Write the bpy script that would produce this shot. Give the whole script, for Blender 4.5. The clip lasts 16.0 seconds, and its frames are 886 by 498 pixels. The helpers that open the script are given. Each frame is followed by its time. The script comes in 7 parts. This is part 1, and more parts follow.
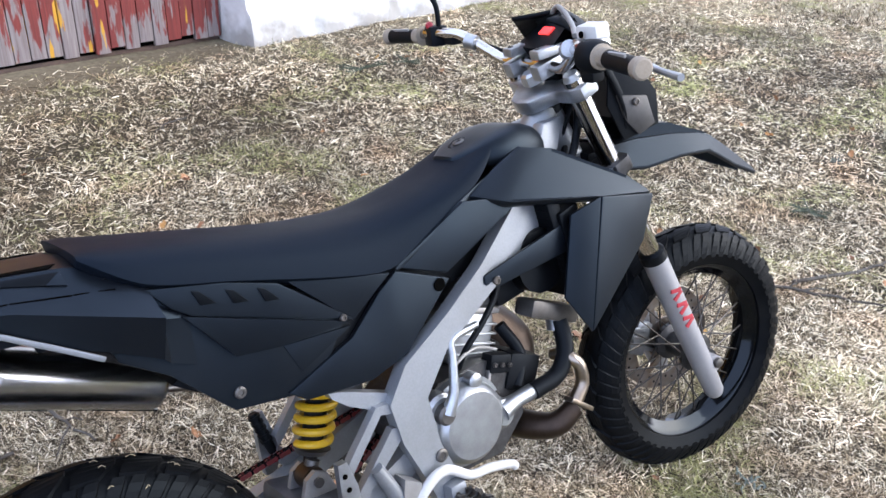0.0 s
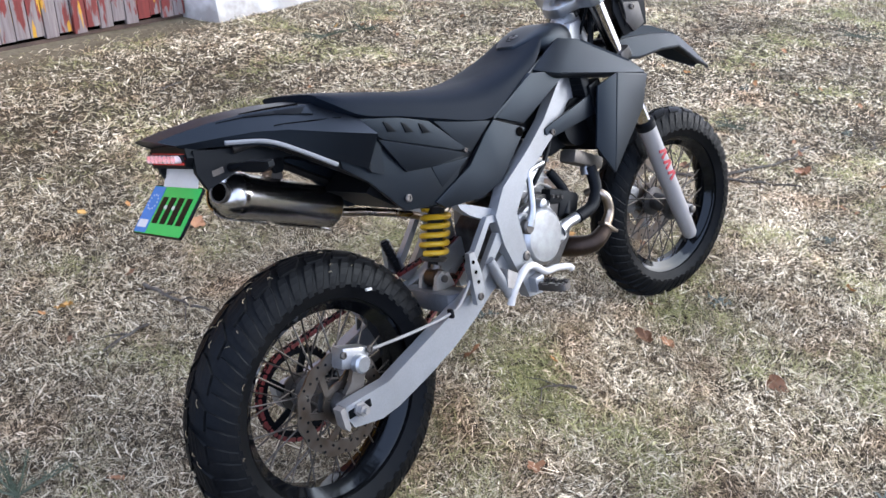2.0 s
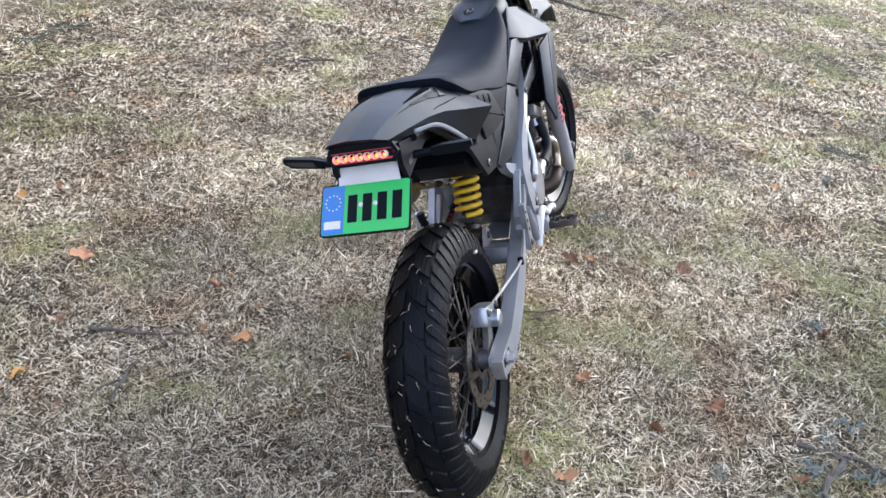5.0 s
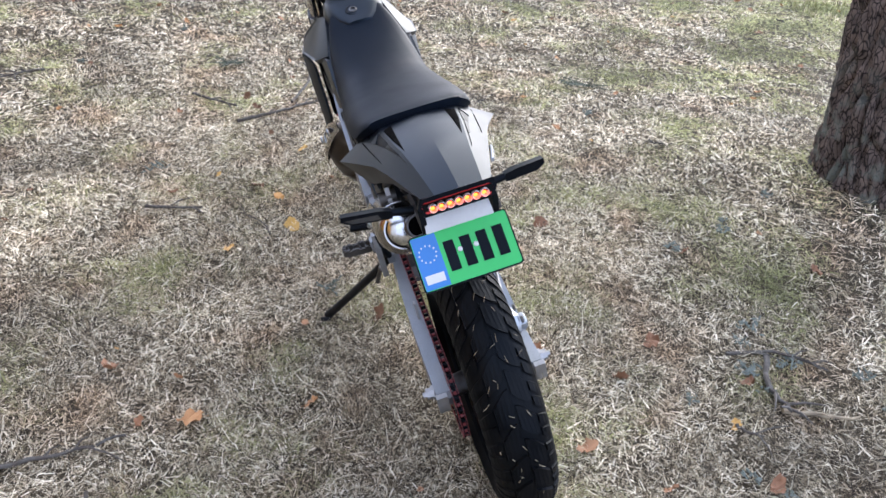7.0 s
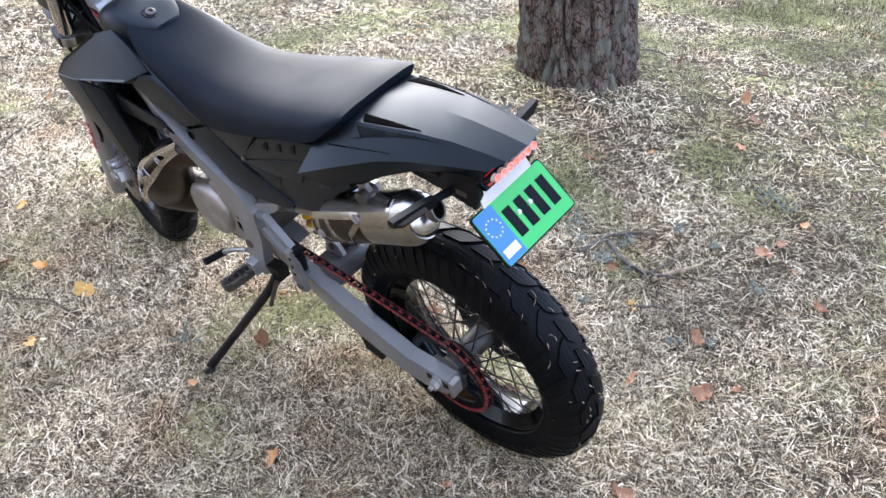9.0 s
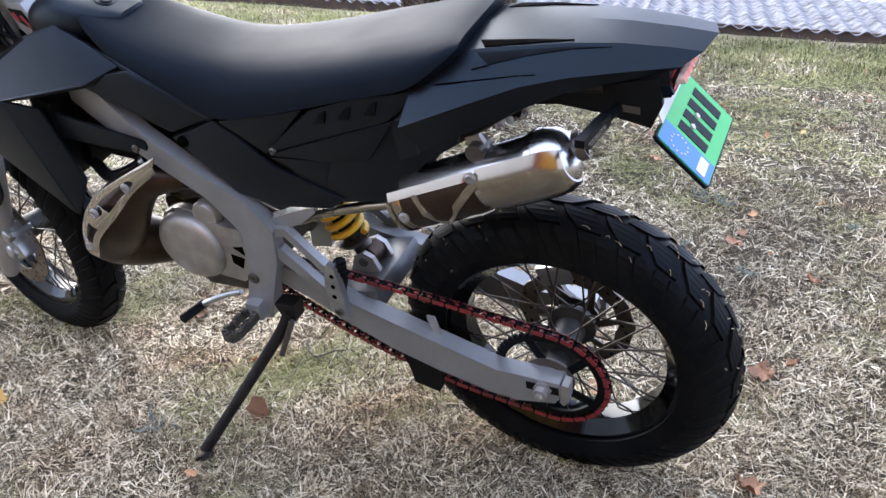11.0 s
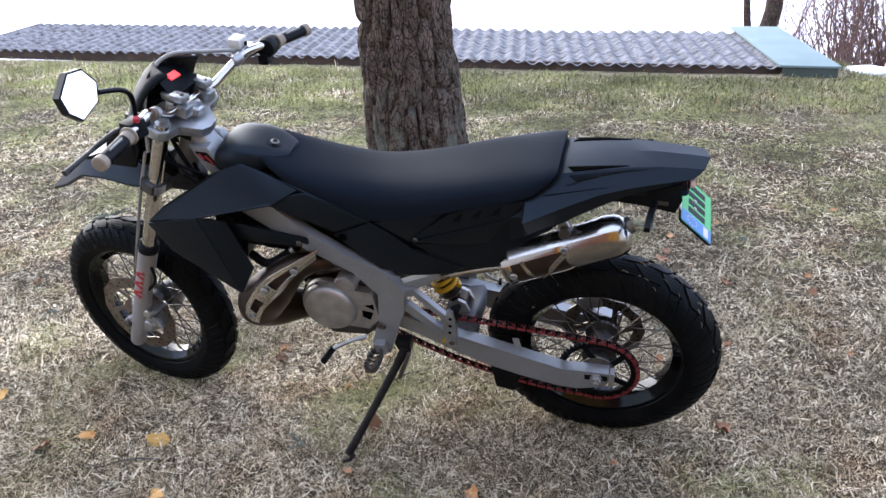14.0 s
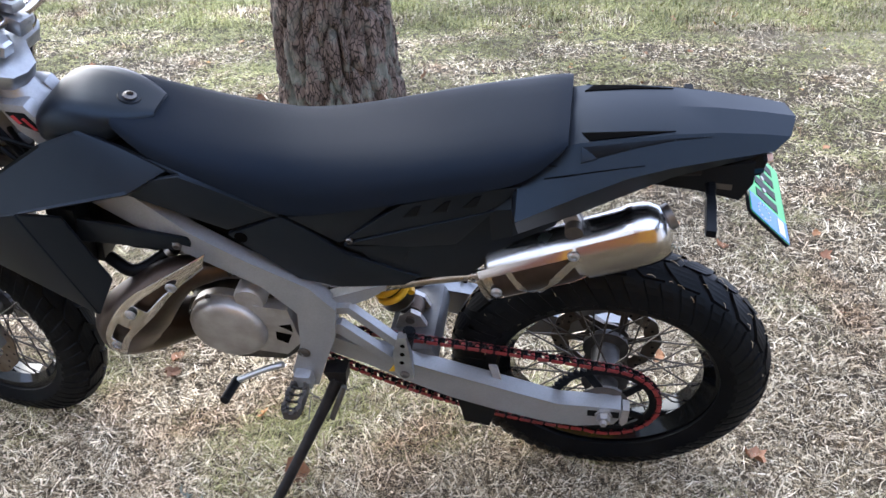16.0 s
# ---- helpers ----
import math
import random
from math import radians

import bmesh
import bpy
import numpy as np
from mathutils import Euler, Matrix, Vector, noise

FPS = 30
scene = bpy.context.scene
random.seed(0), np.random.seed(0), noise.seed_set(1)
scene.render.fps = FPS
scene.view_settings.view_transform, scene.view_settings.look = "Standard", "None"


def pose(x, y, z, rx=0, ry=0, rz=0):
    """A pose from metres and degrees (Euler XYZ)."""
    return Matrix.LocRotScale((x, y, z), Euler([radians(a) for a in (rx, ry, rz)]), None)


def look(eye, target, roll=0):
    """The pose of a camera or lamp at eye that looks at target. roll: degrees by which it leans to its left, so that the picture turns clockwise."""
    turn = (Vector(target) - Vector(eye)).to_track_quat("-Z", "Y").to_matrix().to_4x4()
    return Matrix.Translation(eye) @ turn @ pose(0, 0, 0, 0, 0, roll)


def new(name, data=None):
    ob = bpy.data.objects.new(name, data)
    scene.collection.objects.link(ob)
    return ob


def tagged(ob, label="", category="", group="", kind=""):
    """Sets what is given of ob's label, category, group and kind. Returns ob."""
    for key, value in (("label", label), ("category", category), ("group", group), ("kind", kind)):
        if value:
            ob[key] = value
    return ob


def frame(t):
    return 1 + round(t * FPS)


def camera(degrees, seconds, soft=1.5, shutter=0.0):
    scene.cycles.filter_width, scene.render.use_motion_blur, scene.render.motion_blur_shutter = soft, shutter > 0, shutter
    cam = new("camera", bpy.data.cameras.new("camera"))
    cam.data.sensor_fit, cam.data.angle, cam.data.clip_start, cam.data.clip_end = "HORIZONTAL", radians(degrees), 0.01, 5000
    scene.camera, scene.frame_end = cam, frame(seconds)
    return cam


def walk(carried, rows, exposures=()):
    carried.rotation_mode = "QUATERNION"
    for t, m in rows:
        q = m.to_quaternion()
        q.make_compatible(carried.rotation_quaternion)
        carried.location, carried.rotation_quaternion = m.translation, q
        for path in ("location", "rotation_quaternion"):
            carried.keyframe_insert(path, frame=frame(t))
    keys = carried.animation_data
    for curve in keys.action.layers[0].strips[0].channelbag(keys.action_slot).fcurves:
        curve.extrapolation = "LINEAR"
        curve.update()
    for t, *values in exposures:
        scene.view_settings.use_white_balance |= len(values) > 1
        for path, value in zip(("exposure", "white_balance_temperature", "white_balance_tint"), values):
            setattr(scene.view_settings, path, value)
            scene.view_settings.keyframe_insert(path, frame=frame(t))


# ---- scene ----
cam = camera(55.3, 16.0)

PATH = [
    (0, (-0.198, -0.896, 1.432), (1.012, 0.364, 0.458), 2.9),
    (0.5, (-0.351, -0.888, 1.412), (0.852, 0.391, 0.454), 1.6),
    (1, (-0.586, -0.886, 1.392), (0.693, 0.306, 0.421), 1.7),
    (1.5, (-0.742, -0.954, 1.385), (0.584, 0.175, 0.402), 2.3),
    (2, (-0.923, -1.059, 1.416), (0.443, 0.029, 0.44), 2.4),
    (2.5, (-1.041, -1.067, 1.42), (0.387, -0.038, 0.471), 2.3),
    (3, (-1.263, -0.98, 1.399), (0.259, -0.075, 0.47), 1.7),
    (3.2, (-1.337, -0.937, 1.395), (0.216, -0.081, 0.47), 1.6),
    (5.3, (-1.499, -0.069, 1.408), (0.239, 0.073, 0.429), 4.5),
    (5.5, (-1.453, 0.004, 1.384), (0.286, 0.076, 0.399), 4.1),
    (6, (-1.337, 0.182, 1.41), (0.364, 0.092, 0.362), 3.8),
    (6.5, (-1.316, 0.343, 1.43), (0.362, 0.045, 0.382), 4.8),
    (7, (-1.317, 0.595, 1.441), (0.303, 0.001, 0.429), 5.3),
    (7.5, (-1.213, 0.707, 1.425), (0.325, -0.054, 0.399), 3.9),
    (8, (-1.072, 0.8, 1.425), (0.345, -0.119, 0.354), 2.5),
    (8.5, (-0.949, 0.996, 1.411), (0.289, -0.155, 0.343), 1.4),
    (8.7, (-0.904, 1.063, 1.4), (0.262, -0.171, 0.343), 1.2),
    (10.8, (-0.35, 1.265, 1.026), (0.394, -0.402, 0.208), -0.5),
    (11, (-0.31, 1.28, 1.03), (0.407, -0.412, 0.24), -0.6),
    (11.5, (-0.215, 1.27, 1.068), (0.452, -0.446, 0.287), -0.1),
    (12, (-0.119, 1.324, 1.176), (0.502, -0.383, 0.338), 0.0),
    (12.5, (-0.068, 1.51, 1.223), (0.497, -0.209, 0.371), -0.7),
    (13, (-0.03, 1.752, 1.268), (0.436, -0.022, 0.47), -1.1),
    (13.5, (-0.05, 1.904, 1.333), (0.354, 0.101, 0.566), -1.4),
    (14, (-0.031, 1.998, 1.384), (0.377, 0.193, 0.626), -2.1),
    (14.5, (0.092, 1.958, 1.396), (0.494, 0.16, 0.617), -3.3),
    (15, (0.184, 1.851, 1.376), (0.54, 0.065, 0.551), -2.9),
    (15.5, (0.159, 1.609, 1.32), (0.468, -0.159, 0.437), -1.6),
    (16, (0.146, 1.368, 1.265), (0.366, -0.385, 0.329), -1.3),
]
EXPOSURES = [(0, 1.46), (0.5, 1.51), (2, 1.43), (3, 1.45), (5.5, 1.5), (7, 1.49), (7.5, 1.49), (8.5, 1.97), (11, 1.8), (12, 1.65), (12.5, 1.76), (13, 1.6), (14, 1.41), (14.5, 1.47), (16, 1.92)]
walk(cam, [(t, look(eye, target, roll)) for t, eye, target, roll in PATH], EXPOSURES)

# ---- world and light ----
world = bpy.data.worlds.new("sky")
scene.world = world
world.use_nodes = True
_n = world.node_tree.nodes
_sky = _n.new("ShaderNodeTexSky")
_sky.sky_type, _sky.sun_disc = "NISHITA", False
_sky.sun_elevation, _sky.sun_rotation = radians(30), radians(128)
_sky.dust_density, _sky.air_density = 5.0, 1.0
# an even cloud cover over most of the sky's colour
_mix = _n.new("ShaderNodeMix")
_mix.data_type = "RGBA"
_mix.inputs[0].default_value = 0.7
_mix.inputs[7].default_value = (8.7, 10.0, 14.1, 1)
world.node_tree.links.new(_sky.outputs[0], _mix.inputs[6])
world.node_tree.links.new(_mix.outputs[2], _n["Background"].inputs[0])
_n["Background"].inputs[1].default_value = 0.112
sun = new("sun", bpy.data.lights.new("sun", "SUN"))
sun.data.energy, sun.data.angle, sun.data.color = 1.7, radians(60), (1.0, 0.995, 0.985)
sun.matrix_world = look((4.0, -3.2, 3.0), (0, 0, 0))


# ---- materials ----
def mat(name, color, rough=0.5, metal=0.0, var=0.15, scale=8.0, fine=120.0, bump=0.1, second=None, spec=0.5, rvar=0.1, coat=0.0, tint=None):
    """A surface with a broad stain and a fine grain; second: the colour of the stains."""
    m = bpy.data.materials.new(name)
    m.use_nodes = True
    nt = m.node_tree
    N, K = nt.nodes.new, nt.links.new
    b = nt.nodes["Principled BSDF"]
    co = N("ShaderNodeTexCoord")
    big, small = N("ShaderNodeTexNoise"), N("ShaderNodeTexNoise")
    for tex, s, d in ((big, scale, 5), (small, fine, 3)):
        tex.inputs["Scale"].default_value, tex.inputs["Detail"].default_value = s, d
        K(co.outputs["Object"], tex.inputs["Vector"])
    ramp = N("ShaderNodeMapRange")
    ramp.inputs[1].default_value, ramp.inputs[2].default_value = 0.35, 0.7
    K(big.outputs[0], ramp.inputs[0])
    mix = N("ShaderNodeMix")
    mix.data_type = "RGBA"
    sec = second or tuple(c * (1 - 2 * var) for c in color)
    mix.inputs[6].default_value, mix.inputs[7].default_value = (*color, 1), (*sec, 1)
    K(ramp.outputs[0], mix.inputs[0])
    val = N("ShaderNodeMapRange")
    val.inputs[3].default_value, val.inputs[4].default_value = 1 - var, 1 + var
    K(small.outputs[0], val.inputs[0])
    mul = N("ShaderNodeVectorMath")
    mul.operation = "SCALE"
    K(mix.outputs[2], mul.inputs[0])
    K(val.outputs[0], mul.inputs["Scale"])
    K(mul.outputs[0], b.inputs["Base Color"])
    rr = N("ShaderNodeMapRange")
    rr.inputs[3].default_value, rr.inputs[4].default_value = max(rough - rvar, 0.02), min(rough + rvar, 1)
    K(big.outputs[0], rr.inputs[0])
    K(rr.outputs[0], b.inputs["Roughness"])
    b.inputs["Metallic"].default_value = metal
    b.inputs["Specular IOR Level"].default_value = spec
    b.inputs["Coat Weight"].default_value = coat
    if tint:
        b.inputs["Specular Tint"].default_value = (*tint, 1)
    if bump:
        bp = N("ShaderNodeBump")
        bp.inputs["Strength"].default_value, bp.inputs["Distance"].default_value = bump, min(0.002, 0.12 / fine)
        K(small.outputs[0], bp.inputs["Height"])
        K(bp.outputs[0], b.inputs["Normal"])
    return m


def glow(name, color, strength):
    m = bpy.data.materials.new(name)
    m.use_nodes = True
    b = m.node_tree.nodes["Principled BSDF"]
    b.inputs["Base Color"].default_value = (*color, 1)
    b.inputs["Emission Color"].default_value = (*color, 1)
    b.inputs["Emission Strength"].default_value = strength
    b.inputs["Roughness"].default_value = 0.3
    return m


M_BLACK = mat("satin_black_paint", (0.0036, 0.0046, 0.0068), 0.41, spec=0.24, tint=(0.54, 0.77, 1.0), var=0.2, fine=500, bump=0.05, second=(0.005, 0.006, 0.008))
M_SEAT = mat("seat_vinyl", (0.0044, 0.0066, 0.0108), 0.54, spec=0.06, tint=(0.5, 0.73, 1.0), var=0.25, fine=900, bump=0.3, second=(0.0058, 0.0078, 0.0116), rvar=0.12)
M_PLASTIC = mat("raw_black_plastic", (0.0036, 0.0039, 0.0046), 0.48, fine=400, bump=0.12, spec=0.1, var=0.25, second=(0.006, 0.0064, 0.0072), tint=(0.7, 0.85, 1.0))
M_RUBBER = mat("tyre_rubber", (0.0022, 0.0025, 0.0032), 0.48, var=0.3, scale=14, fine=300, bump=0.3, second=(0.0052, 0.0053, 0.0056), spec=0.075, rvar=0.2, tint=(0.7, 0.86, 1.0))
M_SILVER = mat("silver_paint", (0.245, 0.264, 0.287), 0.38, 0.5, var=0.14, fine=260, bump=0.06, second=(0.195, 0.207, 0.22), spec=0.45)
M_SWING = mat("grey_painted_steel", (0.1, 0.108, 0.12), 0.4, 0.4, var=0.2, scale=18, second=(0.07, 0.073, 0.078))
M_GUARD = mat("pressed_steel_guard", (0.33, 0.312, 0.288), 0.2, 1.0, var=0.08, scale=20, fine=60, bump=0.03, rvar=0.06)
M_ALU = mat("cast_aluminium", (0.35, 0.35, 0.35), 0.45, 0.75, var=0.12, scale=25, fine=400, bump=0.2, second=(0.252, 0.2485, 0.238))
M_CHROME = mat("polished_steel", (0.47, 0.45, 0.43), 0.09, 1.0, var=0.04, fine=60, bump=0.0, rvar=0.05)
M_BROWN = mat("burnt_steel", (0.045, 0.03, 0.021), 0.4, 0.75, var=0.3, scale=12, second=(0.02, 0.014, 0.011))
M_STEEL = mat("dark_steel", (0.112, 0.1085, 0.105), 0.45, 0.8, var=0.2, second=(0.07, 0.063, 0.056))
M_YELLOW = mat("yellow_spring_paint", (0.48, 0.3, 0.006), 0.4, second=(0.42, 0.252, 0.012))
M_RED = mat("red_chain_paint", (0.17, 0.012, 0.015), 0.45, var=0.3, scale=60, second=(0.075, 0.012, 0.012))
M_RIM = mat("gloss_black_rim", (0.002, 0.0024, 0.0032), 0.09, fine=80, bump=0.0, spec=0.25, rvar=0.04, tint=(0.75, 0.88, 1.0))
M_FORK = mat("fork_leg_paint", (0.26, 0.262, 0.27), 0.45, 0.25, var=0.06, second=(0.22, 0.222, 0.23))
M_DECAL = mat("red_decal", (0.33, 0.018, 0.03), 0.5, bump=0)
M_WHITE = mat("white_plastic", (0.4464, 0.4464, 0.434), 0.45, var=0.08)
M_PLATE_G = mat("plate_green", (0.0048, 0.33, 0.06), 0.4, var=0.05, bump=0.02, second=(0.0048, 0.3, 0.06))
M_PLATE_B = mat("plate_blue", (0.0048, 0.12, 0.36), 0.4, var=0.05, bump=0)
M_GRIP = mat("beige_grip_rubber", (0.231, 0.198, 0.154), 0.7, var=0.2, fine=300)
M_MIRROR = mat("mirror_glass", (0.9, 0.9, 0.9), 0.03, 1.0, var=0.01, bump=0, rvar=0.01)
M_DARK = mat("dark_plastic", (0.003, 0.0034, 0.0042), 0.4, bump=0.05, spec=0.09, tint=(0.65, 0.82, 1.0))
# flat near-black, painted for the shade inside gaps, holes, scoops and windows
M_VOID = mat("painted_dark_opening", (0.001, 0.001, 0.001), 0.9, bump=0, spec=0.02)
M_SATIN = mat("satin_grey_plastic", (0.012, 0.012, 0.013), 0.4, var=0.2, scale=14, second=(0.05, 0.048, 0.045))
M_ALU2 = mat("machined_aluminium", (0.37, 0.395, 0.42), 0.34, 0.85, var=0.12, scale=20, fine=300, bump=0.12, second=(0.23, 0.24, 0.25))
M_CHROME2 = mat("tarnished_steel", (0.336, 0.304, 0.264), 0.3, 1.0, var=0.15, scale=20, second=(0.24, 0.192, 0.144), bump=0.05)
M_BLACKM = mat("black_painted_steel", (0.006, 0.006, 0.0065), 0.5, var=0.3, scale=30, second=(0.014, 0.013, 0.012), spec=0.12)
M_BRAID = mat("grey_braided_line", (0.252, 0.252, 0.246), 0.5, 0.3, fine=800, bump=0.2)
M_SMOKE = mat("smoked_lens", (0.03, 0.03, 0.03), 0.15, bump=0)
M_CASE = mat("dark_casting", (0.06, 0.061, 0.064), 0.48, 0.6, var=0.35, scale=30, fine=300, bump=0.4, second=(0.02, 0.019, 0.018))
M_CHROME3 = mat("hazed_steel", (0.47, 0.475, 0.48), 0.23, 1.0, var=0.1, scale=14, fine=60, bump=0.02, rvar=0.1)
M_LED2 = mat("clear_led", (0.75, 0.62, 0.61), 0.15, bump=0)
M_LED = glow("led_red", (1.0, 0.1, 0.015), 3.2)
M_LENS = glow("red_lens", (0.14, 0.004, 0.004), 0.7)
M_LCD = glow("lcd_red", (1.0, 0.05, 0.05), 0.5)

M_SOIL = mat("thatch_soil", (0.042, 0.033, 0.021), 0.95, var=0.6, scale=1.4, fine=60, bump=1.0, second=(0.042, 0.036, 0.024), spec=0.1)
M_BARK = mat("pine_bark", (0.125, 0.094, 0.077), 0.95, var=0.45, scale=20, fine=90, bump=1.0, second=(0.056, 0.042, 0.035), spec=0.1)


def lawn_beyond(m):
    """The same ground, covered with pale lawn, away from the part where the blades are built."""
    nt = m.node_tree
    N, K = nt.nodes.new, nt.links.new
    b = nt.nodes["Principled BSDF"]
    old = b.inputs["Base Color"].links[0].from_socket
    co, sub_, ln, rg, mx, tx, va = N("ShaderNodeTexCoord"), N("ShaderNodeVectorMath"), N("ShaderNodeVectorMath"), N("ShaderNodeMapRange"), N("ShaderNodeMix"), N("ShaderNodeTexNoise"), N("ShaderNodeMix")
    sub_.operation, ln.operation = "SUBTRACT", "LENGTH"
    sub_.inputs[1].default_value = (2.0, -0.9, 0)
    K(co.outputs["Object"], sub_.inputs[0])
    K(sub_.outputs[0], ln.inputs[0])
    rg.inputs[1].default_value, rg.inputs[2].default_value = 3.8, 5.2
    K(ln.outputs["Value"], rg.inputs[0])
    tx.inputs["Scale"].default_value, tx.inputs["Detail"].default_value = 30, 8
    K(co.outputs["Object"], tx.inputs["Vector"])
    va.data_type = mx.data_type = "RGBA"
    va.inputs[6].default_value, va.inputs[7].default_value = (0.09, 0.076, 0.048, 1), (0.36, 0.31, 0.22, 1)
    K(tx.outputs[0], va.inputs[0])
    K(rg.outputs[0], mx.inputs[0])
    K(old, mx.inputs[6])
    K(va.outputs[2], mx.inputs[7])
    K(mx.outputs[2], b.inputs["Base Color"])


lawn_beyond(M_SOIL)


def furrows(m):
    """Dark furrows between the plates, and grey-green lichen on their faces."""
    nt = m.node_tree
    N, K = nt.nodes.new, nt.links.new
    b = nt.nodes["Principled BSDF"]
    old = b.inputs["Base Color"].links[0].from_socket
    co, mp, vo, rg, mx = N("ShaderNodeTexCoord"), N("ShaderNodeMapping"), N("ShaderNodeTexVoronoi"), N("ShaderNodeMapRange"), N("ShaderNodeMix")
    mp.inputs["Scale"].default_value = (13, 13, 4.2)
    wb = N("ShaderNodeTexNoise")
    wb.inputs["Scale"].default_value = 9
    K(co.outputs["Object"], wb.inputs["Vector"])
    ad = N("ShaderNodeVectorMath")
    ad.operation = "MULTIPLY_ADD"
    ad.inputs[1].default_value = (0.06, 0.06, 0.1)
    K(wb.outputs["Color"], ad.inputs[0])
    K(co.outputs["Object"], ad.inputs[2])
    K(ad.outputs[0], mp.inputs[0])
    vo.feature = "DISTANCE_TO_EDGE"
    K(mp.outputs[0], vo.inputs["Vector"])
    rg.inputs[1].default_value, rg.inputs[2].default_value = 0.02, 0.12
    K(vo.outputs["Distance"], rg.inputs[0])
    mx.data_type = "RGBA"
    mx.inputs[6].default_value = (0.014, 0.011, 0.009, 1)
    K(old, mx.inputs[7])
    K(rg.outputs[0], mx.inputs[0])
    li, lr, lm = N("ShaderNodeTexNoise"), N("ShaderNodeMapRange"), N("ShaderNodeMix")
    li.inputs["Scale"].default_value, li.inputs["Detail"].default_value = 13, 7
    K(co.outputs["Object"], li.inputs["Vector"])
    lr.inputs[1].default_value, lr.inputs[2].default_value, lr.inputs[4].default_value = 0.5, 0.62, 0.8
    K(li.outputs[0], lr.inputs[0])
    lm.data_type = "RGBA"
    lm.inputs[7].default_value = (0.11, 0.12, 0.1, 1)
    K(mx.outputs[2], lm.inputs[6])
    # lichen keeps to the foot of the trunk
    sz, hz, mu = N("ShaderNodeSeparateXYZ"), N("ShaderNodeMapRange"), N("ShaderNodeMath")
    K(co.outputs["Object"], sz.inputs[0])
    hz.inputs[1].default_value, hz.inputs[2].default_value, hz.inputs[3].default_value, hz.inputs[4].default_value = 0.15, 0.7, 1.0, 0.04
    K(sz.outputs[2], hz.inputs[0])
    mu.operation = "MULTIPLY"
    K(lr.outputs[0], mu.inputs[0])
    K(hz.outputs[0], mu.inputs[1])
    K(mu.outputs[0], lm.inputs[0])
    K(lm.outputs[2], b.inputs["Base Color"])


furrows(M_BARK)
M_LIME = mat("old_whitewash", (0.697, 0.697, 0.6885), 0.9, var=0.1, scale=2.5, fine=30, bump=0.8, second=(0.527, 0.544, 0.561), spec=0.2)


def dirty_foot(m):
    """Grey dirt and bare stone on the lowest part of the wall, with a ragged edge."""
    nt = m.node_tree
    N, K = nt.nodes.new, nt.links.new
    b = nt.nodes["Principled BSDF"]
    old = b.inputs["Base Color"].links[0].from_socket
    co, sp, tx, ad, rg, mx, dk = N("ShaderNodeTexCoord"), N("ShaderNodeSeparateXYZ"), N("ShaderNodeTexNoise"), N("ShaderNodeMath"), N("ShaderNodeMapRange"), N("ShaderNodeMix"), N("ShaderNodeMix")
    K(co.outputs["Object"], sp.inputs[0])
    tx.inputs["Scale"].default_value, tx.inputs["Detail"].default_value = 7, 7
    K(co.outputs["Object"], tx.inputs["Vector"])
    ad.operation = "MULTIPLY_ADD"
    ad.inputs[1].default_value = 0.45
    K(tx.outputs[0], ad.inputs[0])
    K(sp.outputs[2], ad.inputs[2])
    rg.inputs[1].default_value, rg.inputs[2].default_value, rg.inputs[3].default_value, rg.inputs[4].default_value = 0.26, 0.42, 0.9, 0.0
    K(ad.outputs[0], rg.inputs[0])
    dk.data_type = mx.data_type = "RGBA"
    dk.inputs[6].default_value, dk.inputs[7].default_value = (0.2, 0.19, 0.17, 1), (0.42, 0.41, 0.39, 1)
    K(tx.outputs[0], dk.inputs[0])
    K(rg.outputs[0], mx.inputs[0])
    K(old, mx.inputs[6])
    K(dk.outputs[2], mx.inputs[7])
    K(mx.outputs[2], b.inputs["Base Color"])


dirty_foot(M_LIME)
M_ROOF = mat("lichened_cement_sheet", (0.2, 0.205, 0.225), 0.9, var=0.6, scale=11, fine=55, bump=0.3, second=(0.05, 0.048, 0.05), spec=0.2)
M_FLASH = mat("pale_green_sheet", (0.15, 0.21, 0.215), 0.6, 0.0, var=0.08, scale=2, second=(0.12, 0.18, 0.185))
M_SNOW = mat("snow", (0.9, 0.9, 0.91), 0.8, var=0.02, bump=0.1, second=(0.84, 0.85, 0.88))
M_BROWNWOOD = mat("rotten_board", (0.096, 0.066, 0.054), 0.9, var=0.3, scale=6, second=(0.054, 0.042, 0.036), spec=0.2)
M_FLASHD = mat("dark_green_sheet", (0.06, 0.084, 0.078), 0.5, var=0.1)
M_STEM = mat("reddish_stems", (0.14, 0.07, 0.0595), 0.85, var=0.3, bump=0, second=(0.091, 0.07, 0.0595))
M_TWIG = mat("dead_twig", (0.045, 0.035, 0.028), 0.9, var=0.3, scale=30, second=(0.085, 0.08, 0.07), bump=0.4)
M_STICK = mat("pale_stick", (0.252, 0.204, 0.132), 0.85, var=0.2, scale=30, second=(0.15, 0.12, 0.084))
M_NEEDLE = mat("fir_needles", (0.035, 0.0525, 0.028), 0.6, var=0.3, bump=0, second=(0.056, 0.07, 0.042))
M_LICHEN = mat("lichen", (0.15, 0.17, 0.145), 0.9, var=0.2, bump=0, second=(0.1, 0.115, 0.1))
M_STRAW = mat("straw", (0.36, 0.3, 0.198), 0.8, var=0.2, bump=0)


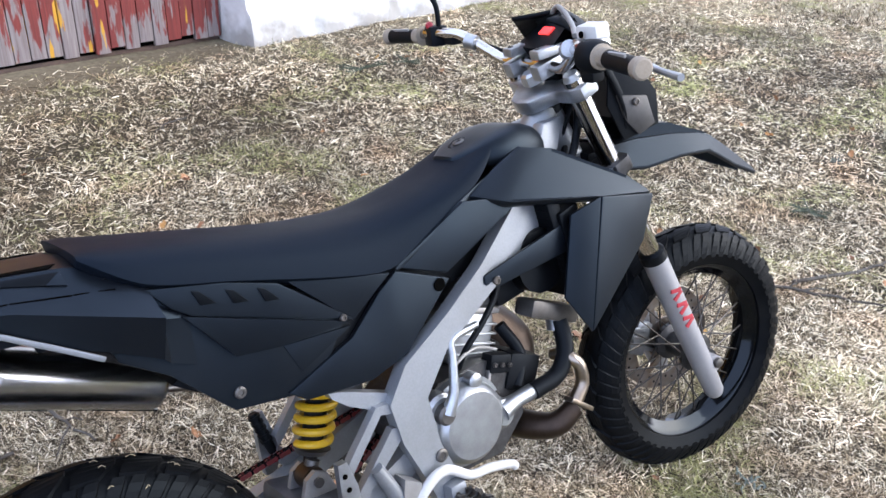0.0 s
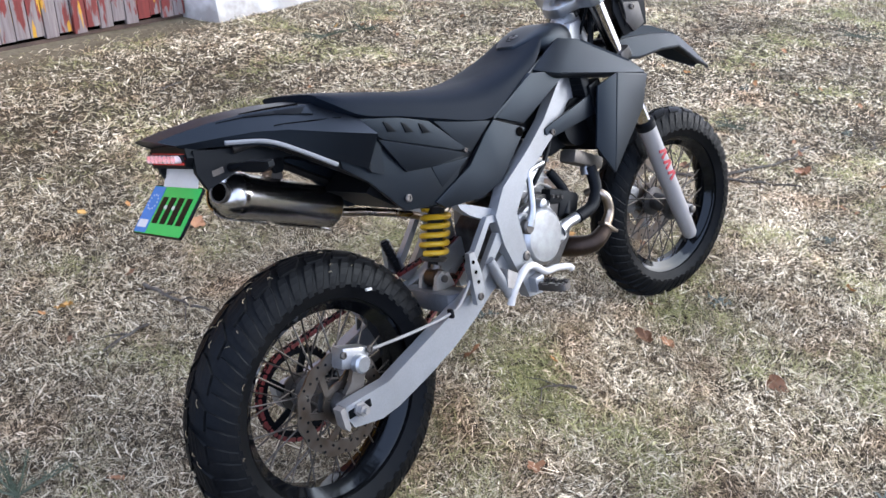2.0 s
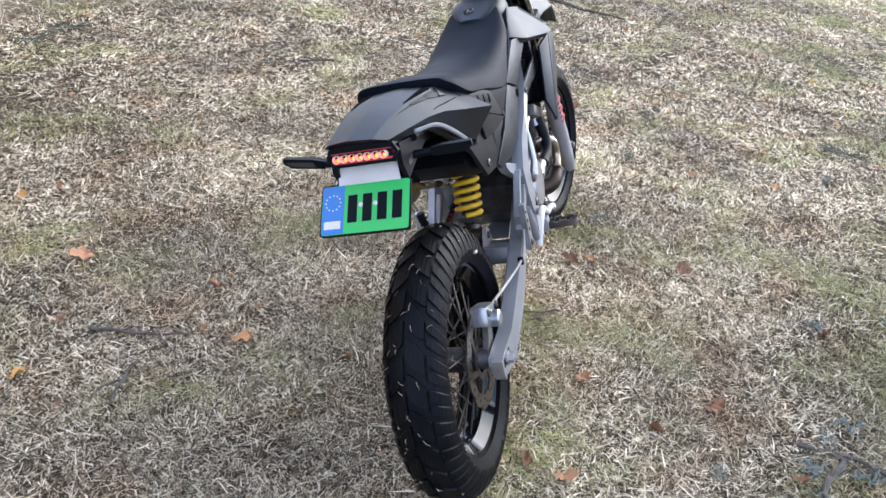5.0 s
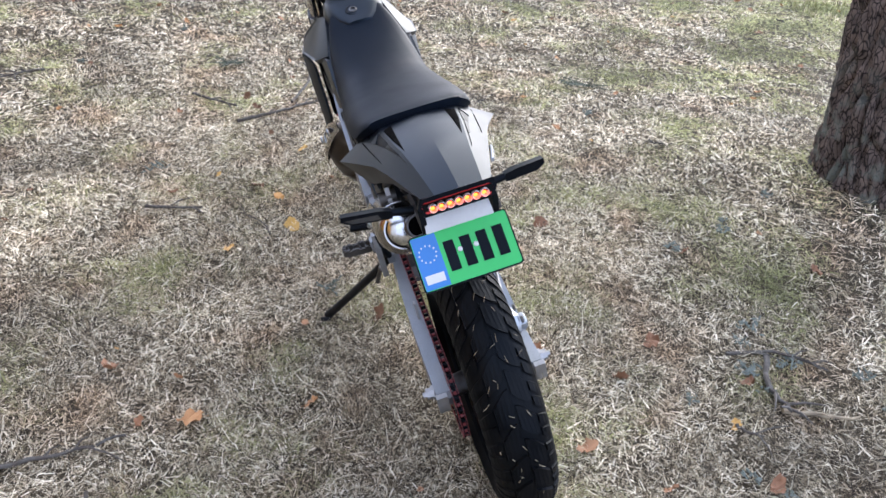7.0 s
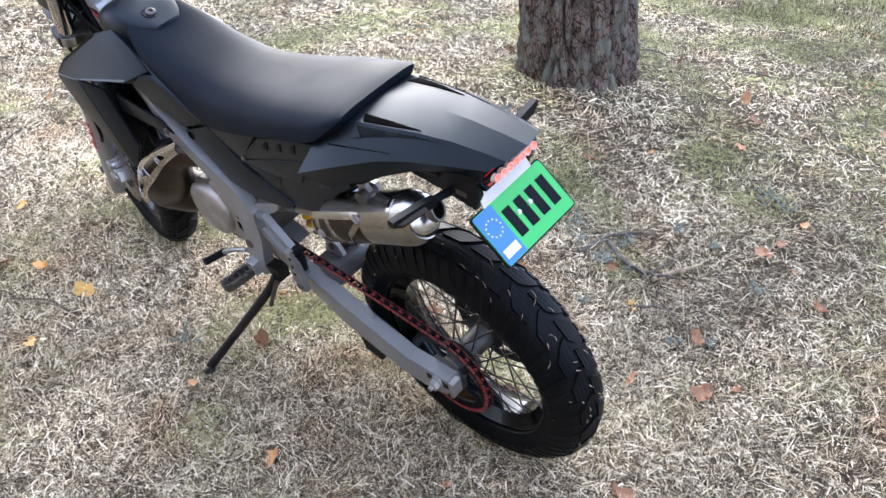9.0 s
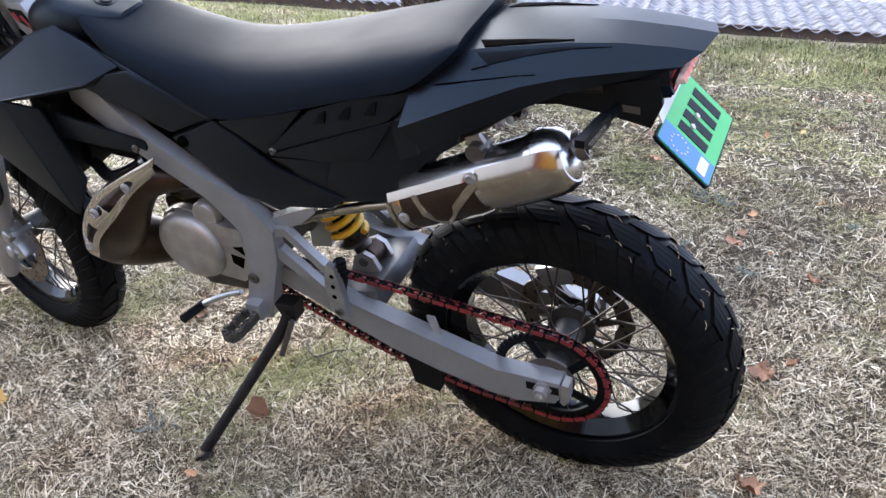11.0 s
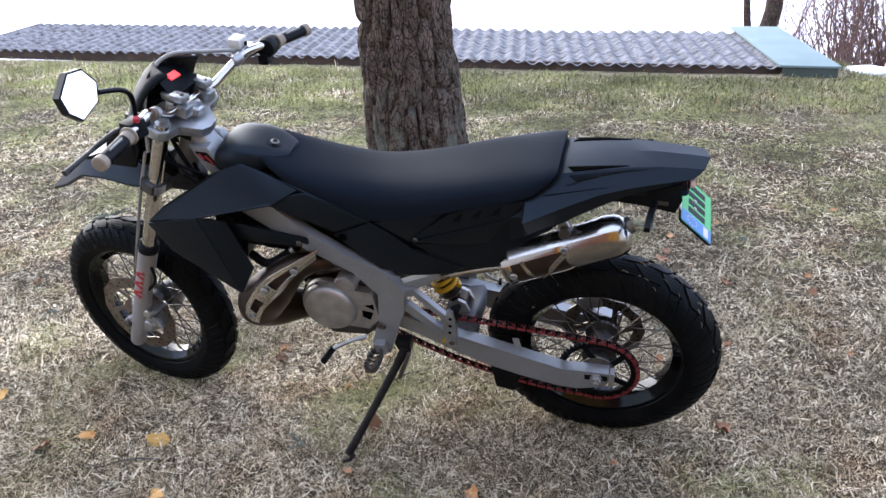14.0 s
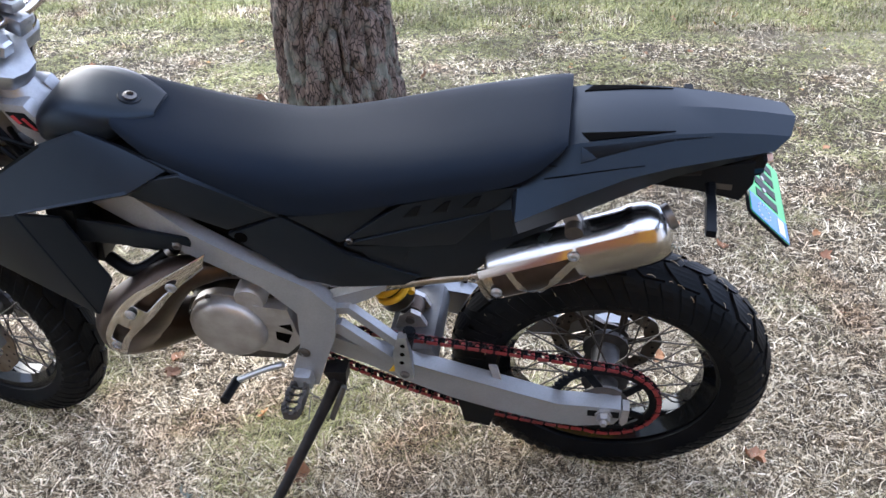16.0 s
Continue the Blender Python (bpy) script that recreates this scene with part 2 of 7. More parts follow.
# ---- mesh helpers ----
def part(name, bm, material, parent, label="", smooth=35, m=None):
    """Links a bmesh as one mesh object under a thing or a part."""
    bmesh.ops.remove_doubles(bm, verts=bm.verts, dist=1e-5)
    bmesh.ops.recalc_face_normals(bm, faces=bm.faces)
    me = bpy.data.meshes.new(name)
    bm.to_mesh(me)
    bm.free()
    me.materials.append(material)
    if smooth:
        me.polygons.foreach_set("use_smooth", [True] * len(me.polygons))
        me.set_sharp_from_angle(angle=radians(smooth))
    ob = new(name, me)
    if parent is not None:
        ob.parent = parent
    if m is not None:
        ob.matrix_basis = m
    if label:
        ob["label"] = label
    return ob


def bevelled(bm, w, seg=2, angle=30):
    if w > 0:
        edges = [e for e in bm.edges if len(e.link_faces) == 2 and e.calc_face_angle(0) > radians(angle)]
        bmesh.ops.bevel(bm, geom=edges, offset=w, segments=seg, affect="EDGES", profile=0.6, clamp_overlap=True)
    return bm


def add_prism(bm, pts, a, b, axis="y"):
    """An outline in the plane across the axis, from a to b along it."""
    def place(u, v, w):
        return {"y": (u, w, v), "x": (w, u, v), "z": (u, v, w)}[axis]
    lo = [bm.verts.new(place(u, v, a)) for u, v in pts]
    hi = [bm.verts.new(place(u, v, b)) for u, v in pts]
    bm.faces.new(lo)
    bm.faces.new(hi[::-1])
    for i in range(len(pts)):
        j = (i + 1) % len(pts)
        bm.faces.new((lo[i], hi[i], hi[j], lo[j]))
    return bm


def prism(pts, a, b, bevel=0.003, axis="y", seg=2):
    return bevelled(add_prism(bmesh.new(), pts, a, b, axis), bevel, seg)


def add_tube(bm, pts, radii, n=12, caps=True):
    """A round bar along points, with a radius for each."""
    pts = [Vector(p) for p in pts]
    if not hasattr(radii, "__len__"):
        radii = [radii] * len(pts)
    rings, side, last = [], None, Vector((0, 0, 0))
    for i, p in enumerate(pts):
        d = pts[min(i + 1, len(pts) - 1)] - pts[max(i - 1, 0)]
        if d.length < 1e-7:
            d = pts[-1] - pts[0]
        if d.dot(last) < 0 and i:
            d = last
        d.normalize()
        last = d.copy()
        if side is None:
            side = d.cross(Vector((0, 0, 1)) if abs(d.z) < 0.9 else Vector((1, 0, 0))).normalized()
        side = (side - d * side.dot(d)).normalized()
        up = d.cross(side)
        rings.append([bm.verts.new(p + radii[i] * (math.cos(k * math.tau / n) * side + math.sin(k * math.tau / n) * up)) for k in range(n)])
    for a, b in zip(rings, rings[1:]):
        for k in range(n):
            bm.faces.new((a[k], a[(k + 1) % n], b[(k + 1) % n], b[k]))
    if caps:
        bm.faces.new(rings[0][::-1])
        bm.faces.new(rings[-1])
    return bm


def curve(pts, per=6):
    """A smooth line through points (Catmull-Rom)."""
    P = [Vector(p) for p in pts]
    P = [2 * P[0] - P[1], *P, 2 * P[-1] - P[-2]]
    out = []
    for i in range(1, len(P) - 2):
        a, b, c, d = P[i - 1 : i + 3]
        for k in range(per):
            t = k / per
            out.append(0.5 * (2 * b + (c - a) * t + (2 * a - 5 * b + 4 * c - d) * t * t + (3 * b - a - 3 * c + d) * t**3))
    return out + [P[-2]]


def tube(pts, radii, n=12, smooth=0):
    if smooth:
        if hasattr(radii, "__len__"):
            k = len(pts)
            radii = [float(np.interp(i / ((k - 1) * smooth), np.linspace(0, 1, k), radii)) for i in range((k - 1) * smooth + 1)]
        pts = curve(pts, smooth)
    return add_tube(bmesh.new(), pts, radii, n)


def add_lathe(bm, profile, n=64, axis="y", closed=False):
    """Spins (radius, along) pairs round the axis through the origin."""
    rings = []
    for r, w in profile:
        ring = []
        for k in range(n):
            c, s = r * math.cos(k * math.tau / n), r * math.sin(k * math.tau / n)
            ring.append(bm.verts.new({"y": (c, w, s), "x": (w, c, s), "z": (c, s, w)}[axis]))
        rings.append(ring)
    pairs = list(zip(rings, rings[1:])) + ([(rings[-1], rings[0])] if closed else [])
    for a, b in pairs:
        for k in range(n):
            bm.faces.new((a[k], a[(k + 1) % n], b[(k + 1) % n], b[k]))
    if not closed:
        for ring in (rings[0], rings[-1]):
            bm.faces.new(ring)
    return bm


def lathe(profile, n=64, axis="y", closed=False):
    return add_lathe(bmesh.new(), profile, n, axis, closed)


def add_box(bm, size, m=Matrix()):
    bmesh.ops.create_cube(bm, size=1.0, matrix=m @ Matrix.Diagonal((*size, 1)))
    return bm


def box(size, m=Matrix(), bevel=0.002):
    return bevelled(add_box(bmesh.new(), size, m), bevel)


def loft(sections, caps=True):
    """Skins closed rings of the same count."""
    bm = bmesh.new()
    rings = [[bm.verts.new(p) for p in s] for s in sections]
    n = len(rings[0])
    for a, b in zip(rings, rings[1:]):
        for k in range(n):
            bm.faces.new((a[k], a[(k + 1) % n], b[(k + 1) % n], b[k]))
    if caps:
        bm.faces.new(rings[0][::-1])
        bm.faces.new(rings[-1])
    return bm


def at(x, y, z, rx=0, ry=0, rz=0):
    return pose(x, y, z, rx, ry, rz)



# ---- ground ----
def lift(x, y):
    """Lawn with slight swells that falls away behind the shed roof to a snowy shore."""
    fall = max(0.0, -5.9 - y)
    side = max(0.0, -1.75 - x) * max(0.0, min(1.0, (-4.9 - y) / 0.8))
    z = -min(fall * 0.3, 9.0) - min(side * 0.35, 2.0)
    z += 0.145 * math.exp(-((x - 0.98) ** 2 + (y + 2.05) ** 2) / 0.9)
    return z + 0.012 * noise.noise((x * 1.3, y * 1.3, 0)) + 0.006 * noise.noise((x * 5, y * 5, 3))


def make_ground():
    xs = [-400, -120, -40, -15, *np.linspace(-8, 12, 161), 20, 50, 140, 400]
    ys = [-900, -300, -100, -50, -36, -32, -28, -24, -20, -16, -12, *np.linspace(-9, 6, 121), 12, 40, 150, 400]
    verts = [(x, y, lift(x, y)) for x in xs for y in ys]
    n = len(ys)
    faces = [(i * n + j, (i + 1) * n + j, (i + 1) * n + j + 1, i * n + j + 1) for i in range(len(xs) - 1) for j in range(n - 1)]
    me = bpy.data.meshes.new("ground")
    me.from_pydata(verts, [], faces)
    me.polygons.foreach_set("use_smooth", [True] * len(faces))
    me.materials.append(M_SOIL)
    return tagged(new("ground", me), "dry straw-coloured lawn with green patches and fallen leaves", "ground", kind="structure")


make_ground()


def make_snow():
    """Snow on the low shore behind the roof, out to the horizon."""
    xs = [-400, -150, -60, *np.linspace(-30, 40, 36), 60, 150, 400]
    ys = [-900, -400, -150, -70, *np.linspace(-45, -9.5, 40)]
    verts = [(x, y, lift(x, y) + 0.1 + 0.12 * noise.noise((x * 0.4, y * 0.4, 7)) - (0.3 if y > -10 else 0)) for x in xs for y in ys]
    n = len(ys)
    faces = [(i * n + j, (i + 1) * n + j, (i + 1) * n + j + 1, i * n + j + 1) for i in range(len(xs) - 1) for j in range(n - 1)]
    me = bpy.data.meshes.new("snow")
    me.from_pydata(verts, [], faces)
    me.polygons.foreach_set("use_smooth", [True] * len(faces))
    me.materials.append(M_SNOW)
    return tagged(new("snow", me), "bright snow on the low shore behind the roof", "snow", kind="structure")


make_snow()
for k, (x, y, w, d) in enumerate(((-1.95, -5.6, 0.22, 0.1), (-2.25, -5.75, 0.3, 0.1), (-2.0, -7.6, 0.5, 0.16), (-2.4, -9.2, 0.8, 0.3), (-2.6, -6.8, 0.25, 0.12))):
    bm = bmesh.new()
    bmesh.ops.create_icosphere(bm, subdivisions=3, radius=1)
    for v in bm.verts:
        s = 1 + 0.3 * noise.noise(v.co * 1.6 + Vector((k * 3, 0, 0)))
        v.co = Vector((v.co.x * w * s, v.co.y * d * s, max(v.co.z, -0.3) * 0.06 * s))
    tagged(part("snow_patch", bm, M_SNOW, None, m=at(x, y, lift(x, y) + 0.02)), "patch of old snow on brown grass", "snow", "snow patches")


# ---- pines ----
def pine(x, y, radii, seed, label, rows=150, cols=150, top=7.0):
    """Trunk with deep plates of bark, flared and ribbed at the foot."""
    t = new("pine_tree")
    t.location = (x, y, lift(x, y) - 0.05)
    tagged(t, label, "tree")
    hs = [0.0, 0.1, 0.25, 0.6, 1.5, top]
    bm = bmesh.new()
    grid = []
    for i in range(rows):
        z = 2.0 * i / (rows - 12) if i < rows - 12 else 2.0 + (top - 2.0) * (i - rows + 12) / 11
        r0 = float(np.interp(z, hs, radii))
        ringv = []
        for j in range(cols):
            a = j * math.tau / cols
            ca, sa = math.cos(a), math.sin(a)
            foot = max(0, 0.35 - z) / 0.35
            rib = 0.03 * foot ** 1.5 * (noise.noise((ca * 2.2 + seed, sa * 2.2, 0.5)) + 0.5)
            d, _ = noise.voronoi((ca * 3.3 + seed + 0.3 * noise.noise((z * 4, ca * 3, sa * 3 + seed)), sa * 3.3 + 0.3 * noise.noise((z * 4, ca * 3 + 7, sa * 3)), z * 3.8))
            crack = min(1.0, (d[1] - d[0]) * 3.4)
            d2, _ = noise.voronoi((ca * 7 + seed, sa * 7, z * 6.5 + 0.3 * noise.noise((ca * 6, sa * 6, z * 9))))
            fine = min(1.0, (d2[1] - d2[0]) * 3)
            r = r0 + rib - 0.034 + 0.036 * crack**0.5 + 0.009 * fine + 0.006 * noise.noise((ca * 9, sa * 9, z * 9 + seed))
            ringv.append(bm.verts.new((r * ca, r * sa, z)))
        grid.append(ringv)
    for a, b in zip(grid, grid[1:]):
        for j in range(cols):
            bm.faces.new((a[j], a[(j + 1) % cols], b[(j + 1) % cols], b[j]))
    bm.faces.new(grid[-1])
    part("trunk", bm, M_BARK, t, smooth=75)
    return t


def crown(t, seed, h0, h1, reach, limbs=32, clumps=80):
    """High limbs with tufts of needles, well above the lawn."""
    r = random.Random(seed)
    tufts = bmesh.new()
    for k in range(limbs):
        h = h0 + (h1 - h0) * (k + r.random()) / limbs
        a = k * 2.4 + r.uniform(-0.4, 0.4)
        L = reach * (1.1 - 0.6 * (h - h0) / (h1 - h0)) * r.uniform(0.7, 1.1)
        d = Vector((math.cos(a), math.sin(a), 0.15))
        pts = curve([Vector((0, 0, h)), Vector((0, 0, h)) + d * L * 0.5 + Vector((0, 0, 0.1)), Vector((0, 0, h)) + d * L + Vector((0, 0, r.uniform(-0.3, 0.5)))], 4)
        part("limb", add_tube(bmesh.new(), pts, [0.05 - 0.04 * i / len(pts) for i in range(len(pts))], 6), M_BARK, t)
        for _ in range(clumps):
            c = pts[r.randrange(2, len(pts))] + Vector((r.gauss(0, 0.4), r.gauss(0, 0.4), r.gauss(0.05, 0.15)))
            for _ in range(12):
                e = Vector((r.gauss(0, 1), r.gauss(0, 1), r.gauss(0.3, 0.7))).normalized() * r.uniform(0.15, 0.28)
                n = e.cross(Vector((r.gauss(0, 1), r.gauss(0, 1), 1))).normalized() * 0.024
                tufts.faces.new([tufts.verts.new(v) for v in (c - n, c + n, c + e)])
    part("crown", tufts, M_NEEDLE, t, smooth=0)


near_pine = pine(0.981, -2.043, [0.256, 0.25, 0.24, 0.224, 0.195, 0.14], 3.0, "thick pine trunk with furrowed brown bark on the lawn", 260, 230)
far_pine = pine(6.9, -0.55, [0.32, 0.27, 0.25, 0.23, 0.21, 0.15], 9.0, "pine trunk with mossy foot at the lawn's edge", 60, 90)
near_pine.rotation_euler = (radians(-7.9), radians(1.5), 0)
# unseen crowns, their reach and density set to screen part of the high sky
crown(near_pine, 5, 5.2, 7.2, 2.6, 18, 40)
crown(far_pine, 6, 5.6, 7.2, 2.2, 18, 40)


# ---- shed wall: plank door, whitewashed pier ----
M_WOOD = bpy.data.materials.new("peeling_planks")
M_WOOD.use_nodes = True
def wood_nodes(m):
    nt = m.node_tree
    N, K = nt.nodes.new, nt.links.new
    b = nt.nodes["Principled BSDF"]
    geo, info = N("ShaderNodeNewGeometry"), N("ShaderNodeObjectInfo")
    sep = N("ShaderNodeSeparateXYZ")
    K(geo.outputs["Position"], sep.inputs[0])
    def tex(sx, sy, sz, detail=4):
        mp = N("ShaderNodeMapping")
        mp.inputs["Scale"].default_value = (sx, sy, sz)
        K(geo.outputs["Position"], mp.inputs[0])
        t = N("ShaderNodeTexNoise")
        t.inputs["Scale"].default_value, t.inputs["Detail"].default_value = 1, detail
        K(mp.outputs[0], t.inputs["Vector"])
        return t
    def rng(src, a, b_, c=0.0, d=1.0):
        r = N("ShaderNodeMapRange")
        r.inputs[1].default_value, r.inputs[2].default_value, r.inputs[3].default_value, r.inputs[4].default_value = a, b_, c, d
        K(src, r.inputs[0])
        return r.outputs[0]
    def mixed(f, a, c):
        x = N("ShaderNodeMix")
        x.data_type = "RGBA"
        for k, v in ((6, a), (7, c)):
            if isinstance(v, tuple):
                x.inputs[k].default_value = (*v, 1)
            else:
                K(v, x.inputs[k])
        K(f, x.inputs[0])
        return x.outputs[2]
    def math_(op, a, c):
        x = N("ShaderNodeMath")
        x.operation = op
        for k, v in ((0, a), (1, c)):
            if isinstance(v, float):
                x.inputs[k].default_value = v
            else:
                K(v, x.inputs[k])
        return x.outputs[0]
    grain = tex(90, 90, 4, 6)
    bare = mixed(rng(grain.outputs[0], 0.3, 0.7), (0.26, 0.23, 0.225), (0.15, 0.12, 0.12))
    flake = tex(26, 26, 5, 6)
    wear = math_("ADD", flake.outputs[0], rng(sep.outputs[2], 0.0, 0.5, -0.09, 0.22))
    wear = math_("ADD", wear, rng(info.outputs["Random"], 0, 1, -0.1, 0.1))
    paint = mixed(rng(grain.outputs[0], 0.3, 0.7), (0.2, 0.036, 0.03), (0.13, 0.028, 0.025))
    col = mixed(rng(wear, 0.45, 0.51), bare, paint)
    drip = tex(19, 19, 3.2, 5)
    y = math_("ADD", drip.outputs[0], rng(info.outputs["Random"], 0, 1, -0.07, 0.07))
    y = math_("ADD", y, rng(sep.outputs[0], 0.7, 2.0, 0.11, -0.06))
    y = math_("ADD", y, rng(sep.outputs[2], 0.0, 0.5, -0.06, 0.05))
    col = mixed(rng(y, 0.585, 0.615), col, (0.5, 0.27, 0.03))
    K(col, b.inputs["Base Color"])
    b.inputs["Roughness"].default_value = 0.85
    bp = N("ShaderNodeBump")
    bp.inputs["Strength"].default_value, bp.inputs["Distance"].default_value = 0.7, 0.003
    K(grain.outputs[0], bp.inputs["Height"])
    K(bp.outputs[0], b.inputs["Normal"])
wood_nodes(M_WOOD)

door = new("door_1")
tagged(door, "shed door of weathered planks with peeling red and yellow paint", "door", kind="structure")
# near-black sheet stands in for the shade between the planks
part("plank_gap_shade", box((5.0, 0.03, 2.9), at(-0.2, 3.745, 1.46), 0), M_VOID, door)
pm = None
rnd = random.Random(4)
for k in range(58):
    x = 2.27 - 0.0835 * k
    if pm is None:
        first = part("plank", box((0.079, 0.028, 2.9), Matrix(), 0.004), M_WOOD, door)
        pm = first.data
        ob = first
    else:
        ob = new("plank", pm)
        ob.parent = door
    ob.matrix_basis = at(x - 0.04, 3.70 + rnd.uniform(-0.004, 0.004) + 0.02 * (k > 8) - 0.0 * k, 1.49 + rnd.uniform(-0.02, 0.02), 0, 0, rnd.uniform(-1, 1))
part("sill_beam", box((5.0, 0.08, 0.06), at(-0.2, 3.76, -0.01), 0.01), M_BROWNWOOD, door)


def pier():
    """Whitewashed stone pier, uneven, with a battered foot."""
    bm = bmesh.new()
    nx, nz = 110, 44
    def front_y(x, z):
        u = x - 2.3
        base = 3.47 + 0.05 * u + 0.035 * noise.noise((x * 1.7, z * 1.7, 2)) + 0.014 * noise.noise((x * 6, z * 6, 5))
        foot = max(0, 0.28 - z) * (0.25 if u > 0.5 else 0.12)
        rough = 0.03 * noise.noise((x * 9, z * 9, 1)) * max(0, min(1, (0.45 - z + 0.1 * u) / 0.3)) * (u > 0.3)
        return base - foot + rough
    rows = []
    for j in range(nz):
        z = -0.08 + 3.0 * (j / (nz - 1)) ** 1.6
        rows.append([bm.verts.new((2.27, 3.78, z)), bm.verts.new((2.29 + 0.01 * noise.noise((0, z * 4, 3)), 3.6, z))] + [bm.verts.new((2.33 + 7.0 * (i / (nx - 1)) ** 1.7 + 0.02 * (z < 0.2), front_y(2.33 + 7.0 * (i / (nx - 1)) ** 1.7, z), z)) for i in range(nx)] + [bm.verts.new((9.33, 4.2, z)), bm.verts.new((2.27, 4.2, z))])
    m = len(rows[0])
    for a, b in zip(rows, rows[1:]):
        for i in range(m):
            bm.faces.new((a[i], a[(i + 1) % m], b[(i + 1) % m], b[i]))
    bm.faces.new(rows[-1])
    return tagged(part("wall_north", bm, M_LIME, None, smooth=50), "old whitewashed stone wall with a worn grey foot", "wall", kind="structure")


pier()
tagged(part("wall_shed", box((10.5, 0.3, 0.9), at(2.5, 3.95, 3.3), 0.02), M_LIME, None), "plain wall above the shed door", "wall", kind="structure")
tagged(part("wall_west", box((3.0, 0.4, 3.7), at(-4.1, 3.85, 1.8), 0.02), M_LIME, None), "plain shed wall beside the door", "wall", kind="structure")


# ---- low roof ----
roof = new("corrugated_roof")
tagged(roof, "low roof of corrugated cement sheets spotted with lichen", "roof")
E0, E1 = Vector((-1.22, -5.24, 0.06)), Vector((8.5, -6.1, 0.1))
along = (E1 - E0).normalized()
back = Vector((along.y, -along.x, 0)).normalized()
slope = Vector((back.x, back.y, 0.02)).normalized()
if slope.y > 0:
    slope = Vector((-slope.x, -slope.y, slope.z))
WAVE, SHEETW, LONG, SKEW = 0.13, 1.04, 1.68, 0.195
def sheet_mesh():
    bm = bmesh.new()
    nx, ny = 64, 8
    rows = []
    for j in range(ny + 1):
        rows.append([bm.verts.new((SHEETW * 1.03 * i / nx + SKEW * LONG * j / ny, LONG * j / ny, 0.0145 * math.cos(math.tau * SHEETW * 1.03 * i / nx / WAVE))) for i in range(nx + 1)])
    low = [[bm.verts.new(v.co - Vector((0, 0, 0.007))) for v in (rows[0])], [bm.verts.new(v.co - Vector((0, 0, 0.007))) for v in rows[-1]]]
    for a, b in zip(rows, rows[1:]):
        for i in range(nx):
            bm.faces.new((a[i], a[i + 1], b[i + 1], b[i]))
    for i in range(nx):
        bm.faces.new((rows[0][i], low[0][i], low[0][i + 1], rows[0][i + 1]))
        bm.faces.new((rows[-1][i + 1], low[1][i + 1], low[1][i], rows[-1][i]))
    return bm
first_sheet = part("sheet", sheet_mesh(), M_ROOF, roof, smooth=60)
for k in range(8):
    ob = first_sheet if k == 0 else new("sheet", first_sheet.data)
    ob.parent = roof
    p = E0 + along * (SHEETW * k)
    zax = along.cross(slope).normalized()
    flip = 1 if zax.z > 0 else -1
    basis = Matrix((along, slope, zax * flip)).transposed().to_4x4()
    ob.matrix_basis = Matrix.Translation(p + Vector((0, 0, 0.004 * (k % 2) + 0.01 * rnd.uniform(-1, 1)))) @ basis @ pose(0, 0, 0, 0, 0, rnd.uniform(-0.4, 0.4))
basis = Matrix((along, slope, along.cross(slope).normalized() * (1 if along.cross(slope).z > 0 else -1))).transposed().to_4x4()
part("eave_board", box((8.5, 0.03, 0.1), Matrix.Translation(E0) @ basis @ at(4.15, 0.05, -0.045), 0.004), M_BROWNWOOD, roof)
def skewed(x0, x1, y0, y1, z0, z1):
    bm = add_prism(bmesh.new(), [(x + SKEW * y, y) for x, y in ((x0, y0), (x1, y0), (x1, y1), (x0, y1))], z0, z1, "z")
    bmesh.ops.transform(bm, matrix=Matrix.Translation(E0) @ basis, verts=bm.verts)
    return bevelled(bm, 0.004)
part("flashing", skewed(-0.42, 0.03, -0.12, LONG + 0.1, 0.03, 0.05), M_FLASH, roof, "pale green sheet-metal verge")
part("flashing_lip", skewed(-0.4, 0.0, -0.09, -0.08, -0.1, 0.03), M_FLASHD, roof)
part("flashing_side", skewed(-0.41, -0.398, -0.08, LONG, -0.26, 0.03), M_FLASHD, roof)


# ---- shrubs on the far bank ----
def shrub(x, y, h, n, seed, spread):
    r = random.Random(seed)
    bm = bmesh.new()
    for _ in range(n):
        p = Vector((r.gauss(0, spread), r.gauss(0, spread * 0.5), 0))
        d = Vector((r.gauss(0, 0.2), r.gauss(0, 0.2), 1)).normalized()
        pts, L = [p.copy()], h * r.uniform(0.5, 1.1)
        for k in range(4):
            d = (d + Vector((r.gauss(0, 0.16), r.gauss(0, 0.16), 0))).normalized()
            pts.append(pts[-1] + d * L / 4)
        add_tube(bm, pts, [0.012, 0.01, 0.008, 0.006, 0.003], 4, False)
        for k in range(7):
            q = pts[r.randint(1, 3)].lerp(pts[4], r.random() * 0.8)
            e = (d + Vector((r.gauss(0, 0.7), r.gauss(0, 0.7), 0.2))).normalized()
            add_tube(bm, [q, q + e * L * 0.12, q + e * L * 0.2 + Vector((0, 0, 0.04))], [0.005, 0.004, 0.002], 3, False)
    s = new("shrub")
    s.location = (x, y, lift(x, y))
    tagged(s, "bare reddish-brown thicket on the snowy bank", "shrub", "shrubs on the bank")
    part("thicket", bm, M_STEM, s, smooth=0)["kind"] = "stuff"
for k, (x, y, h, n, sp) in enumerate(((-3.3, -9.2, 2.6, 120, 0.6), (-4.3, -8.8, 2.8, 120, 0.7), (-5.2, -11.5, 3.0, 120, 1.0), (-3.9, -13.5, 3.2, 120, 1.0), (-3.4, -7.6, 0.6, 60, 0.5))):
    shrub(x, y, h, n, k + 1, sp)
bent = new("bank_tree")
bent.location = (-1.75, -10.2, lift(-1.75, -10.2) - 0.1)
tagged(bent, "dark leaning alder trunk behind the roof", "tree")
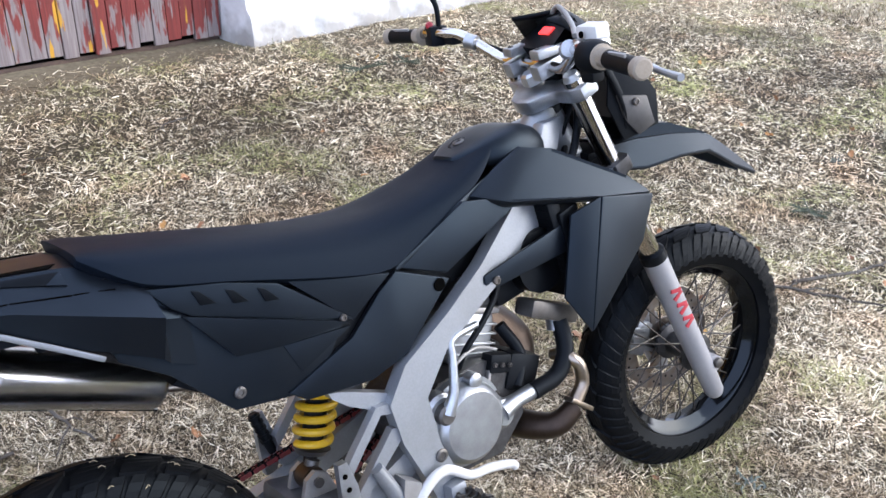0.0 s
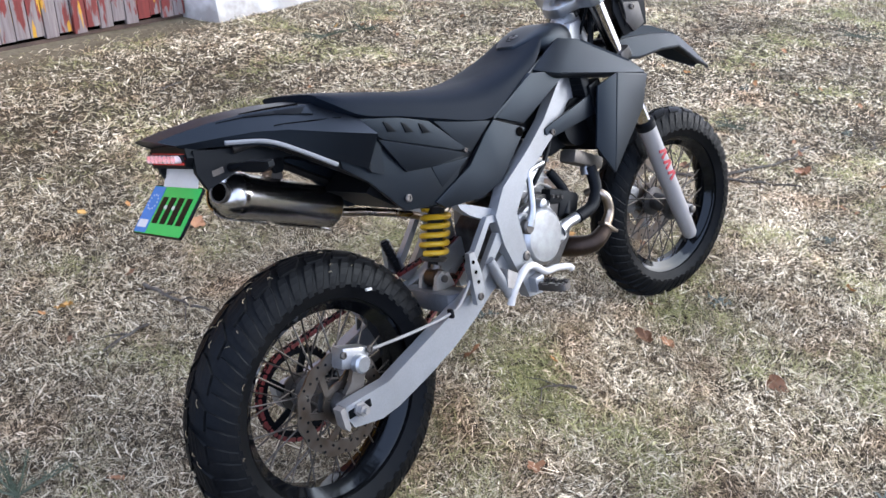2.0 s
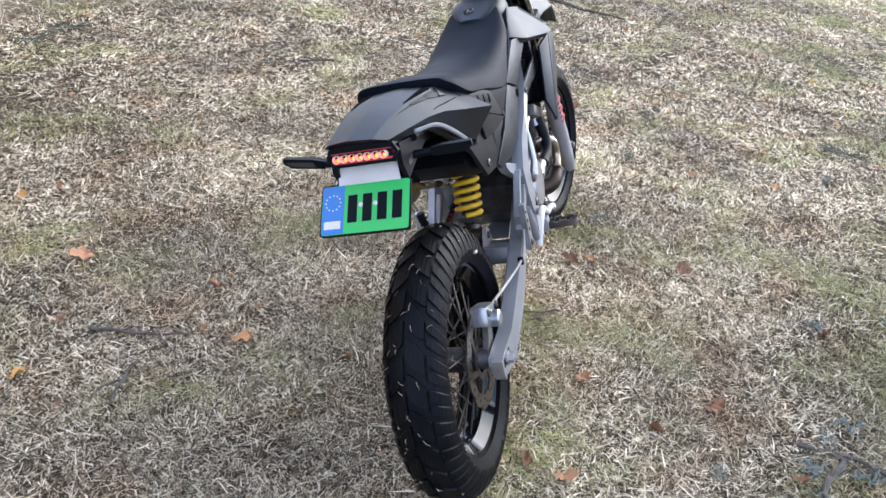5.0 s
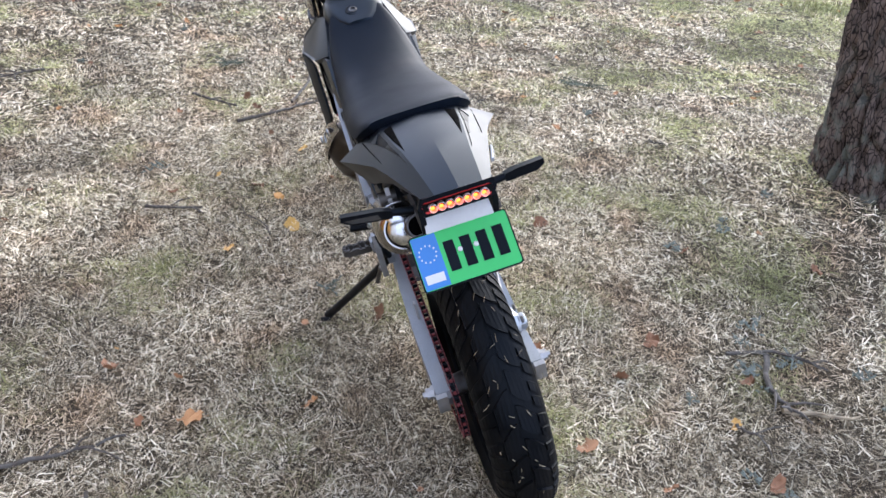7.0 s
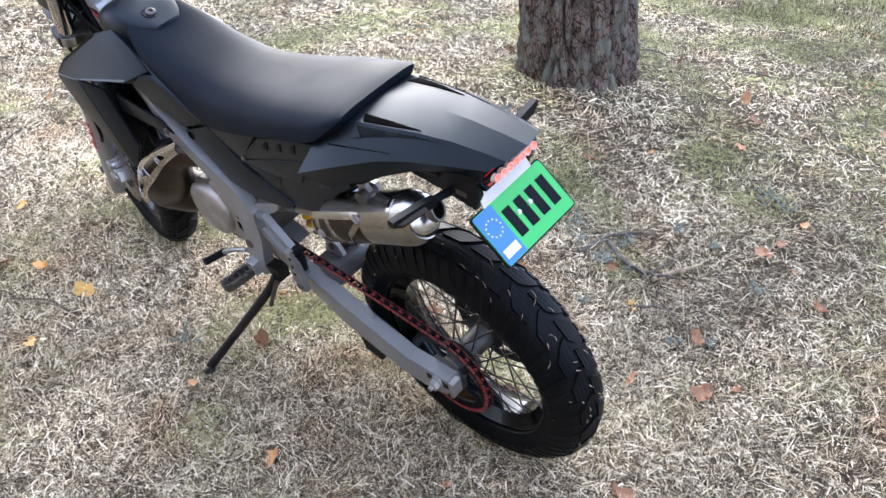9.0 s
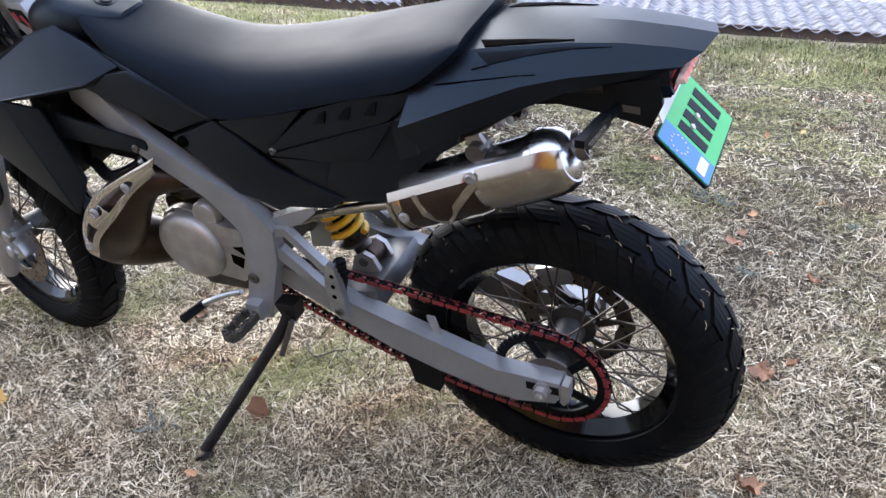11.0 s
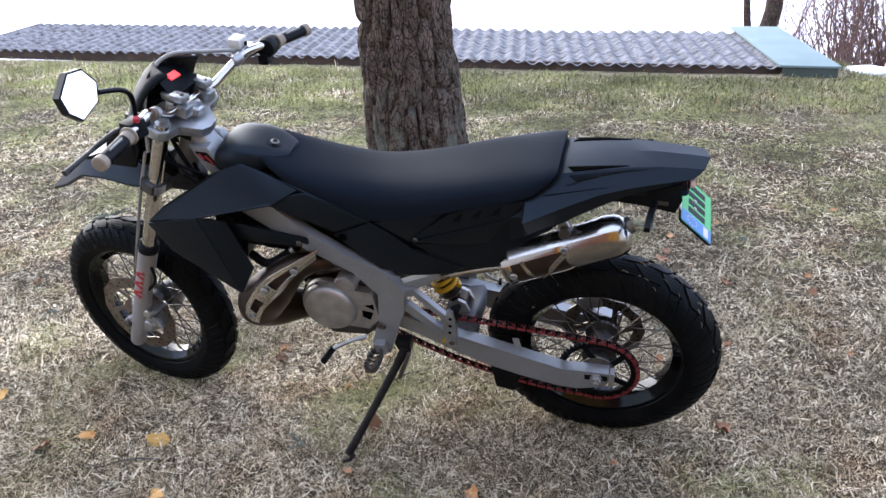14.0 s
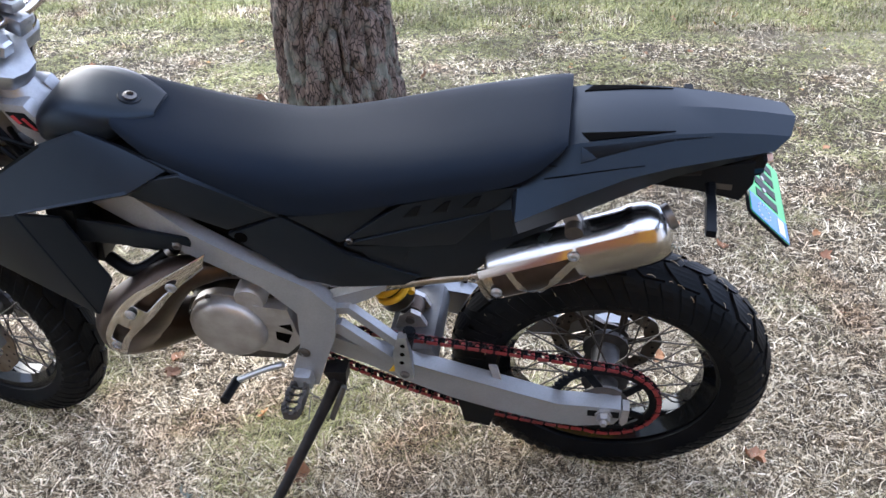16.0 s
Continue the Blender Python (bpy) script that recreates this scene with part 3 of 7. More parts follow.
part("trunk", tube([(0.25, 0, 0), (0.1, 0, 0.7), (-0.12, 0, 1.3), (-0.2, 0, 3), (-0.3, 0.1, 6)], [0.16, 0.12, 0.11, 0.1, 0.06], 16, 5), M_BARK, bent)
part("limb", tube([(0.1, 0, 0.7), (0.22, 0.02, 1.4), (0.25, 0.05, 3)], [0.06, 0.045, 0.03], 10, 5), M_BARK, bent)

# ---- motorcycle ----
LEAN = pose(0, -0.106, 0, -17.2, 0, -3.2)
RAKE, STEER = 25.0, -10.7
bike = new("motorcycle")
bike.matrix_basis = LEAN
tagged(bike, "black and silver supermoto motorcycle leaning on its side stand", "motorcycle")

# the steering turns round an axis that leans back by the rake
HEAD = Vector((1.0, 0, 0.957))
TURN = Matrix.Translation(HEAD) @ pose(0, 0, 0, 0, -RAKE, 0) @ pose(0, 0, 0, 0, 0, STEER) @ pose(0, 0, 0, 0, RAKE, 0) @ Matrix.Translation(-HEAD)


def wheel(name, m, R, width, disc_r, disc_y, front):
    hub = part(name, lathe([(0.022, -0.085), (0.026, -0.05), (0.045, -0.045), (0.045, -0.035), (0.028, -0.028), (0.028, 0.028), (0.045, 0.035), (0.045, 0.045), (0.026, 0.05), (0.022, 0.085)], 32), M_CASE, bike, m=m)
    w, rr = width / 2, 0.212
    prof = []
    for k in range(15):
        a = math.pi * k / 14
        prof.append((rr + (R - 0.004 - rr) * math.sin(a) ** 0.75, -w * math.cos(a) * (1.0 if 0.1 < a < 3.04 else 0.75)))
    part("tyre", lathe(prof, 96, closed=True), M_RUBBER, hub, "black dual-purpose tyre with grass stuck in it")
    # tread: slanted centre blocks and split shoulder blocks that follow the round of the tyre
    bm = bmesh.new()
    rows = 28
    step = math.tau / rows

    def crown_at(u, side):
        y = side * w * math.sin(u * 1.33)
        return y, rr + (R - 0.006 - rr) * max(1 - (abs(y) / w) ** 2, 0.0) ** 0.375

    for k in range(rows):
        for side in (-1, 1):
            for lo, hi, a0, half, skew in ((0.03, 0.44, 0.0, 0.42, 1.1), (0.5, 1.02, -0.02, 0.17, 0.75), (0.5, 1.02, 0.42, 0.17, 0.75)):
                mid = (k + (0.5 if side > 0 else 0) + a0) * step
                tops, lows = [], []
                for n in range(5):
                    u = lo + (hi - lo) * n / 4
                    y, base = crown_at(u, side)
                    turn = mid + skew * u * step
                    wide = half * step * (1.0 - 0.25 * abs(n - 1.5) / 2.5)
                    inset = 0.9 if n in (0, 4) else 0.96
                    for v in (-1, 1):
                        tops.append(bm.verts.new(((base + 0.0072) * math.cos(turn + v * wide * inset), y * 0.99, (base + 0.0072) * math.sin(turn + v * wide * inset))))
                        lows.append(bm.verts.new(((base - 0.004) * math.cos(turn + v * wide), y, (base - 0.004) * math.sin(turn + v * wide))))
                for n in range(4):
                    a, b, c, d = 2 * n, 2 * n + 1, 2 * n + 3, 2 * n + 2
                    bm.faces.new((tops[a], tops[b], tops[c], tops[d]))
                    bm.faces.new((tops[a], tops[d], lows[d], lows[a]))
                    bm.faces.new((tops[b], lows[b], lows[c], tops[c]))
                bm.faces.new((tops[0], lows[0], lows[1], tops[1]))
                bm.faces.new((tops[8], tops[9], lows[9], lows[8]))
    t = part("tread", bm, M_RUBBER, hub, smooth=0)
    t["kind"] = "stuff"
    part("rim", lathe([(0.205, -w * 0.62), (0.217, -w * 0.66), (0.219, -w * 0.6), (0.205, -w * 0.52), (0.193, -w * 0.3), (0.19, 0), (0.193, w * 0.3), (0.205, w * 0.52), (0.219, w * 0.6), (0.217, w * 0.66), (0.205, w * 0.62), (0.198, w * 0.5), (0.184, w * 0.28), (0.182, 0), (0.184, -w * 0.28), (0.198, -w * 0.5)], 96, closed=True), M_RIM, hub, "gloss black spoked rim")
    bm0 = tube([(0, 0, 0), (0.16, 0, 0)], 0.0019, 6)
    spoke = None
    for k in range(36):
        a = math.tau * k / 36
        side = 1 if k % 2 else -1
        b = a + (0.42 if (k // 2) % 2 else -0.42)
        p = Vector((0.044 * math.cos(b), side * 0.04, 0.044 * math.sin(b)))
        q = Vector((0.188 * math.cos(a), side * 0.006, 0.188 * math.sin(a)))
        if spoke is None:
            spoke = part("spoke", bm0, M_SPOKE, hub)
            ob = spoke
        else:
            ob = new("spoke", spoke.data)
            ob.parent = hub
        d = q - p
        ob.matrix_basis = Matrix.Translation(p) @ d.to_track_quat("X", "Z").to_matrix().to_4x4() @ Matrix.Diagonal((d.length / 0.16, 1, 1, 1))
    # brake disc with a wavy rim; rings of dark studs paint its shaded holes
    bm = bmesh.new()
    n = 120
    def edge(r, wave):
        return [((r + wave * math.cos(12 * k * math.tau / n)) * math.cos(k * math.tau / n), (r + wave * math.cos(12 * k * math.tau / n)) * math.sin(k * math.tau / n)) for k in range(n)]
    outer, inner = edge(disc_r, 0.002), edge(disc_r * 0.72, 0.002)
    vs = [[bm.verts.new((x, y, z)) for x, z in ring] for ring, y in ((outer, -0.002), (outer, 0.002), (inner, 0.002), (inner, -0.002))]
    for a, b in ((0, 1), (1, 2), (2, 3), (3, 0)):
        for k in range(n):
            bm.faces.new((vs[a][k], vs[a][(k + 1) % n], vs[b][(k + 1) % n], vs[b][k]))
    disc = part("brake_disc", bm, M_DISC if front else M_DISC2, hub, "drilled steel brake disc", m=pose(0, disc_y, 0))
    for k in range(6):
        mm = pose(0, disc_y, 0, 0, -60 * k, 0) @ pose(disc_r * 0.56, 0, 0, 0, 25, 0)
        part("disc_arm", add_box(bmesh.new(), (disc_r * 0.44, 0.0035, 0.014), mm), M_DISC if front else M_DISC2, hub)
    part("disc_carrier", lathe([(0.03, disc_y - 0.002), (disc_r * 0.42, disc_y - 0.002), (disc_r * 0.42, disc_y + 0.002), (0.03, disc_y + 0.002)], 40, closed=True), M_DISC if front else M_DISC2, hub)
    bm = bmesh.new()
    for k in range(36):
        a = k * math.tau / 36
        r = disc_r * (0.8, 0.87, 0.94)[k % 3]
        add_lathe_at = Matrix.Translation((r * math.cos(a), disc_y, r * math.sin(a)))
        bmesh.ops.create_cone(bm, cap_ends=True, segments=8, radius1=0.0032, radius2=0.0032, depth=0.0048, matrix=add_lathe_at @ pose(0, 0, 0, 90, 0, 0))
    part("hole_shade", bm, M_PLASTIC, hub, smooth=0)["kind"] = "stuff"
    return hub


M_DISC = mat("brake_disc_steel", (0.22, 0.205, 0.19), 0.38, 0.9, var=0.2, scale=30, second=(0.15, 0.11, 0.08))
M_SPOKE = mat("dulled_spoke_steel", (0.075, 0.07, 0.065), 0.42, 0.8, var=0.2, second=(0.045, 0.04, 0.035))
M_DISC2 = mat("worn_disc_steel", (0.14, 0.13, 0.118), 0.3, 0.9, var=0.25, scale=30, second=(0.08, 0.062, 0.048))
rear = wheel("rear_wheel", at(0, 0, 0.3), 0.304, 0.132, 0.108, -0.062, False)
front = wheel("front_wheel", TURN @ at(1.362, 0, 0.292), 0.297, 0.112, 0.13, 0.06, True)


def panel(pts, depth=0.006, bevel=0.0025, side=1):
    """A moulded panel: an outline in space given for the left flank, with thickness inwards."""
    P = [Vector((x, y * side, z)) for x, y, z in pts]
    nrm = Vector()
    for a, b in zip(P, P[1:] + P[:1]):
        nrm += a.cross(b)
    nrm.normalize()
    if nrm.y * side < 0:
        nrm = -nrm
    bm = bmesh.new()
    out = [bm.verts.new(p) for p in P]
    inn = [bm.verts.new(p - nrm * depth) for p in P]
    bm.faces.new(out)
    bm.faces.new(inn[::-1])
    for k in range(len(P)):
        j = (k + 1) % len(P)
        bm.faces.new((out[k], inn[k], inn[j], out[j]))
    bmesh.ops.recalc_face_normals(bm, faces=bm.faces)
    bevelled(bm, bevel, 2)
    bmesh.ops.triangulate(bm, faces=[f for f in bm.faces if len(f.verts) > 4])
    return bm


def both(name, pts, material, label="", depth=0.006, bevel=0.0025):
    for s in (1, -1):
        part(name, panel(pts, depth, bevel, s), material, bike, label, smooth=28)


def flat(pts, y):
    return [(x, y, z) for x, z in pts]


def bolt(p, parent=None, r=0.006, axis="y", s=1, material=None, m=None):
    prof = [(r, 0), (r, 0.003), (r * 0.75, 0.005), (r * 0.5, 0.005), (r * 0.45, 0.003), (0.0004, 0.003)]
    bm = lathe([(a, b * s) for a, b in prof], 14, axis)
    bmesh.ops.translate(bm, verts=bm.verts, vec=p)
    return part("bolt", bm, material or M_STEEL, parent or bike, m=m)


# seat
def ring(x, top, low, half, n=13, power=3.0, under=0.012):
    """Saddle section: flat crown, round shoulders, dropping to its lower edge."""
    pts = []
    for k in range(n):
        u = -1 + 2 * k / (n - 1)
        pts.append((x, half * math.sin(u * math.pi / 2), top - (top - low) * abs(u) ** power))
    return pts + [(x, half * 0.85, low - under), (x, -half * 0.85, low - under)]


seat_rows = [(0.8, 0.9, 0.886, 0.07), (0.77, 0.887, 0.862, 0.084), (0.72, 0.868, 0.832, 0.097), (0.66, 0.853, 0.806, 0.104), (0.6, 0.842, 0.782, 0.109), (0.53, 0.837, 0.752, 0.114),
             (0.45, 0.842, 0.77, 0.119), (0.36, 0.856, 0.795, 0.122), (0.27, 0.875, 0.822, 0.124), (0.2, 0.889, 0.838, 0.123), (0.15, 0.899, 0.852, 0.12), (0.11, 0.907, 0.882, 0.108), (0.088, 0.908, 0.9, 0.09)]
def dense(rows, per=3):
    return [tuple(v) for v in curve_rows(rows, per)]
def curve_rows(rows, per):
    A = np.array(rows, float)
    t, out = np.arange(len(A)), []
    for u in np.linspace(0, len(A) - 1, (len(A) - 1) * per + 1):
        out.append([np.interp(u, t, A[:, c]) for c in range(A.shape[1])])
    for _ in range(2):
        B = np.array(out)
        B[1:-1] = (B[:-2] + 2 * B[1:-1] + B[2:]) / 4
        out = B.tolist()
    return out
part("seat", loft([ring(*r) for r in dense(seat_rows)]), M_SEAT, bike, "black vinyl seat", smooth=50)

# tail fairing: crown, ridge, flank and lower edge at each station
tail_rows = [(0.2, 0.868, 0.08, 0.845, 0.112, 0.79, 0.105, 0.72), (0.166, 0.875, 0.085, 0.855, 0.118, 0.8, 0.108, 0.735), (0.157, 0.878, 0.086, 0.86, 0.161, 0.814, 0.112, 0.745), (0.12, 0.888, 0.077, 0.882, 0.147, 0.825, 0.111, 0.765),
             (0.07, 0.9, 0.072, 0.893, 0.129, 0.84, 0.11, 0.79), (0.0, 0.908, 0.066, 0.9, 0.108, 0.862, 0.101, 0.826), (-0.06, 0.911, 0.058, 0.904, 0.094, 0.873, 0.087, 0.85),
             (-0.12, 0.911, 0.05, 0.904, 0.079, 0.878, 0.073, 0.862), (-0.175, 0.906, 0.044, 0.9, 0.066, 0.881, 0.061, 0.87), (-0.205, 0.901, 0.04, 0.895, 0.06, 0.883, 0.056, 0.875)]
def tail_ring(x, top, ry, rz, wy, wz, by, bz):
    k = 0.9 * max(0.0, (-0.15 - x) / 0.055)
    half = [(x - 0.025 * k, 0, top), (x - 0.014 * k, ry, rz), (x + 0.01 * k, wy, wz), (x + 0.022 * k, by, bz), (x + 0.022 * k, by * 0.93, bz + 0.003)]
    return half + [(x + 0.02 * k, 0, max(bz + 0.004 + 0.016 * (1 - min(k, 1)), 0.835 if bz < 0.83 else 0))] + [(a, -b, c) for a, b, c in half[:0:-1]]
part("tail_fairing", bevelled(loft([tail_ring(*r) for r in tail_rows]), 0.0025, 1, 24), M_BLACK, bike, "satin black tail fairing", smooth=14)
def on_tail(x, u, out=0.0012):
    """A point on the tail: u runs from the crown (0) over the ridge (1) to the flank (2)."""
    R = sorted(tail_rows)
    v = [float(np.interp(x, [r[0] for r in R], [r[c] for r in R])) for c in range(1, 6)]
    top, ridge, flank = (0, v[0]), (v[1], v[2]), (v[3], v[4])
    a, b, w = (top, ridge, u) if u < 1 else (ridge, flank, u - 1)
    y, z = a[0] + (b[0] - a[0]) * w, a[1] + (b[1] - a[1]) * w
    n = Vector((0, -(b[1] - a[1]), b[0] - a[0])).normalized() * out
    return (x, y + n.y, z + n.z)
for s in (1, -1):
    # flush dark plates paint the shade of the recessed scoops
    for pts, mt in (([(0.07, 0.72), (0.058, 0.97), (0.0, 0.95), (0.0, 0.8)], M_VOID), ([(0.0, 0.8), (0.0, 0.95), (-0.06, 0.9)], M_VOID),
                    ([(0.069, 1.08), (0.047, 1.34), (0.0, 1.27), (0.0, 1.1)], M_DARK), ([(0.0, 1.1), (0.0, 1.27), (-0.059, 1.185), (-0.059, 1.115)], M_DARK), ([(-0.061, 1.115), (-0.061, 1.185), (-0.11, 1.13)], M_DARK)):
        part("scoop_shade", panel([on_tail(x, u, 0.0015) for x, u in pts], 0.004, 0.0003, s), mt, bike)
    part("scoop_lip", panel([on_tail(0.068, 1.08, 0.003), on_tail(0.069, 1.38, 0.003), on_tail(0.046, 1.35, 0.003)], 0.004, 0.0004, s), M_BLACK, bike)
    for x0, u0, x1, u1 in ((0.119, 1.46, 0.071, 1.56), (0.069, 1.565, 0.001, 1.71), (-0.001, 1.715, -0.02, 1.755)):
        part("panel_gap", panel([on_tail(x0, u0), on_tail(x1, u1), on_tail(x1, u1 + 0.02), on_tail(x0, u0 + 0.02)], 0.004, 0.0002, s), M_VOID, bike)

# tank cover with its cap
tank_rows = [(0.945, 0.872, 0.852, 0.05), (0.938, 0.892, 0.855, 0.062), (0.92, 0.908, 0.852, 0.072), (0.89, 0.918, 0.845, 0.08), (0.85, 0.917, 0.85, 0.081), (0.81, 0.907, 0.862, 0.074), (0.775, 0.894, 0.876, 0.056), (0.745, 0.884, 0.876, 0.03)]
part("tank_cover", loft([ring(*r, power=4.2) for r in dense(tank_rows)]), M_BLACK, bike, "satin black tank cover", smooth=50)
cap = part("cap_ring", lathe([(0.0165, -0.004), (0.021, -0.003), (0.021, 0.001), (0.018, 0.0022), (0.015, 0.001), (0.0005, 0.0008)], 28, "z"), M_DARK, bike, m=at(0.79, 0.006, 0.8975, 4, -19, 0))
part("cap_bolt", lathe([(0.011, 0), (0.011, 0.004), (0.006, 0.006), (0.005, 0.002)], 20, "z"), M_STEEL, cap)

# flanks
both("shroud", [(0.707, 0.103, 0.829), (0.78, 0.09, 0.86), (0.855, 0.078, 0.884), (0.92, 0.1, 0.868), (1.07, 0.14, 0.785), (1.128, 0.15, 0.737), (0.965, 0.163, 0.77), (0.77, 0.142, 0.806)], M_BLACK, "", 0.022, 0.009)
both("shroud_flag", [(0.97, 0.163, 0.768), (1.128, 0.151, 0.735), (1.083, 0.154, 0.65), (0.915, 0.158, 0.518)], M_BLACK, "", 0.014, 0.006)
both("shroud_flank", [(0.968, 0.161, 0.768), (0.915, 0.157, 0.52), (0.868, 0.142, 0.6), (0.905, 0.142, 0.748)], M_BLACK, "", 0.008, 0.003)
both("shroud_brace", [(0.93, 0.125, 0.738), (0.712, 0.112, 0.686), (0.712, 0.112, 0.656), (0.93, 0.125, 0.68)], M_BLACK, "", 0.008, 0.003)
both("tank_side", [(0.69, 0.112, 0.825), (0.82, 0.124, 0.806), (0.632, 0.117, 0.719), (0.535, 0.112, 0.757)], M_BLACK, "", 0.01, 0.003)
both("tank_strip", [(0.535, 0.113, 0.757), (0.72, 0.094, 0.836), (0.78, 0.088, 0.856), (0.69, 0.104, 0.825), (0.69, 0.112, 0.823)], M_BLACK, "", 0.01, 0.003)
both("leg_panel", [(0.535, 0.114, 0.752), (0.636, 0.117, 0.709), (0.53, 0.117, 0.612), (0.46, 0.112, 0.592), (0.35, 0.106, 0.602), (0.32, 0.106, 0.625), (0.44, 0.11, 0.672), (0.5, 0.113, 0.728)], M_BLACK, "", 0.012, 0.004)
both("side_panel", [(0.16, 0.108, 0.835), (0.3, 0.11, 0.8), (0.44, 0.106, 0.71), (0.37, 0.102, 0.61), (0.24, 0.1, 0.63), (0.162, 0.1, 0.715), (0.1, 0.106, 0.76), (0.09, 0.112, 0.8)], M_BLACK, "", 0.012, 0.004)
both("vent_panel", [(0.15, 0.117, 0.845), (0.256, 0.12, 0.823), (0.333, 0.119, 0.797), (0.45, 0.112, 0.7), (0.205, 0.117, 0.79), (0.18, 0.117, 0.808)], M_BLACK, "", 0.012, 0.003)
both("side_blade", [(0.19, 0.118, 0.795), (0.44, 0.115, 0.7), (0.33, 0.111, 0.7), (0.255, 0.109, 0.71)], M_BLACK, "", 0.008, 0.003)
both("seat_insert", [(0.345, 0.114, 0.797), (0.525, 0.114, 0.752), (0.447, 0.11, 0.698)], M_BLACK, "", 0.01, 0.003)
both("side_insert", [(0.327, 0.107, 0.7), (0.442, 0.11, 0.692), (0.35, 0.104, 0.648)], M_BLACK, "", 0.008, 0.002)
for s in (1, -1):
    # dark plates stand in for the shaded recesses of the vents
    for k in range(3):
        x, z = 0.215 + 0.046 * k, 0.818 - 0.0125 * k
        part("vent_shade", panel([(x - 0.006, 0.1205, z + 0.007), (x + 0.005, 0.1205, z + 0.003), (x + 0.025, 0.1195, z - 0.02), (x + 0.003, 0.1195, z - 0.016)], 0.004, 0.0008, s), M_DARK, bike)
    bolt((0.428, s * 0.113, 0.71), s=s)
    part("panel_hole", lathe([(0.0005, 0.0), (0.011, 0.0), (0.011, s * 0.001), (0.0005, s * 0.001)], 20), M_VOID, bike, m=at(0.612, s * 0.1175, 0.705))
    bolt((0.735, s * 0.114, 0.672), s=s, r=0.008)
bolt((0.25, -0.102, 0.656), s=-1, r=0.009)
part("airbox", prism([(0.05, 0.86), (0.12, 0.87), (0.2, 0.84), (0.3, 0.79), (0.5, 0.74), (0.53, 0.68), (0.45, 0.63), (0.33, 0.66), (0.22, 0.76), (0.1, 0.82), (0.05, 0.84)], -0.096, 0.096, 0.012), M_PLASTIC, bike)
part("inner_guard", prism([(0.17, 0.69), (0.25, 0.632), (0.33, 0.606), (0.44, 0.6), (0.48, 0.64), (0.4, 0.72), (0.25, 0.74)], -0.07, 0.07, 0.01), M_PLASTIC, bike)
part("fuel_tank", prism([(0.5, 0.75), (0.74, 0.83), (0.9, 0.85), (0.88, 0.74), (0.6, 0.66), (0.5, 0.65)], -0.068, 0.068, 0.02), M_PLASTIC, bike)

# frame
def spar(s):
    bm = prism([(0.93, 0.83), (0.82, 0.797), (0.7, 0.712), (0.615, 0.657), (0.515, 0.6), (0.475, 0.545), (0.488, 0.47), (0.52, 0.39), (0.545, 0.32), (0.595, 0.312), (0.59, 0.36), (0.56, 0.44), (0.548, 0.53), (0.6, 0.595), (0.72, 0.66), (0.93, 0.75)], s * 0.098, s * 0.126, 0.012, seg=3)
    for v in bm.verts:
        v.co.y -= s * 0.055 * max(0, (v.co.x - 0.66) / 0.27) ** 1.4
    return bm
for s in (1, -1):
    fs = part("frame_spar", spar(s), M_SILVER, bike, "silver painted frame spar")
    bolt((0.556, s * 0.126, 0.42), fs, r=0.012, s=s)
    part("strut", prism([(0.505, 0.55), (0.405, 0.594), (0.382, 0.6), (0.387, 0.588), (0.412, 0.566), (0.492, 0.52)], s * 0.085, s * 0.108, 0.006), M_SILVER, bike)
    hanger = part("peg_hanger", prism([(0.49, 0.546), (0.452, 0.55), (0.37, 0.462), (0.372, 0.442), (0.384, 0.452), (0.458, 0.534), (0.49, 0.526)], s * 0.104, s * 0.12, 0.005, seg=3), M_SILVER, bike, "slotted silver hanger for the pillion peg")
    part("hanger_bar", prism([(0.495, 0.5), (0.474, 0.503), (0.39, 0.418), (0.374, 0.444), (0.366, 0.43), (0.374, 0.402), (0.396, 0.4), (0.495, 0.484)], s * 0.104, s * 0.12, 0.005, seg=3), M_SILVER, hanger)
    br = part("peg_bracket", prism([(0.36, 0.496), (0.376, 0.496), (0.388, 0.45), (0.39, 0.395), (0.376, 0.372), (0.358, 0.376), (0.356, 0.43)], s * 0.122, s * 0.136, 0.005, seg=3), M_ALU2, bike, m=at(-0.009, 0.007, 0.01) if s > 0 else None)
    bolt((0.372, s * 0.136, 0.392), br, 0.009, s=s)
    for k in range(3):
        part("hole", lathe([(0.0004, 0), (0.0045, 0), (0.0045, s * 0.0008), (0.0004, s * 0.0008)], 12), M_VOID, br, m=at(0.368 + 0.003 * k, s * 0.1362, 0.474 - 0.024 * k))
    part("rear_rail", tube([(-0.1, s * 0.07, 0.852), (-0.03, s * 0.08, 0.845), (0.1, s * 0.09, 0.765), (0.2, s * 0.09, 0.7)], 0.008, 10, 5), M_BLACKM, bike)
part("head_stock", loft([[(0.93 + 0.05 * math.cos(a), 0.045 * math.sin(a), 0.78) for a in np.linspace(0, math.tau, 17)[:-1]], [(0.965 + 0.044 * math.cos(a), 0.044 * math.sin(a), 0.86) for a in np.linspace(0, math.tau, 17)[:-1]],
                         [(1.0 + 0.031 * math.cos(a), 0.031 * math.sin(a), 0.925) for a in np.linspace(0, math.tau, 17)[:-1]]]), M_SILVER, bike, "silver cast head stock")
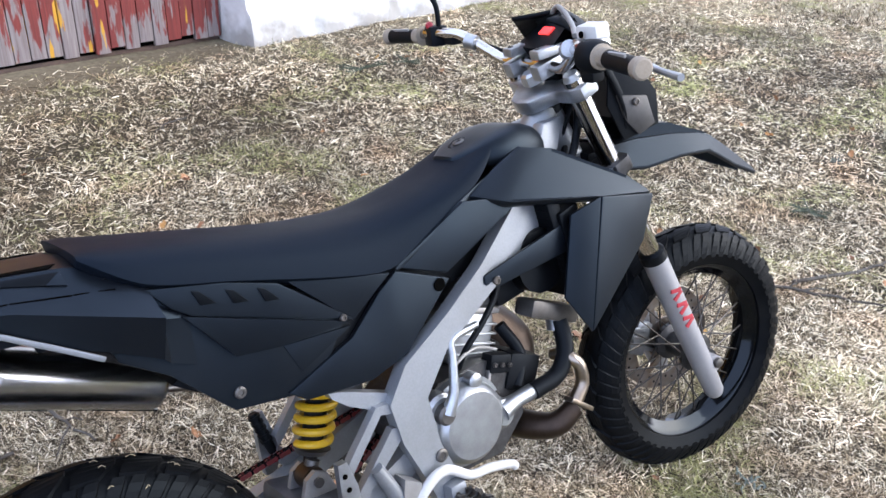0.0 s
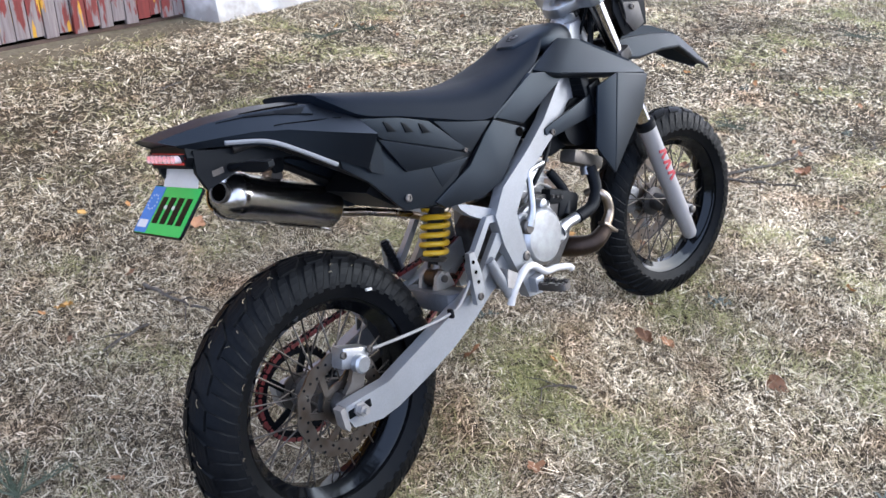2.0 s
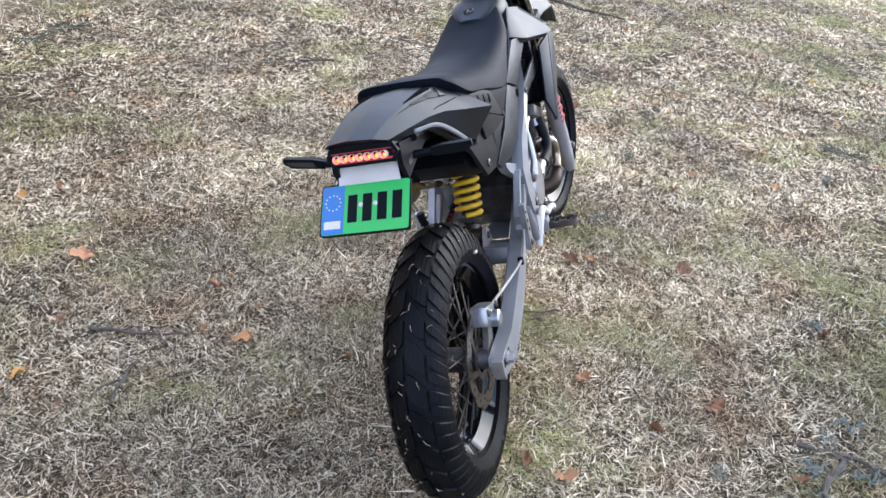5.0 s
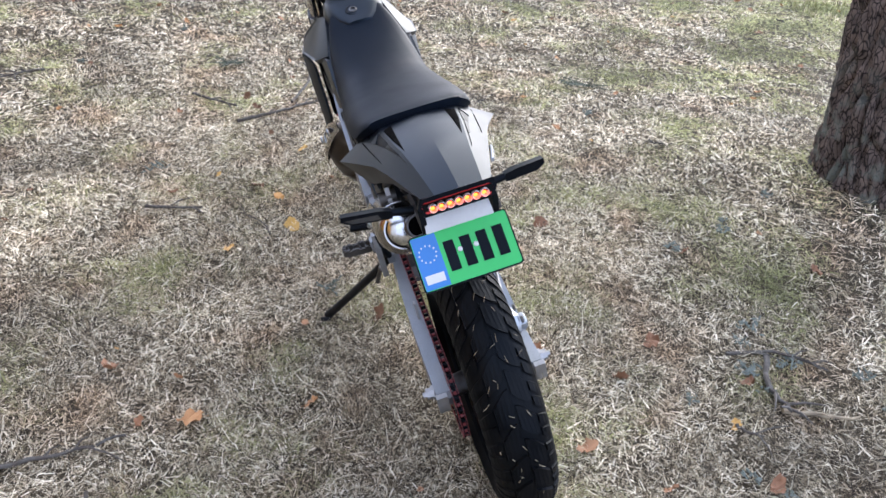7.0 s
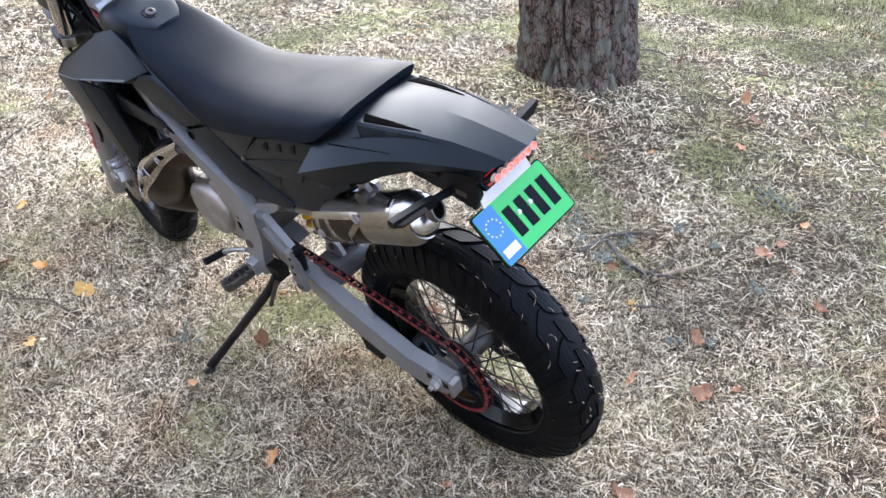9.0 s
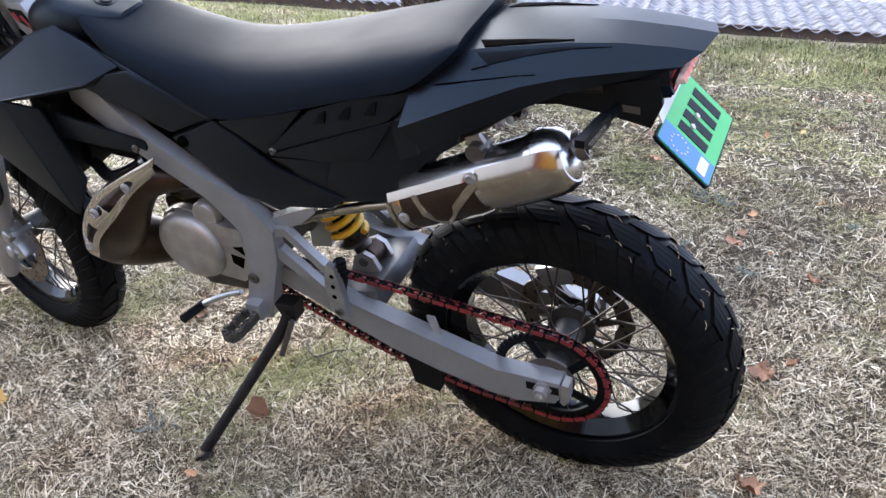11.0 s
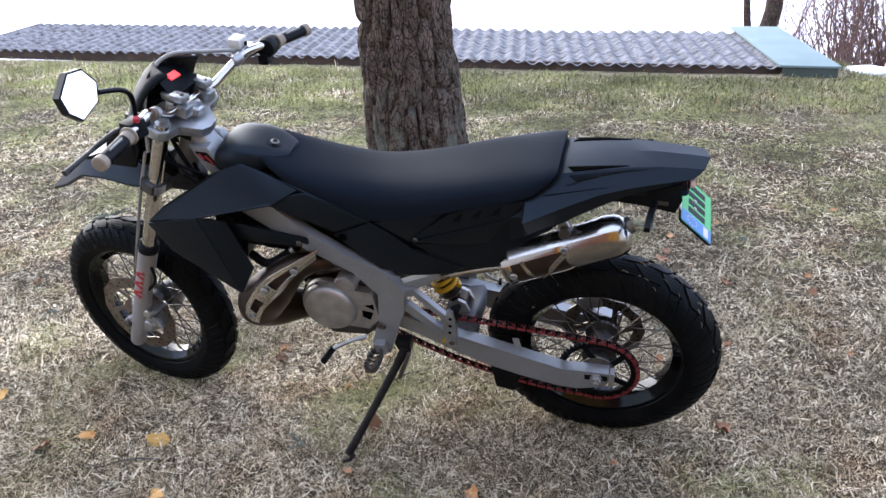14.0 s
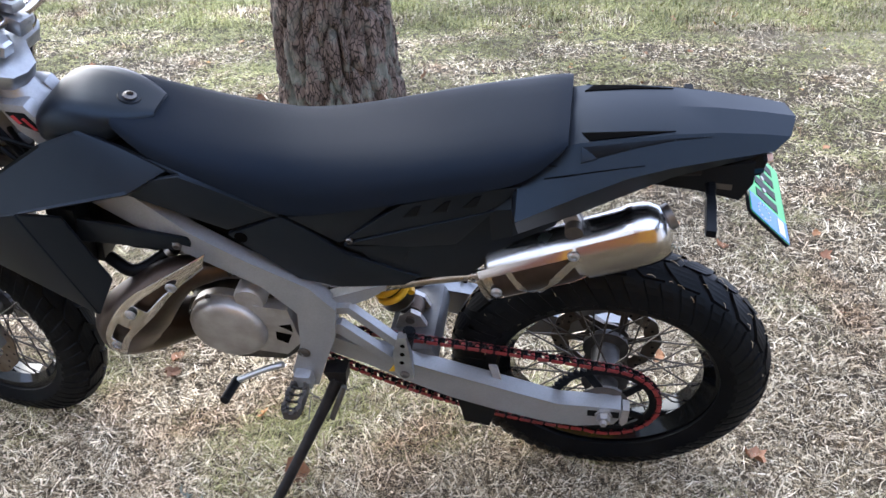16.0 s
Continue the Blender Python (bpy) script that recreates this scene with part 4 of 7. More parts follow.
for s in (1,):
    part("sticker", panel([(0.99, 0.0512, 0.891), (0.957, 0.0516, 0.889), (0.934, 0.0516, 0.846), (0.976, 0.0512, 0.868)], 0.002, 0.0004, s), M_DARK, bike, "black sticker with red bars")
    part("sticker_bar", panel([(0.983, 0.0522, 0.884), (0.977, 0.0522, 0.886), (0.968, 0.0522, 0.87), (0.974, 0.0522, 0.868)], 0.002, 0.0003, s), M_DECAL, bike)
    part("sticker_bar", panel([(0.966, 0.0524, 0.879), (0.96, 0.0524, 0.881), (0.945, 0.0524, 0.857), (0.951, 0.0524, 0.856)], 0.002, 0.0003, s), M_DECAL, bike)
for s in (1, -1):
    part("head_gusset", panel([(1.004, 0.049, 0.908), (0.953, 0.05, 0.903), (0.918, 0.05, 0.838), (0.93, 0.05, 0.8), (0.985, 0.049, 0.85)], 0.03, 0.006, s), M_SILVER, bike)
part("head_guard", prism([(0.78, 0.5), (0.8, 0.42), (0.74, 0.35), (0.6, 0.305), (0.56, 0.32), (0.6, 0.34), (0.72, 0.375), (0.765, 0.43)], -0.03, 0.03, 0.006), M_SILVER, bike)

# swing arm
def arm(s):
    bm = prism([(0.55, 0.458), (0.47, 0.432), (0.4, 0.405), (0.28, 0.376), (0.16, 0.341), (0.085, 0.318), (0.015, 0.319), (-0.03, 0.318), (-0.036, 0.302), (-0.02, 0.268), (0.05, 0.252), (0.1, 0.256), (0.2, 0.281), (0.29, 0.307), (0.375, 0.34), (0.44, 0.372), (0.55, 0.41)], s * 0.084, s * 0.116, 0.0155, seg=5)
    for v in bm.verts:
        v.co.y += s * (0.004 - 0.02 * max(0, (v.co.x - 0.25) / 0.3))
    return bm
for s in (1, -1):
    sa = part("swing_arm", arm(s), M_SILVER, bike, "silver swing arm")
    # dark plate on the arm's face, painted for the shaded axle slot
    part("slot_shade", prism([(-0.028, 0.308), (0.03, 0.308), (0.03, 0.291), (-0.028, 0.291)], s * 0.118, s * 0.1212, 0.001), M_DARK, sa)
    part("axle_nut", lathe([(0.016, 0), (0.016, s * 0.006), (0.0125, s * 0.006), (0.0125, s * 0.018), (0.006, s * 0.018), (0.006, s * 0.026), (0.0005, s * 0.026)], 6), M_ALU, sa, m=at(0, s * 0.12, 0.3))
    part("chain_tensioner", prism([(-0.046, 0.318), (-0.034, 0.32), (-0.03, 0.275), (-0.036, 0.268), (-0.044, 0.28)], s * 0.098, s * 0.122, 0.003), M_ALU, sa)
part("swing_bridge", box((0.1, 0.17, 0.045), at(0.365, 0, 0.375, 0, 14, 0), 0.012), M_SWING, bike, "silver cross member of the swing arm")
for y in (0.024, -0.024):
    part("shock_ear", prism([(0.34, 0.4), (0.352, 0.432), (0.37, 0.442), (0.392, 0.43), (0.404, 0.395)], y - 0.005, y + 0.005, 0.003), M_ALU, bike)
part("shock_pin", tube([(0.372, -0.034, 0.422), (0.372, -0.034, 0.422), (0.372, 0.034, 0.422), (0.372, 0.034, 0.422)], [0.004, 0.009, 0.009, 0.004], 14), M_STEEL, bike)
part("shock_eye", lathe([(0.0095, -0.017), (0.021, -0.016), (0.022, 0.0), (0.021, 0.016), (0.0095, 0.017)], 24), M_BROWN, bike, m=at(0.372, 0, 0.422))
part("axle", lathe([(0.009, -0.13), (0.009, 0.13)], 14), M_STEEL, bike, m=at(0, 0, 0.3))
part("shock_clevis", tube([(0.366, 0, 0.412), (0.384, 0, 0.448)], [0.014, 0.012], 14), M_STEEL, bike)

# shock: damper, spring coils, collar
DA, DB = Vector((0.372, 0.014, 0.405)), Vector((0.45, 0.014, 0.625))
dr = (DB - DA).normalized()
shock = part("shock_absorber", tube([DA, DA + dr * 0.07, DA + dr * 0.07, DA + dr * 0.2], [0.012, 0.012, 0.019, 0.019], 18), M_BLACKM, bike, "shock absorber with yellow coil spring")
u1 = dr.cross(Vector((0, 1, 0))).normalized(); u2 = dr.cross(u1)
coil = [DA + dr * (0.07 + 0.104 * k / 150) + 0.0295 * (math.cos(k * math.tau / 30) * u1 + math.sin(k * math.tau / 30) * u2) for k in range(151)]
part("coil_spring", add_tube(bmesh.new(), coil, 0.0068, 10), M_YELLOW, shock, "yellow coil spring")
part("collar", tube([DA + dr * 0.052, DA + dr * 0.061], [0.026, 0.033], 24), M_STEEL, shock)
part("collar", tube([DA + dr * 0.178, DA + dr * 0.188], [0.033, 0.03], 24), M_STEEL, shock)

# engine
def disc_cover(r, y0, y1, s, dome=0.012):
    return lathe([(r, s * y0), (r, s * (y1 - dome)), (r * 0.93, s * (y1 - dome * 0.35)), (r * 0.8, s * y1), (r * 0.4, s * (y1 + 0.001)), (0.0008, s * (y1 + 0.001))], 48)
eng = part("engine", prism([(0.79, 0.46), (0.77, 0.505), (0.7, 0.525), (0.6, 0.522), (0.545, 0.48), (0.55, 0.4), (0.62, 0.34), (0.72, 0.335), (0.78, 0.39)], -0.085, 0.085, 0.015), M_CASE, bike, "grey cast two-stroke engine")
part("ignition_cover", disc_cover(0.074, 0.08, 0.125, 1), M_ALU, eng, m=at(0.7, 0, 0.455))
part("cover_rim", lathe([(0.079, 0.08), (0.079, 0.096), (0.072, 0.096), (0.072, 0.08)], 48, closed=True), M_ALU, eng, m=at(0.7, 0, 0.455))
part("cover_boss", lathe([(0.03, 0.07), (0.03, 0.1), (0.026, 0.106), (0.0008, 0.106)], 28), M_ALU, eng, m=at(0.645, 0, 0.53))
part("sprocket_cover", prism([(0.64, 0.52), (0.575, 0.515), (0.565, 0.425), (0.6, 0.385), (0.66, 0.39)], 0.08, 0.108, 0.006), M_ALU, eng)
for pts in ([(0.6, 0.47), (0.576, 0.476), (0.576, 0.455)], [(0.61, 0.452), (0.58, 0.446), (0.592, 0.42), (0.612, 0.43)]):
    part("cover_window", prism(pts, 0.1, 0.1092, 0.001), M_VOID, eng)
part("clutch_cover", disc_cover(0.075, 0.08, 0.128, -1, 0.022), M_ALU2, eng, m=at(0.636, 0, 0.44))
part("cover_rim", lathe([(0.083, -0.08), (0.083, -0.1), (0.074, -0.1), (0.074, -0.08)], 48, closed=True), M_ALU2, eng, m=at(0.636, 0, 0.44))
part("clutch_housing", prism([(0.72, 0.45), (0.66, 0.5), (0.58, 0.505), (0.55, 0.45), (0.56, 0.38), (0.65, 0.35), (0.71, 0.38)], -0.098, -0.07, 0.008), M_CASE, eng)
part("water_pump", lathe([(0.028, -0.08), (0.028, -0.112), (0.018, -0.122), (0.0008, -0.122)], 28), M_ALU2, eng, m=at(0.71, 0, 0.425))
part("oil_cap", lathe([(0.014, -0.1), (0.014, -0.12), (0.011, -0.122), (0.0008, -0.122)], 18), M_ALU2, eng, m=at(0.655, 0, 0.515))
for k in range(7):
    a = k * math.tau / 7 + 0.3
    bolt((0.7 + 0.076 * math.cos(a), 0.096, 0.455 + 0.076 * math.sin(a)), eng, 0.005)
    bolt((0.636 + 0.079 * math.cos(a), -0.1, 0.44 + 0.079 * math.sin(a)), eng, 0.005, s=-1)
for k in range(5):
    part("case_rib", box((0.006, 0.012, 0.05 - 0.004 * abs(k - 2)), at(0.585 + 0.03 * k, -0.088, 0.487, 0, 8 * (k - 2), 0), 0.002), M_ALU, eng)
part("kick_bearing", lathe([(0.034, -0.08), (0.034, -0.108), (0.028, -0.114), (0.02, -0.114), (0.018, -0.108), (0.0008, -0.108)], 28), M_ALU2, eng, m=at(0.582, 0, 0.482))
part("starter_nose", lathe([(0.03, -0.03), (0.03, 0.05), (0.024, 0.056), (0.0008, 0.056)], 24), M_CASE, eng, m=at(0.765, 0, 0.5))
part("breather_hose", tube([(0.655, -0.07, 0.52), (0.67, -0.085, 0.56), (0.72, -0.085, 0.6), (0.77, -0.07, 0.64), (0.8, -0.04, 0.7)], 0.006, 10, 6), M_PLASTIC, bike)
part("oil_line", tube([(0.63, -0.075, 0.51), (0.64, -0.09, 0.545), (0.69, -0.085, 0.555), (0.745, -0.075, 0.53)], 0.0035, 8, 6), M_BRAID, bike)
part("oil_pump", box((0.05, 0.03, 0.036), at(0.735, -0.082, 0.51, 0, 18, 0), 0.006), M_PLASTIC, eng)
for k in range(3):
    bolt((0.718 + 0.017 * k, -0.098, 0.515 - 0.006 * k), eng, 0.0045, s=-1)
cyl_m = at(0.7, 0, 0.51, 0, 17, 0)
cyl = part("cylinder", box((0.1, 0.1, 0.1), cyl_m @ at(0, 0, 0.05), 0.014), M_ALU2, bike, "aluminium cylinder with head")
part("cylinder_head", box((0.094, 0.096, 0.045), cyl_m @ at(0, 0, 0.128), 0.012), M_ALU2, cyl)
part("gasket_flange", box((0.112, 0.11, 0.012), cyl_m @ at(0, 0, 0.1), 0.003), M_ALU, cyl)
part("spark_plug_cap", tube([(0.745, 0, 0.66), (0.752, 0.0, 0.69), (0.8, 0.01, 0.72)], 0.01, 12, 4), M_PLASTIC, cyl)
for k in range(4):
    part("cylinder_rib", box((0.108, 0.108, 0.004), cyl_m @ at(0, 0, 0.02 + 0.018 * k), 0.001), M_ALU2, cyl)
part("reed_block", box((0.07, 0.07, 0.06), at(0.62, 0, 0.585, 0, 30, 0), 0.01), M_PLASTIC, bike)
part("kick_lever", tube([(0.582, -0.126, 0.486), (0.598, -0.13, 0.52), (0.61, -0.125, 0.575), (0.618, -0.12, 0.606), (0.674, -0.12, 0.614)], [0.013, 0.0085, 0.0075, 0.0075, 0.006], 12, 5), M_ALU2, bike, "folded kick-start lever")
part("kick_boss", lathe([(0.018, -0.09), (0.018, -0.128), (0.014, -0.132), (0.0008, -0.132)], 22), M_STEEL, bike, m=at(0.58, 0, 0.484))
radiator = part("radiator", box((0.03, 0.2, 0.22), at(0.905, -0.02, 0.69, 0, -14, 0), 0.004), M_DARK, bike, "radiator behind the shrouds")
part("radiator_tank", box((0.125, 0.05, 0.034), at(0.868, -0.09, 0.568, 0, 24, 0), 0.008), M_STEEL, radiator)
part("fan_housing", lathe([(0.06, -0.1), (0.06, -0.07), (0.052, -0.07), (0.052, -0.09), (0.02, -0.09), (0.02, -0.1), (0.0008, -0.1)], 32), M_DARK, radiator, m=at(0.862, 0, 0.668))
for y in (0.098, -0.098):
    part("radiator_core", box((0.05, 0.06, 0.18), at(0.935, y, 0.67, 0, -14, 0), 0.006), M_DARK, radiator)
part("fan_housing", box((0.16, 0.14, 0.13), at(0.84, 0.0, 0.675, 0, -8, 0), 0.01), M_PLASTIC, radiator)
for k in range(14):
    part("radiator_fin", box((0.034, 0.19, 0.002), at(0.905 - 0.0035 * (k - 7), -0.02, 0.6 + 0.0135 * k, 0, -14, 0), 0), M_DARK, radiator)
part("coolant_hose", tube([(0.885, -0.1, 0.545), (0.878, -0.115, 0.49), (0.845, -0.12, 0.452), (0.785, -0.115, 0.44)], 0.0165, 14, 6), M_PLASTIC, bike, "black coolant hose")
part("hose_clip", tube([(0.885, -0.091, 0.545), (0.882, -0.094, 0.525)], 0.0185, 16), M_ALU2, bike)
part("pump_pipe", tube([(0.785, -0.112, 0.44), (0.745, -0.112, 0.438), (0.71, -0.11, 0.43)], [0.015, 0.014, 0.02], 14, 4), M_ALU2, bike)
part("coolant_hose", tube([(0.78, 0.04, 0.64), (0.84, 0.06, 0.62), (0.9, 0.07, 0.66)], 0.013, 12, 5), M_PLASTIC, bike)
part("carburettor", box((0.08, 0.07, 0.075), at(0.79, -0.058, 0.47, 0, 24, 0), 0.016), M_PLASTIC, bike)
part("coolant_hose", tube([(0.9, 0.085, 0.6), (0.85, 0.1, 0.585), (0.8, 0.07, 0.6), (0.75, 0.05, 0.64)], 0.012, 12, 5), M_PLASTIC, bike)
part("hose_clip", tube([(0.792, 0.066, 0.604), (0.784, 0.0625, 0.609)], 0.0145, 14), M_ALU2, bike)
part("intake_boot", tube([(0.6, 0.03, 0.62), (0.66, 0.045, 0.65), (0.73, 0.04, 0.69), (0.8, 0.03, 0.72)], [0.032, 0.03, 0.026, 0.03], 16, 4), M_PLASTIC, bike, "black rubber intake boot")
part("lower_hose", tube([(0.78, -0.05, 0.56), (0.8, -0.075, 0.5), (0.77, -0.09, 0.45)], 0.012, 12, 5), M_PLASTIC, bike)

# exhaust
part("exhaust_header", tube([(0.866, -0.09, 0.478), (0.872, -0.11, 0.482), (0.879, -0.13, 0.474), (0.889, -0.137, 0.457), (0.892, -0.137, 0.421), (0.868, -0.137, 0.392)], [0.011, 0.0115, 0.012, 0.0125, 0.013, 0.0145], 18, 6), M_CHROME2, bike, "steel exhaust header")
part("header_clamp", box((0.066, 0.024, 0.009), at(0.874, -0.14, 0.386, 0, 38, 0), 0.003), M_CHROME2, bike)
part("expansion_chamber", tube([(0.868, -0.137, 0.382), (0.82, -0.115, 0.355), (0.79, -0.02, 0.36), (0.87, 0.06, 0.395), (0.905, 0.1, 0.44), (0.845, 0.12, 0.515), (0.76, 0.108, 0.59), (0.67, 0.09, 0.6)],
                              [0.019, 0.025, 0.031, 0.052, 0.066, 0.058, 0.036, 0.017], 22, 6), M_BROWN, bike, "heat-browned expansion chamber")
part("exhaust_pipe", tube([(0.67, 0.09, 0.6), (0.58, 0.075, 0.57), (0.48, 0.07, 0.53), (0.4, 0.075, 0.562), (0.3, 0.083, 0.6), (0.195, 0.09, 0.633)], 0.0095, 14, 6), M_CHROME2, bike, "steel exhaust pipe")
def guard(points, w, lift):
    """A pressed strip of plate along points on the flank."""
    out = []
    C = [Vector(p) for p in points]
    for k, p in enumerate(C):
        d = (C[min(k + 1, len(C) - 1)] - C[max(k - 1, 0)]).normalized()
        n = d.cross(Vector((0, 1, 0.25))).normalized()
        out.append((p + n * w, p - n * w))
    bm = bmesh.new()
    rows = [[bm.verts.new(a), bm.verts.new(b), bm.verts.new(b - Vector((0, lift, 0))), bm.verts.new(a - Vector((0, lift, 0)))] for a, b in out]
    for a, b in zip(rows, rows[1:]):
        for k in range(4):
            bm.faces.new((a[k], a[(k + 1) % 4], b[(k + 1) % 4], b[k]))
    bm.faces.new(rows[0]); bm.faces.new(rows[-1][::-1])
    bmesh.ops.recalc_face_normals(bm, faces=bm.faces)
    return bevelled(bm, 0.002, 2, 40)
def framed(rim, windows, rise, depth=0.004):
    """A plate cut into a frame: rails and cross bars between two edges, in steps along them."""
    bm = bmesh.new()
    n = len(rim)
    grid = [[Vector(a).lerp(Vector(b), u) + Vector((0, rise * (1 - (2 * u - 1) ** 2), 0)) for u in (0, 0.27, 0.5, 0.73, 1)] for a, b in rim]
    for i in range(n - 1):
        for k in range(4):
            if (i, k) in windows:
                continue
            q = [grid[i][k], grid[i][k + 1], grid[i + 1][k + 1], grid[i + 1][k]]
            bm.faces.new([bm.verts.new(p) for p in q])
    bmesh.ops.remove_doubles(bm, verts=bm.verts, dist=1e-5)
    bmesh.ops.recalc_face_normals(bm, faces=bm.faces)
    if sum(f.normal.y for f in bm.faces) < 0:
        bmesh.ops.reverse_faces(bm, faces=bm.faces)
    bmesh.ops.solidify(bm, geom=bm.faces[:], thickness=depth)
    return bevelled(bm, 0.0012, 2, 40)
upper_edge = curve([(0.668, 0.128, 0.684), (0.75, 0.156, 0.643), (0.84, 0.172, 0.588), (0.905, 0.178, 0.51), (0.928, 0.18, 0.455)], 3)
lower_edge = curve([(0.68, 0.128, 0.645), (0.745, 0.15, 0.598), (0.79, 0.172, 0.55), (0.852, 0.19, 0.492), (0.884, 0.19, 0.435)], 3)
mid_guard = Vector((0.79, 0.158, 0.565))
upper_edge, lower_edge = ([mid_guard + (p - mid_guard) * 0.9 for p in line_] for line_ in (upper_edge, lower_edge))
eg = part("exhaust_guard", framed(list(zip(upper_edge, lower_edge)), {(3, 1), (3, 2), (4, 1), (4, 2), (5, 1), (5, 2), (8, 1), (8, 2), (9, 1), (9, 2), (10, 2)}, 0.006), M_CHROME, bike, "polished exhaust guard with cut-outs")
for p in ((0.745, 0.161, 0.617), (0.83, 0.182, 0.562), (0.885, 0.184, 0.475)):
    bolt(p, eg, 0.01, material=M_ALU2)
MA, MB = Vector((0.2, 0.09, 0.641)), Vector((-0.085, 0.09, 0.766))
md = (MB - MA).normalized()
od = (md - Vector((0, 0.4, 0))).normalized()  # the outlet points away from the guard
OA = MA + md * 0.28 - Vector((0, 0.017, 0))
muf = part("muffler", tube([MA, MA, MA + md * 0.01, MA + md * 0.232, MA + md * 0.236, MA + md * 0.258, MA + md * 0.273, MA + md * 0.284, MA + md * 0.291, MA + md * 0.2935], [0.012, 0.036, 0.044, 0.046, 0.0475, 0.0465, 0.0425, 0.034, 0.022, 0.008], 36), M_CHROME3, bike, "polished steel muffler", smooth=40)
part("outlet", tube([OA, OA + od * 0.018, OA + od * 0.018, OA + od * 0.004], [0.021, 0.021, 0.0175, 0.017], 24), M_STEEL, muf)
part("outlet_hole", lathe([(0.0005, 0), (0.0178, 0), (0.0178, 0.001), (0.0005, 0.001)], 20, "x"), M_VOID, muf, m=Matrix.Translation(OA + od * 0.014) @ od.to_track_quat("X", "Z").to_matrix().to_4x4())
part("muffler_band", tube([MA + md * 0.24, MA + md * 0.249], 0.0482, 36), M_CHROME, muf)
def on_muffler(t, up, out):
    n = Vector((md.z, 0, -md.x)) * -1
    n = Vector((-md.z, 0, md.x)) if md.x > 0 else Vector((md.z, 0, -md.x))
    return MA + md * t + n * up + Vector((0, out, 0))
def shield(t0, t1, a0, a1, r=0.051, n=9):
    """A pressed shell round the outer side of the muffler."""
    up = Vector((-md.z, 0, md.x)) if md.x > 0 else Vector((md.z, 0, -md.x))
    bm, rows = bmesh.new(), []
    for t, k in ((t0, 1.0), (t0 + 0.004, 1.0), (t1 - 0.036, 1.0), (t1 - 0.018, 0.95), (t1 - 0.006, 0.84), (t1, 0.72)):
        arc = [(radians(a0 + (a1 - a0) * i / n), rr) for rr in (r * k, r * k - 0.003) for i in (range(n + 1) if rr == r * k else range(n, -1, -1))]
        rows.append([bm.verts.new(MA + md * t + rr * (math.cos(a) * Vector((0, 1, 0)) + math.sin(a) * up)) for a, rr in arc])
    m = len(rows[0])
    for p, q in zip(rows, rows[1:]):
        for i in range(m):
            bm.faces.new((p[i], p[(i + 1) % m], q[(i + 1) % m], q[i]))
    bm.faces.new(rows[0]); bm.faces.new(rows[-1][::-1])
    return bm
mg = part("muffler_guard", shield(0.158, 0.288, -84, 44), M_GUARD, muf, "polished muffler guard with cut-outs", smooth=40)
part("guard_strip", shield(-0.008, 0.162, 28, 44, 0.0512, 4), M_GUARD, mg)
part("guard_strip", shield(-0.008, 0.162, -80, -58, 0.0512, 4), M_GUARD, mg)
part("guard_strip", shield(-0.008, 0.022, -58, 29, 0.0508, 8), M_GUARD, mg)
part("guard_strip", guard([on_muffler(0.062, -0.041, 0.032), on_muffler(0.108, -0.008, 0.0522), on_muffler(0.162, 0.024, 0.046)], 0.0065, 0.004), M_GUARD, mg)
part("guard_strip", guard([on_muffler(0.062, -0.041, 0.032), on_muffler(0.05, -0.008, 0.0522), on_muffler(0.042, 0.026, 0.045)], 0.0055, 0.004), M_GUARD, mg)
# added brown shell, darkens what shows through the guard's cut-outs
part("cutout_dark_shell", shield(0.012, 0.16, -62, 31, 0.0492, 8), M_BROWN, mg)
for t, up, out in ((0.152, 0.027, 0.044), (0.01, -0.004, 0.0505)):
    bolt(on_muffler(t, up, out), muf, 0.009, material=M_ALU2)
part("muffler_hanger", prism([(0.07, 0.775), (0.092, 0.768), (0.078, 0.735), (0.05, 0.712), (0.034, 0.72), (0.052, 0.742)], 0.088, 0.097, 0.004), M_ALU, bike)
part("hanger_bush", lathe([(0.014, 0.078), (0.014, 0.112)], 18), M_STEEL, bike, m=at(0.073, 0, 0.752))
part("hanger_bracket", prism([(0.02, 0.81), (0.062, 0.795), (0.052, 0.768), (0.034, 0.768)], 0.02, 0.03, 0.003), M_PLASTIC, bike)

part("tail_trim", guard(curve([(-0.118, -0.086, 0.868), (-0.045, -0.103, 0.852), (0.02, -0.112, 0.815), (0.085, -0.116, 0.773)], 4), 0.004, -0.006), M_SILVER, bike, "silver strip under the tail")
part("tyre_mark", panel([(0.122, 0.0665, 0.501), (0.136, 0.0665, 0.4985), (0.136, 0.0665, 0.4925), (0.122, 0.0665, 0.495)], 0.006, 0.0005, -1), M_WHITE, bike, "worn white mark on the tyre")
part("warning_sticker", panel([(0.389, 0.1125, 0.388), (0.404, 0.112, 0.363), (0.374, 0.1133, 0.37)], 0.003, 0.0004, 1), M_YELLOW, bike, "yellow triangular sticker")

# stand, pegs, levers
stand = part("side_stand", tube([(0.505, 0.118, 0.335), (0.53, 0.15, 0.29), (0.6, 0.265, 0.178), (0.638, 0.325, 0.12)], [0.014, 0.0115, 0.0105, 0.012], 14, 4), M_BLACKM, bike, "black side stand on the grass")
part("stand_foot", box((0.05, 0.028, 0.012), at(0.643, 0.333, 0.108, 17, 35, 0), 0.004), M_BLACKM, stand)
part("stand_spring", tube([(0.49, 0.135, 0.335), (0.52, 0.16, 0.26)], 0.006, 10), M_STEEL, stand)
part("stand_mount", prism([(0.485, 0.365), (0.53, 0.36), (0.52, 0.325), (0.49, 0.325)], 0.095, 0.125, 0.005), M_BLACKM, bike)
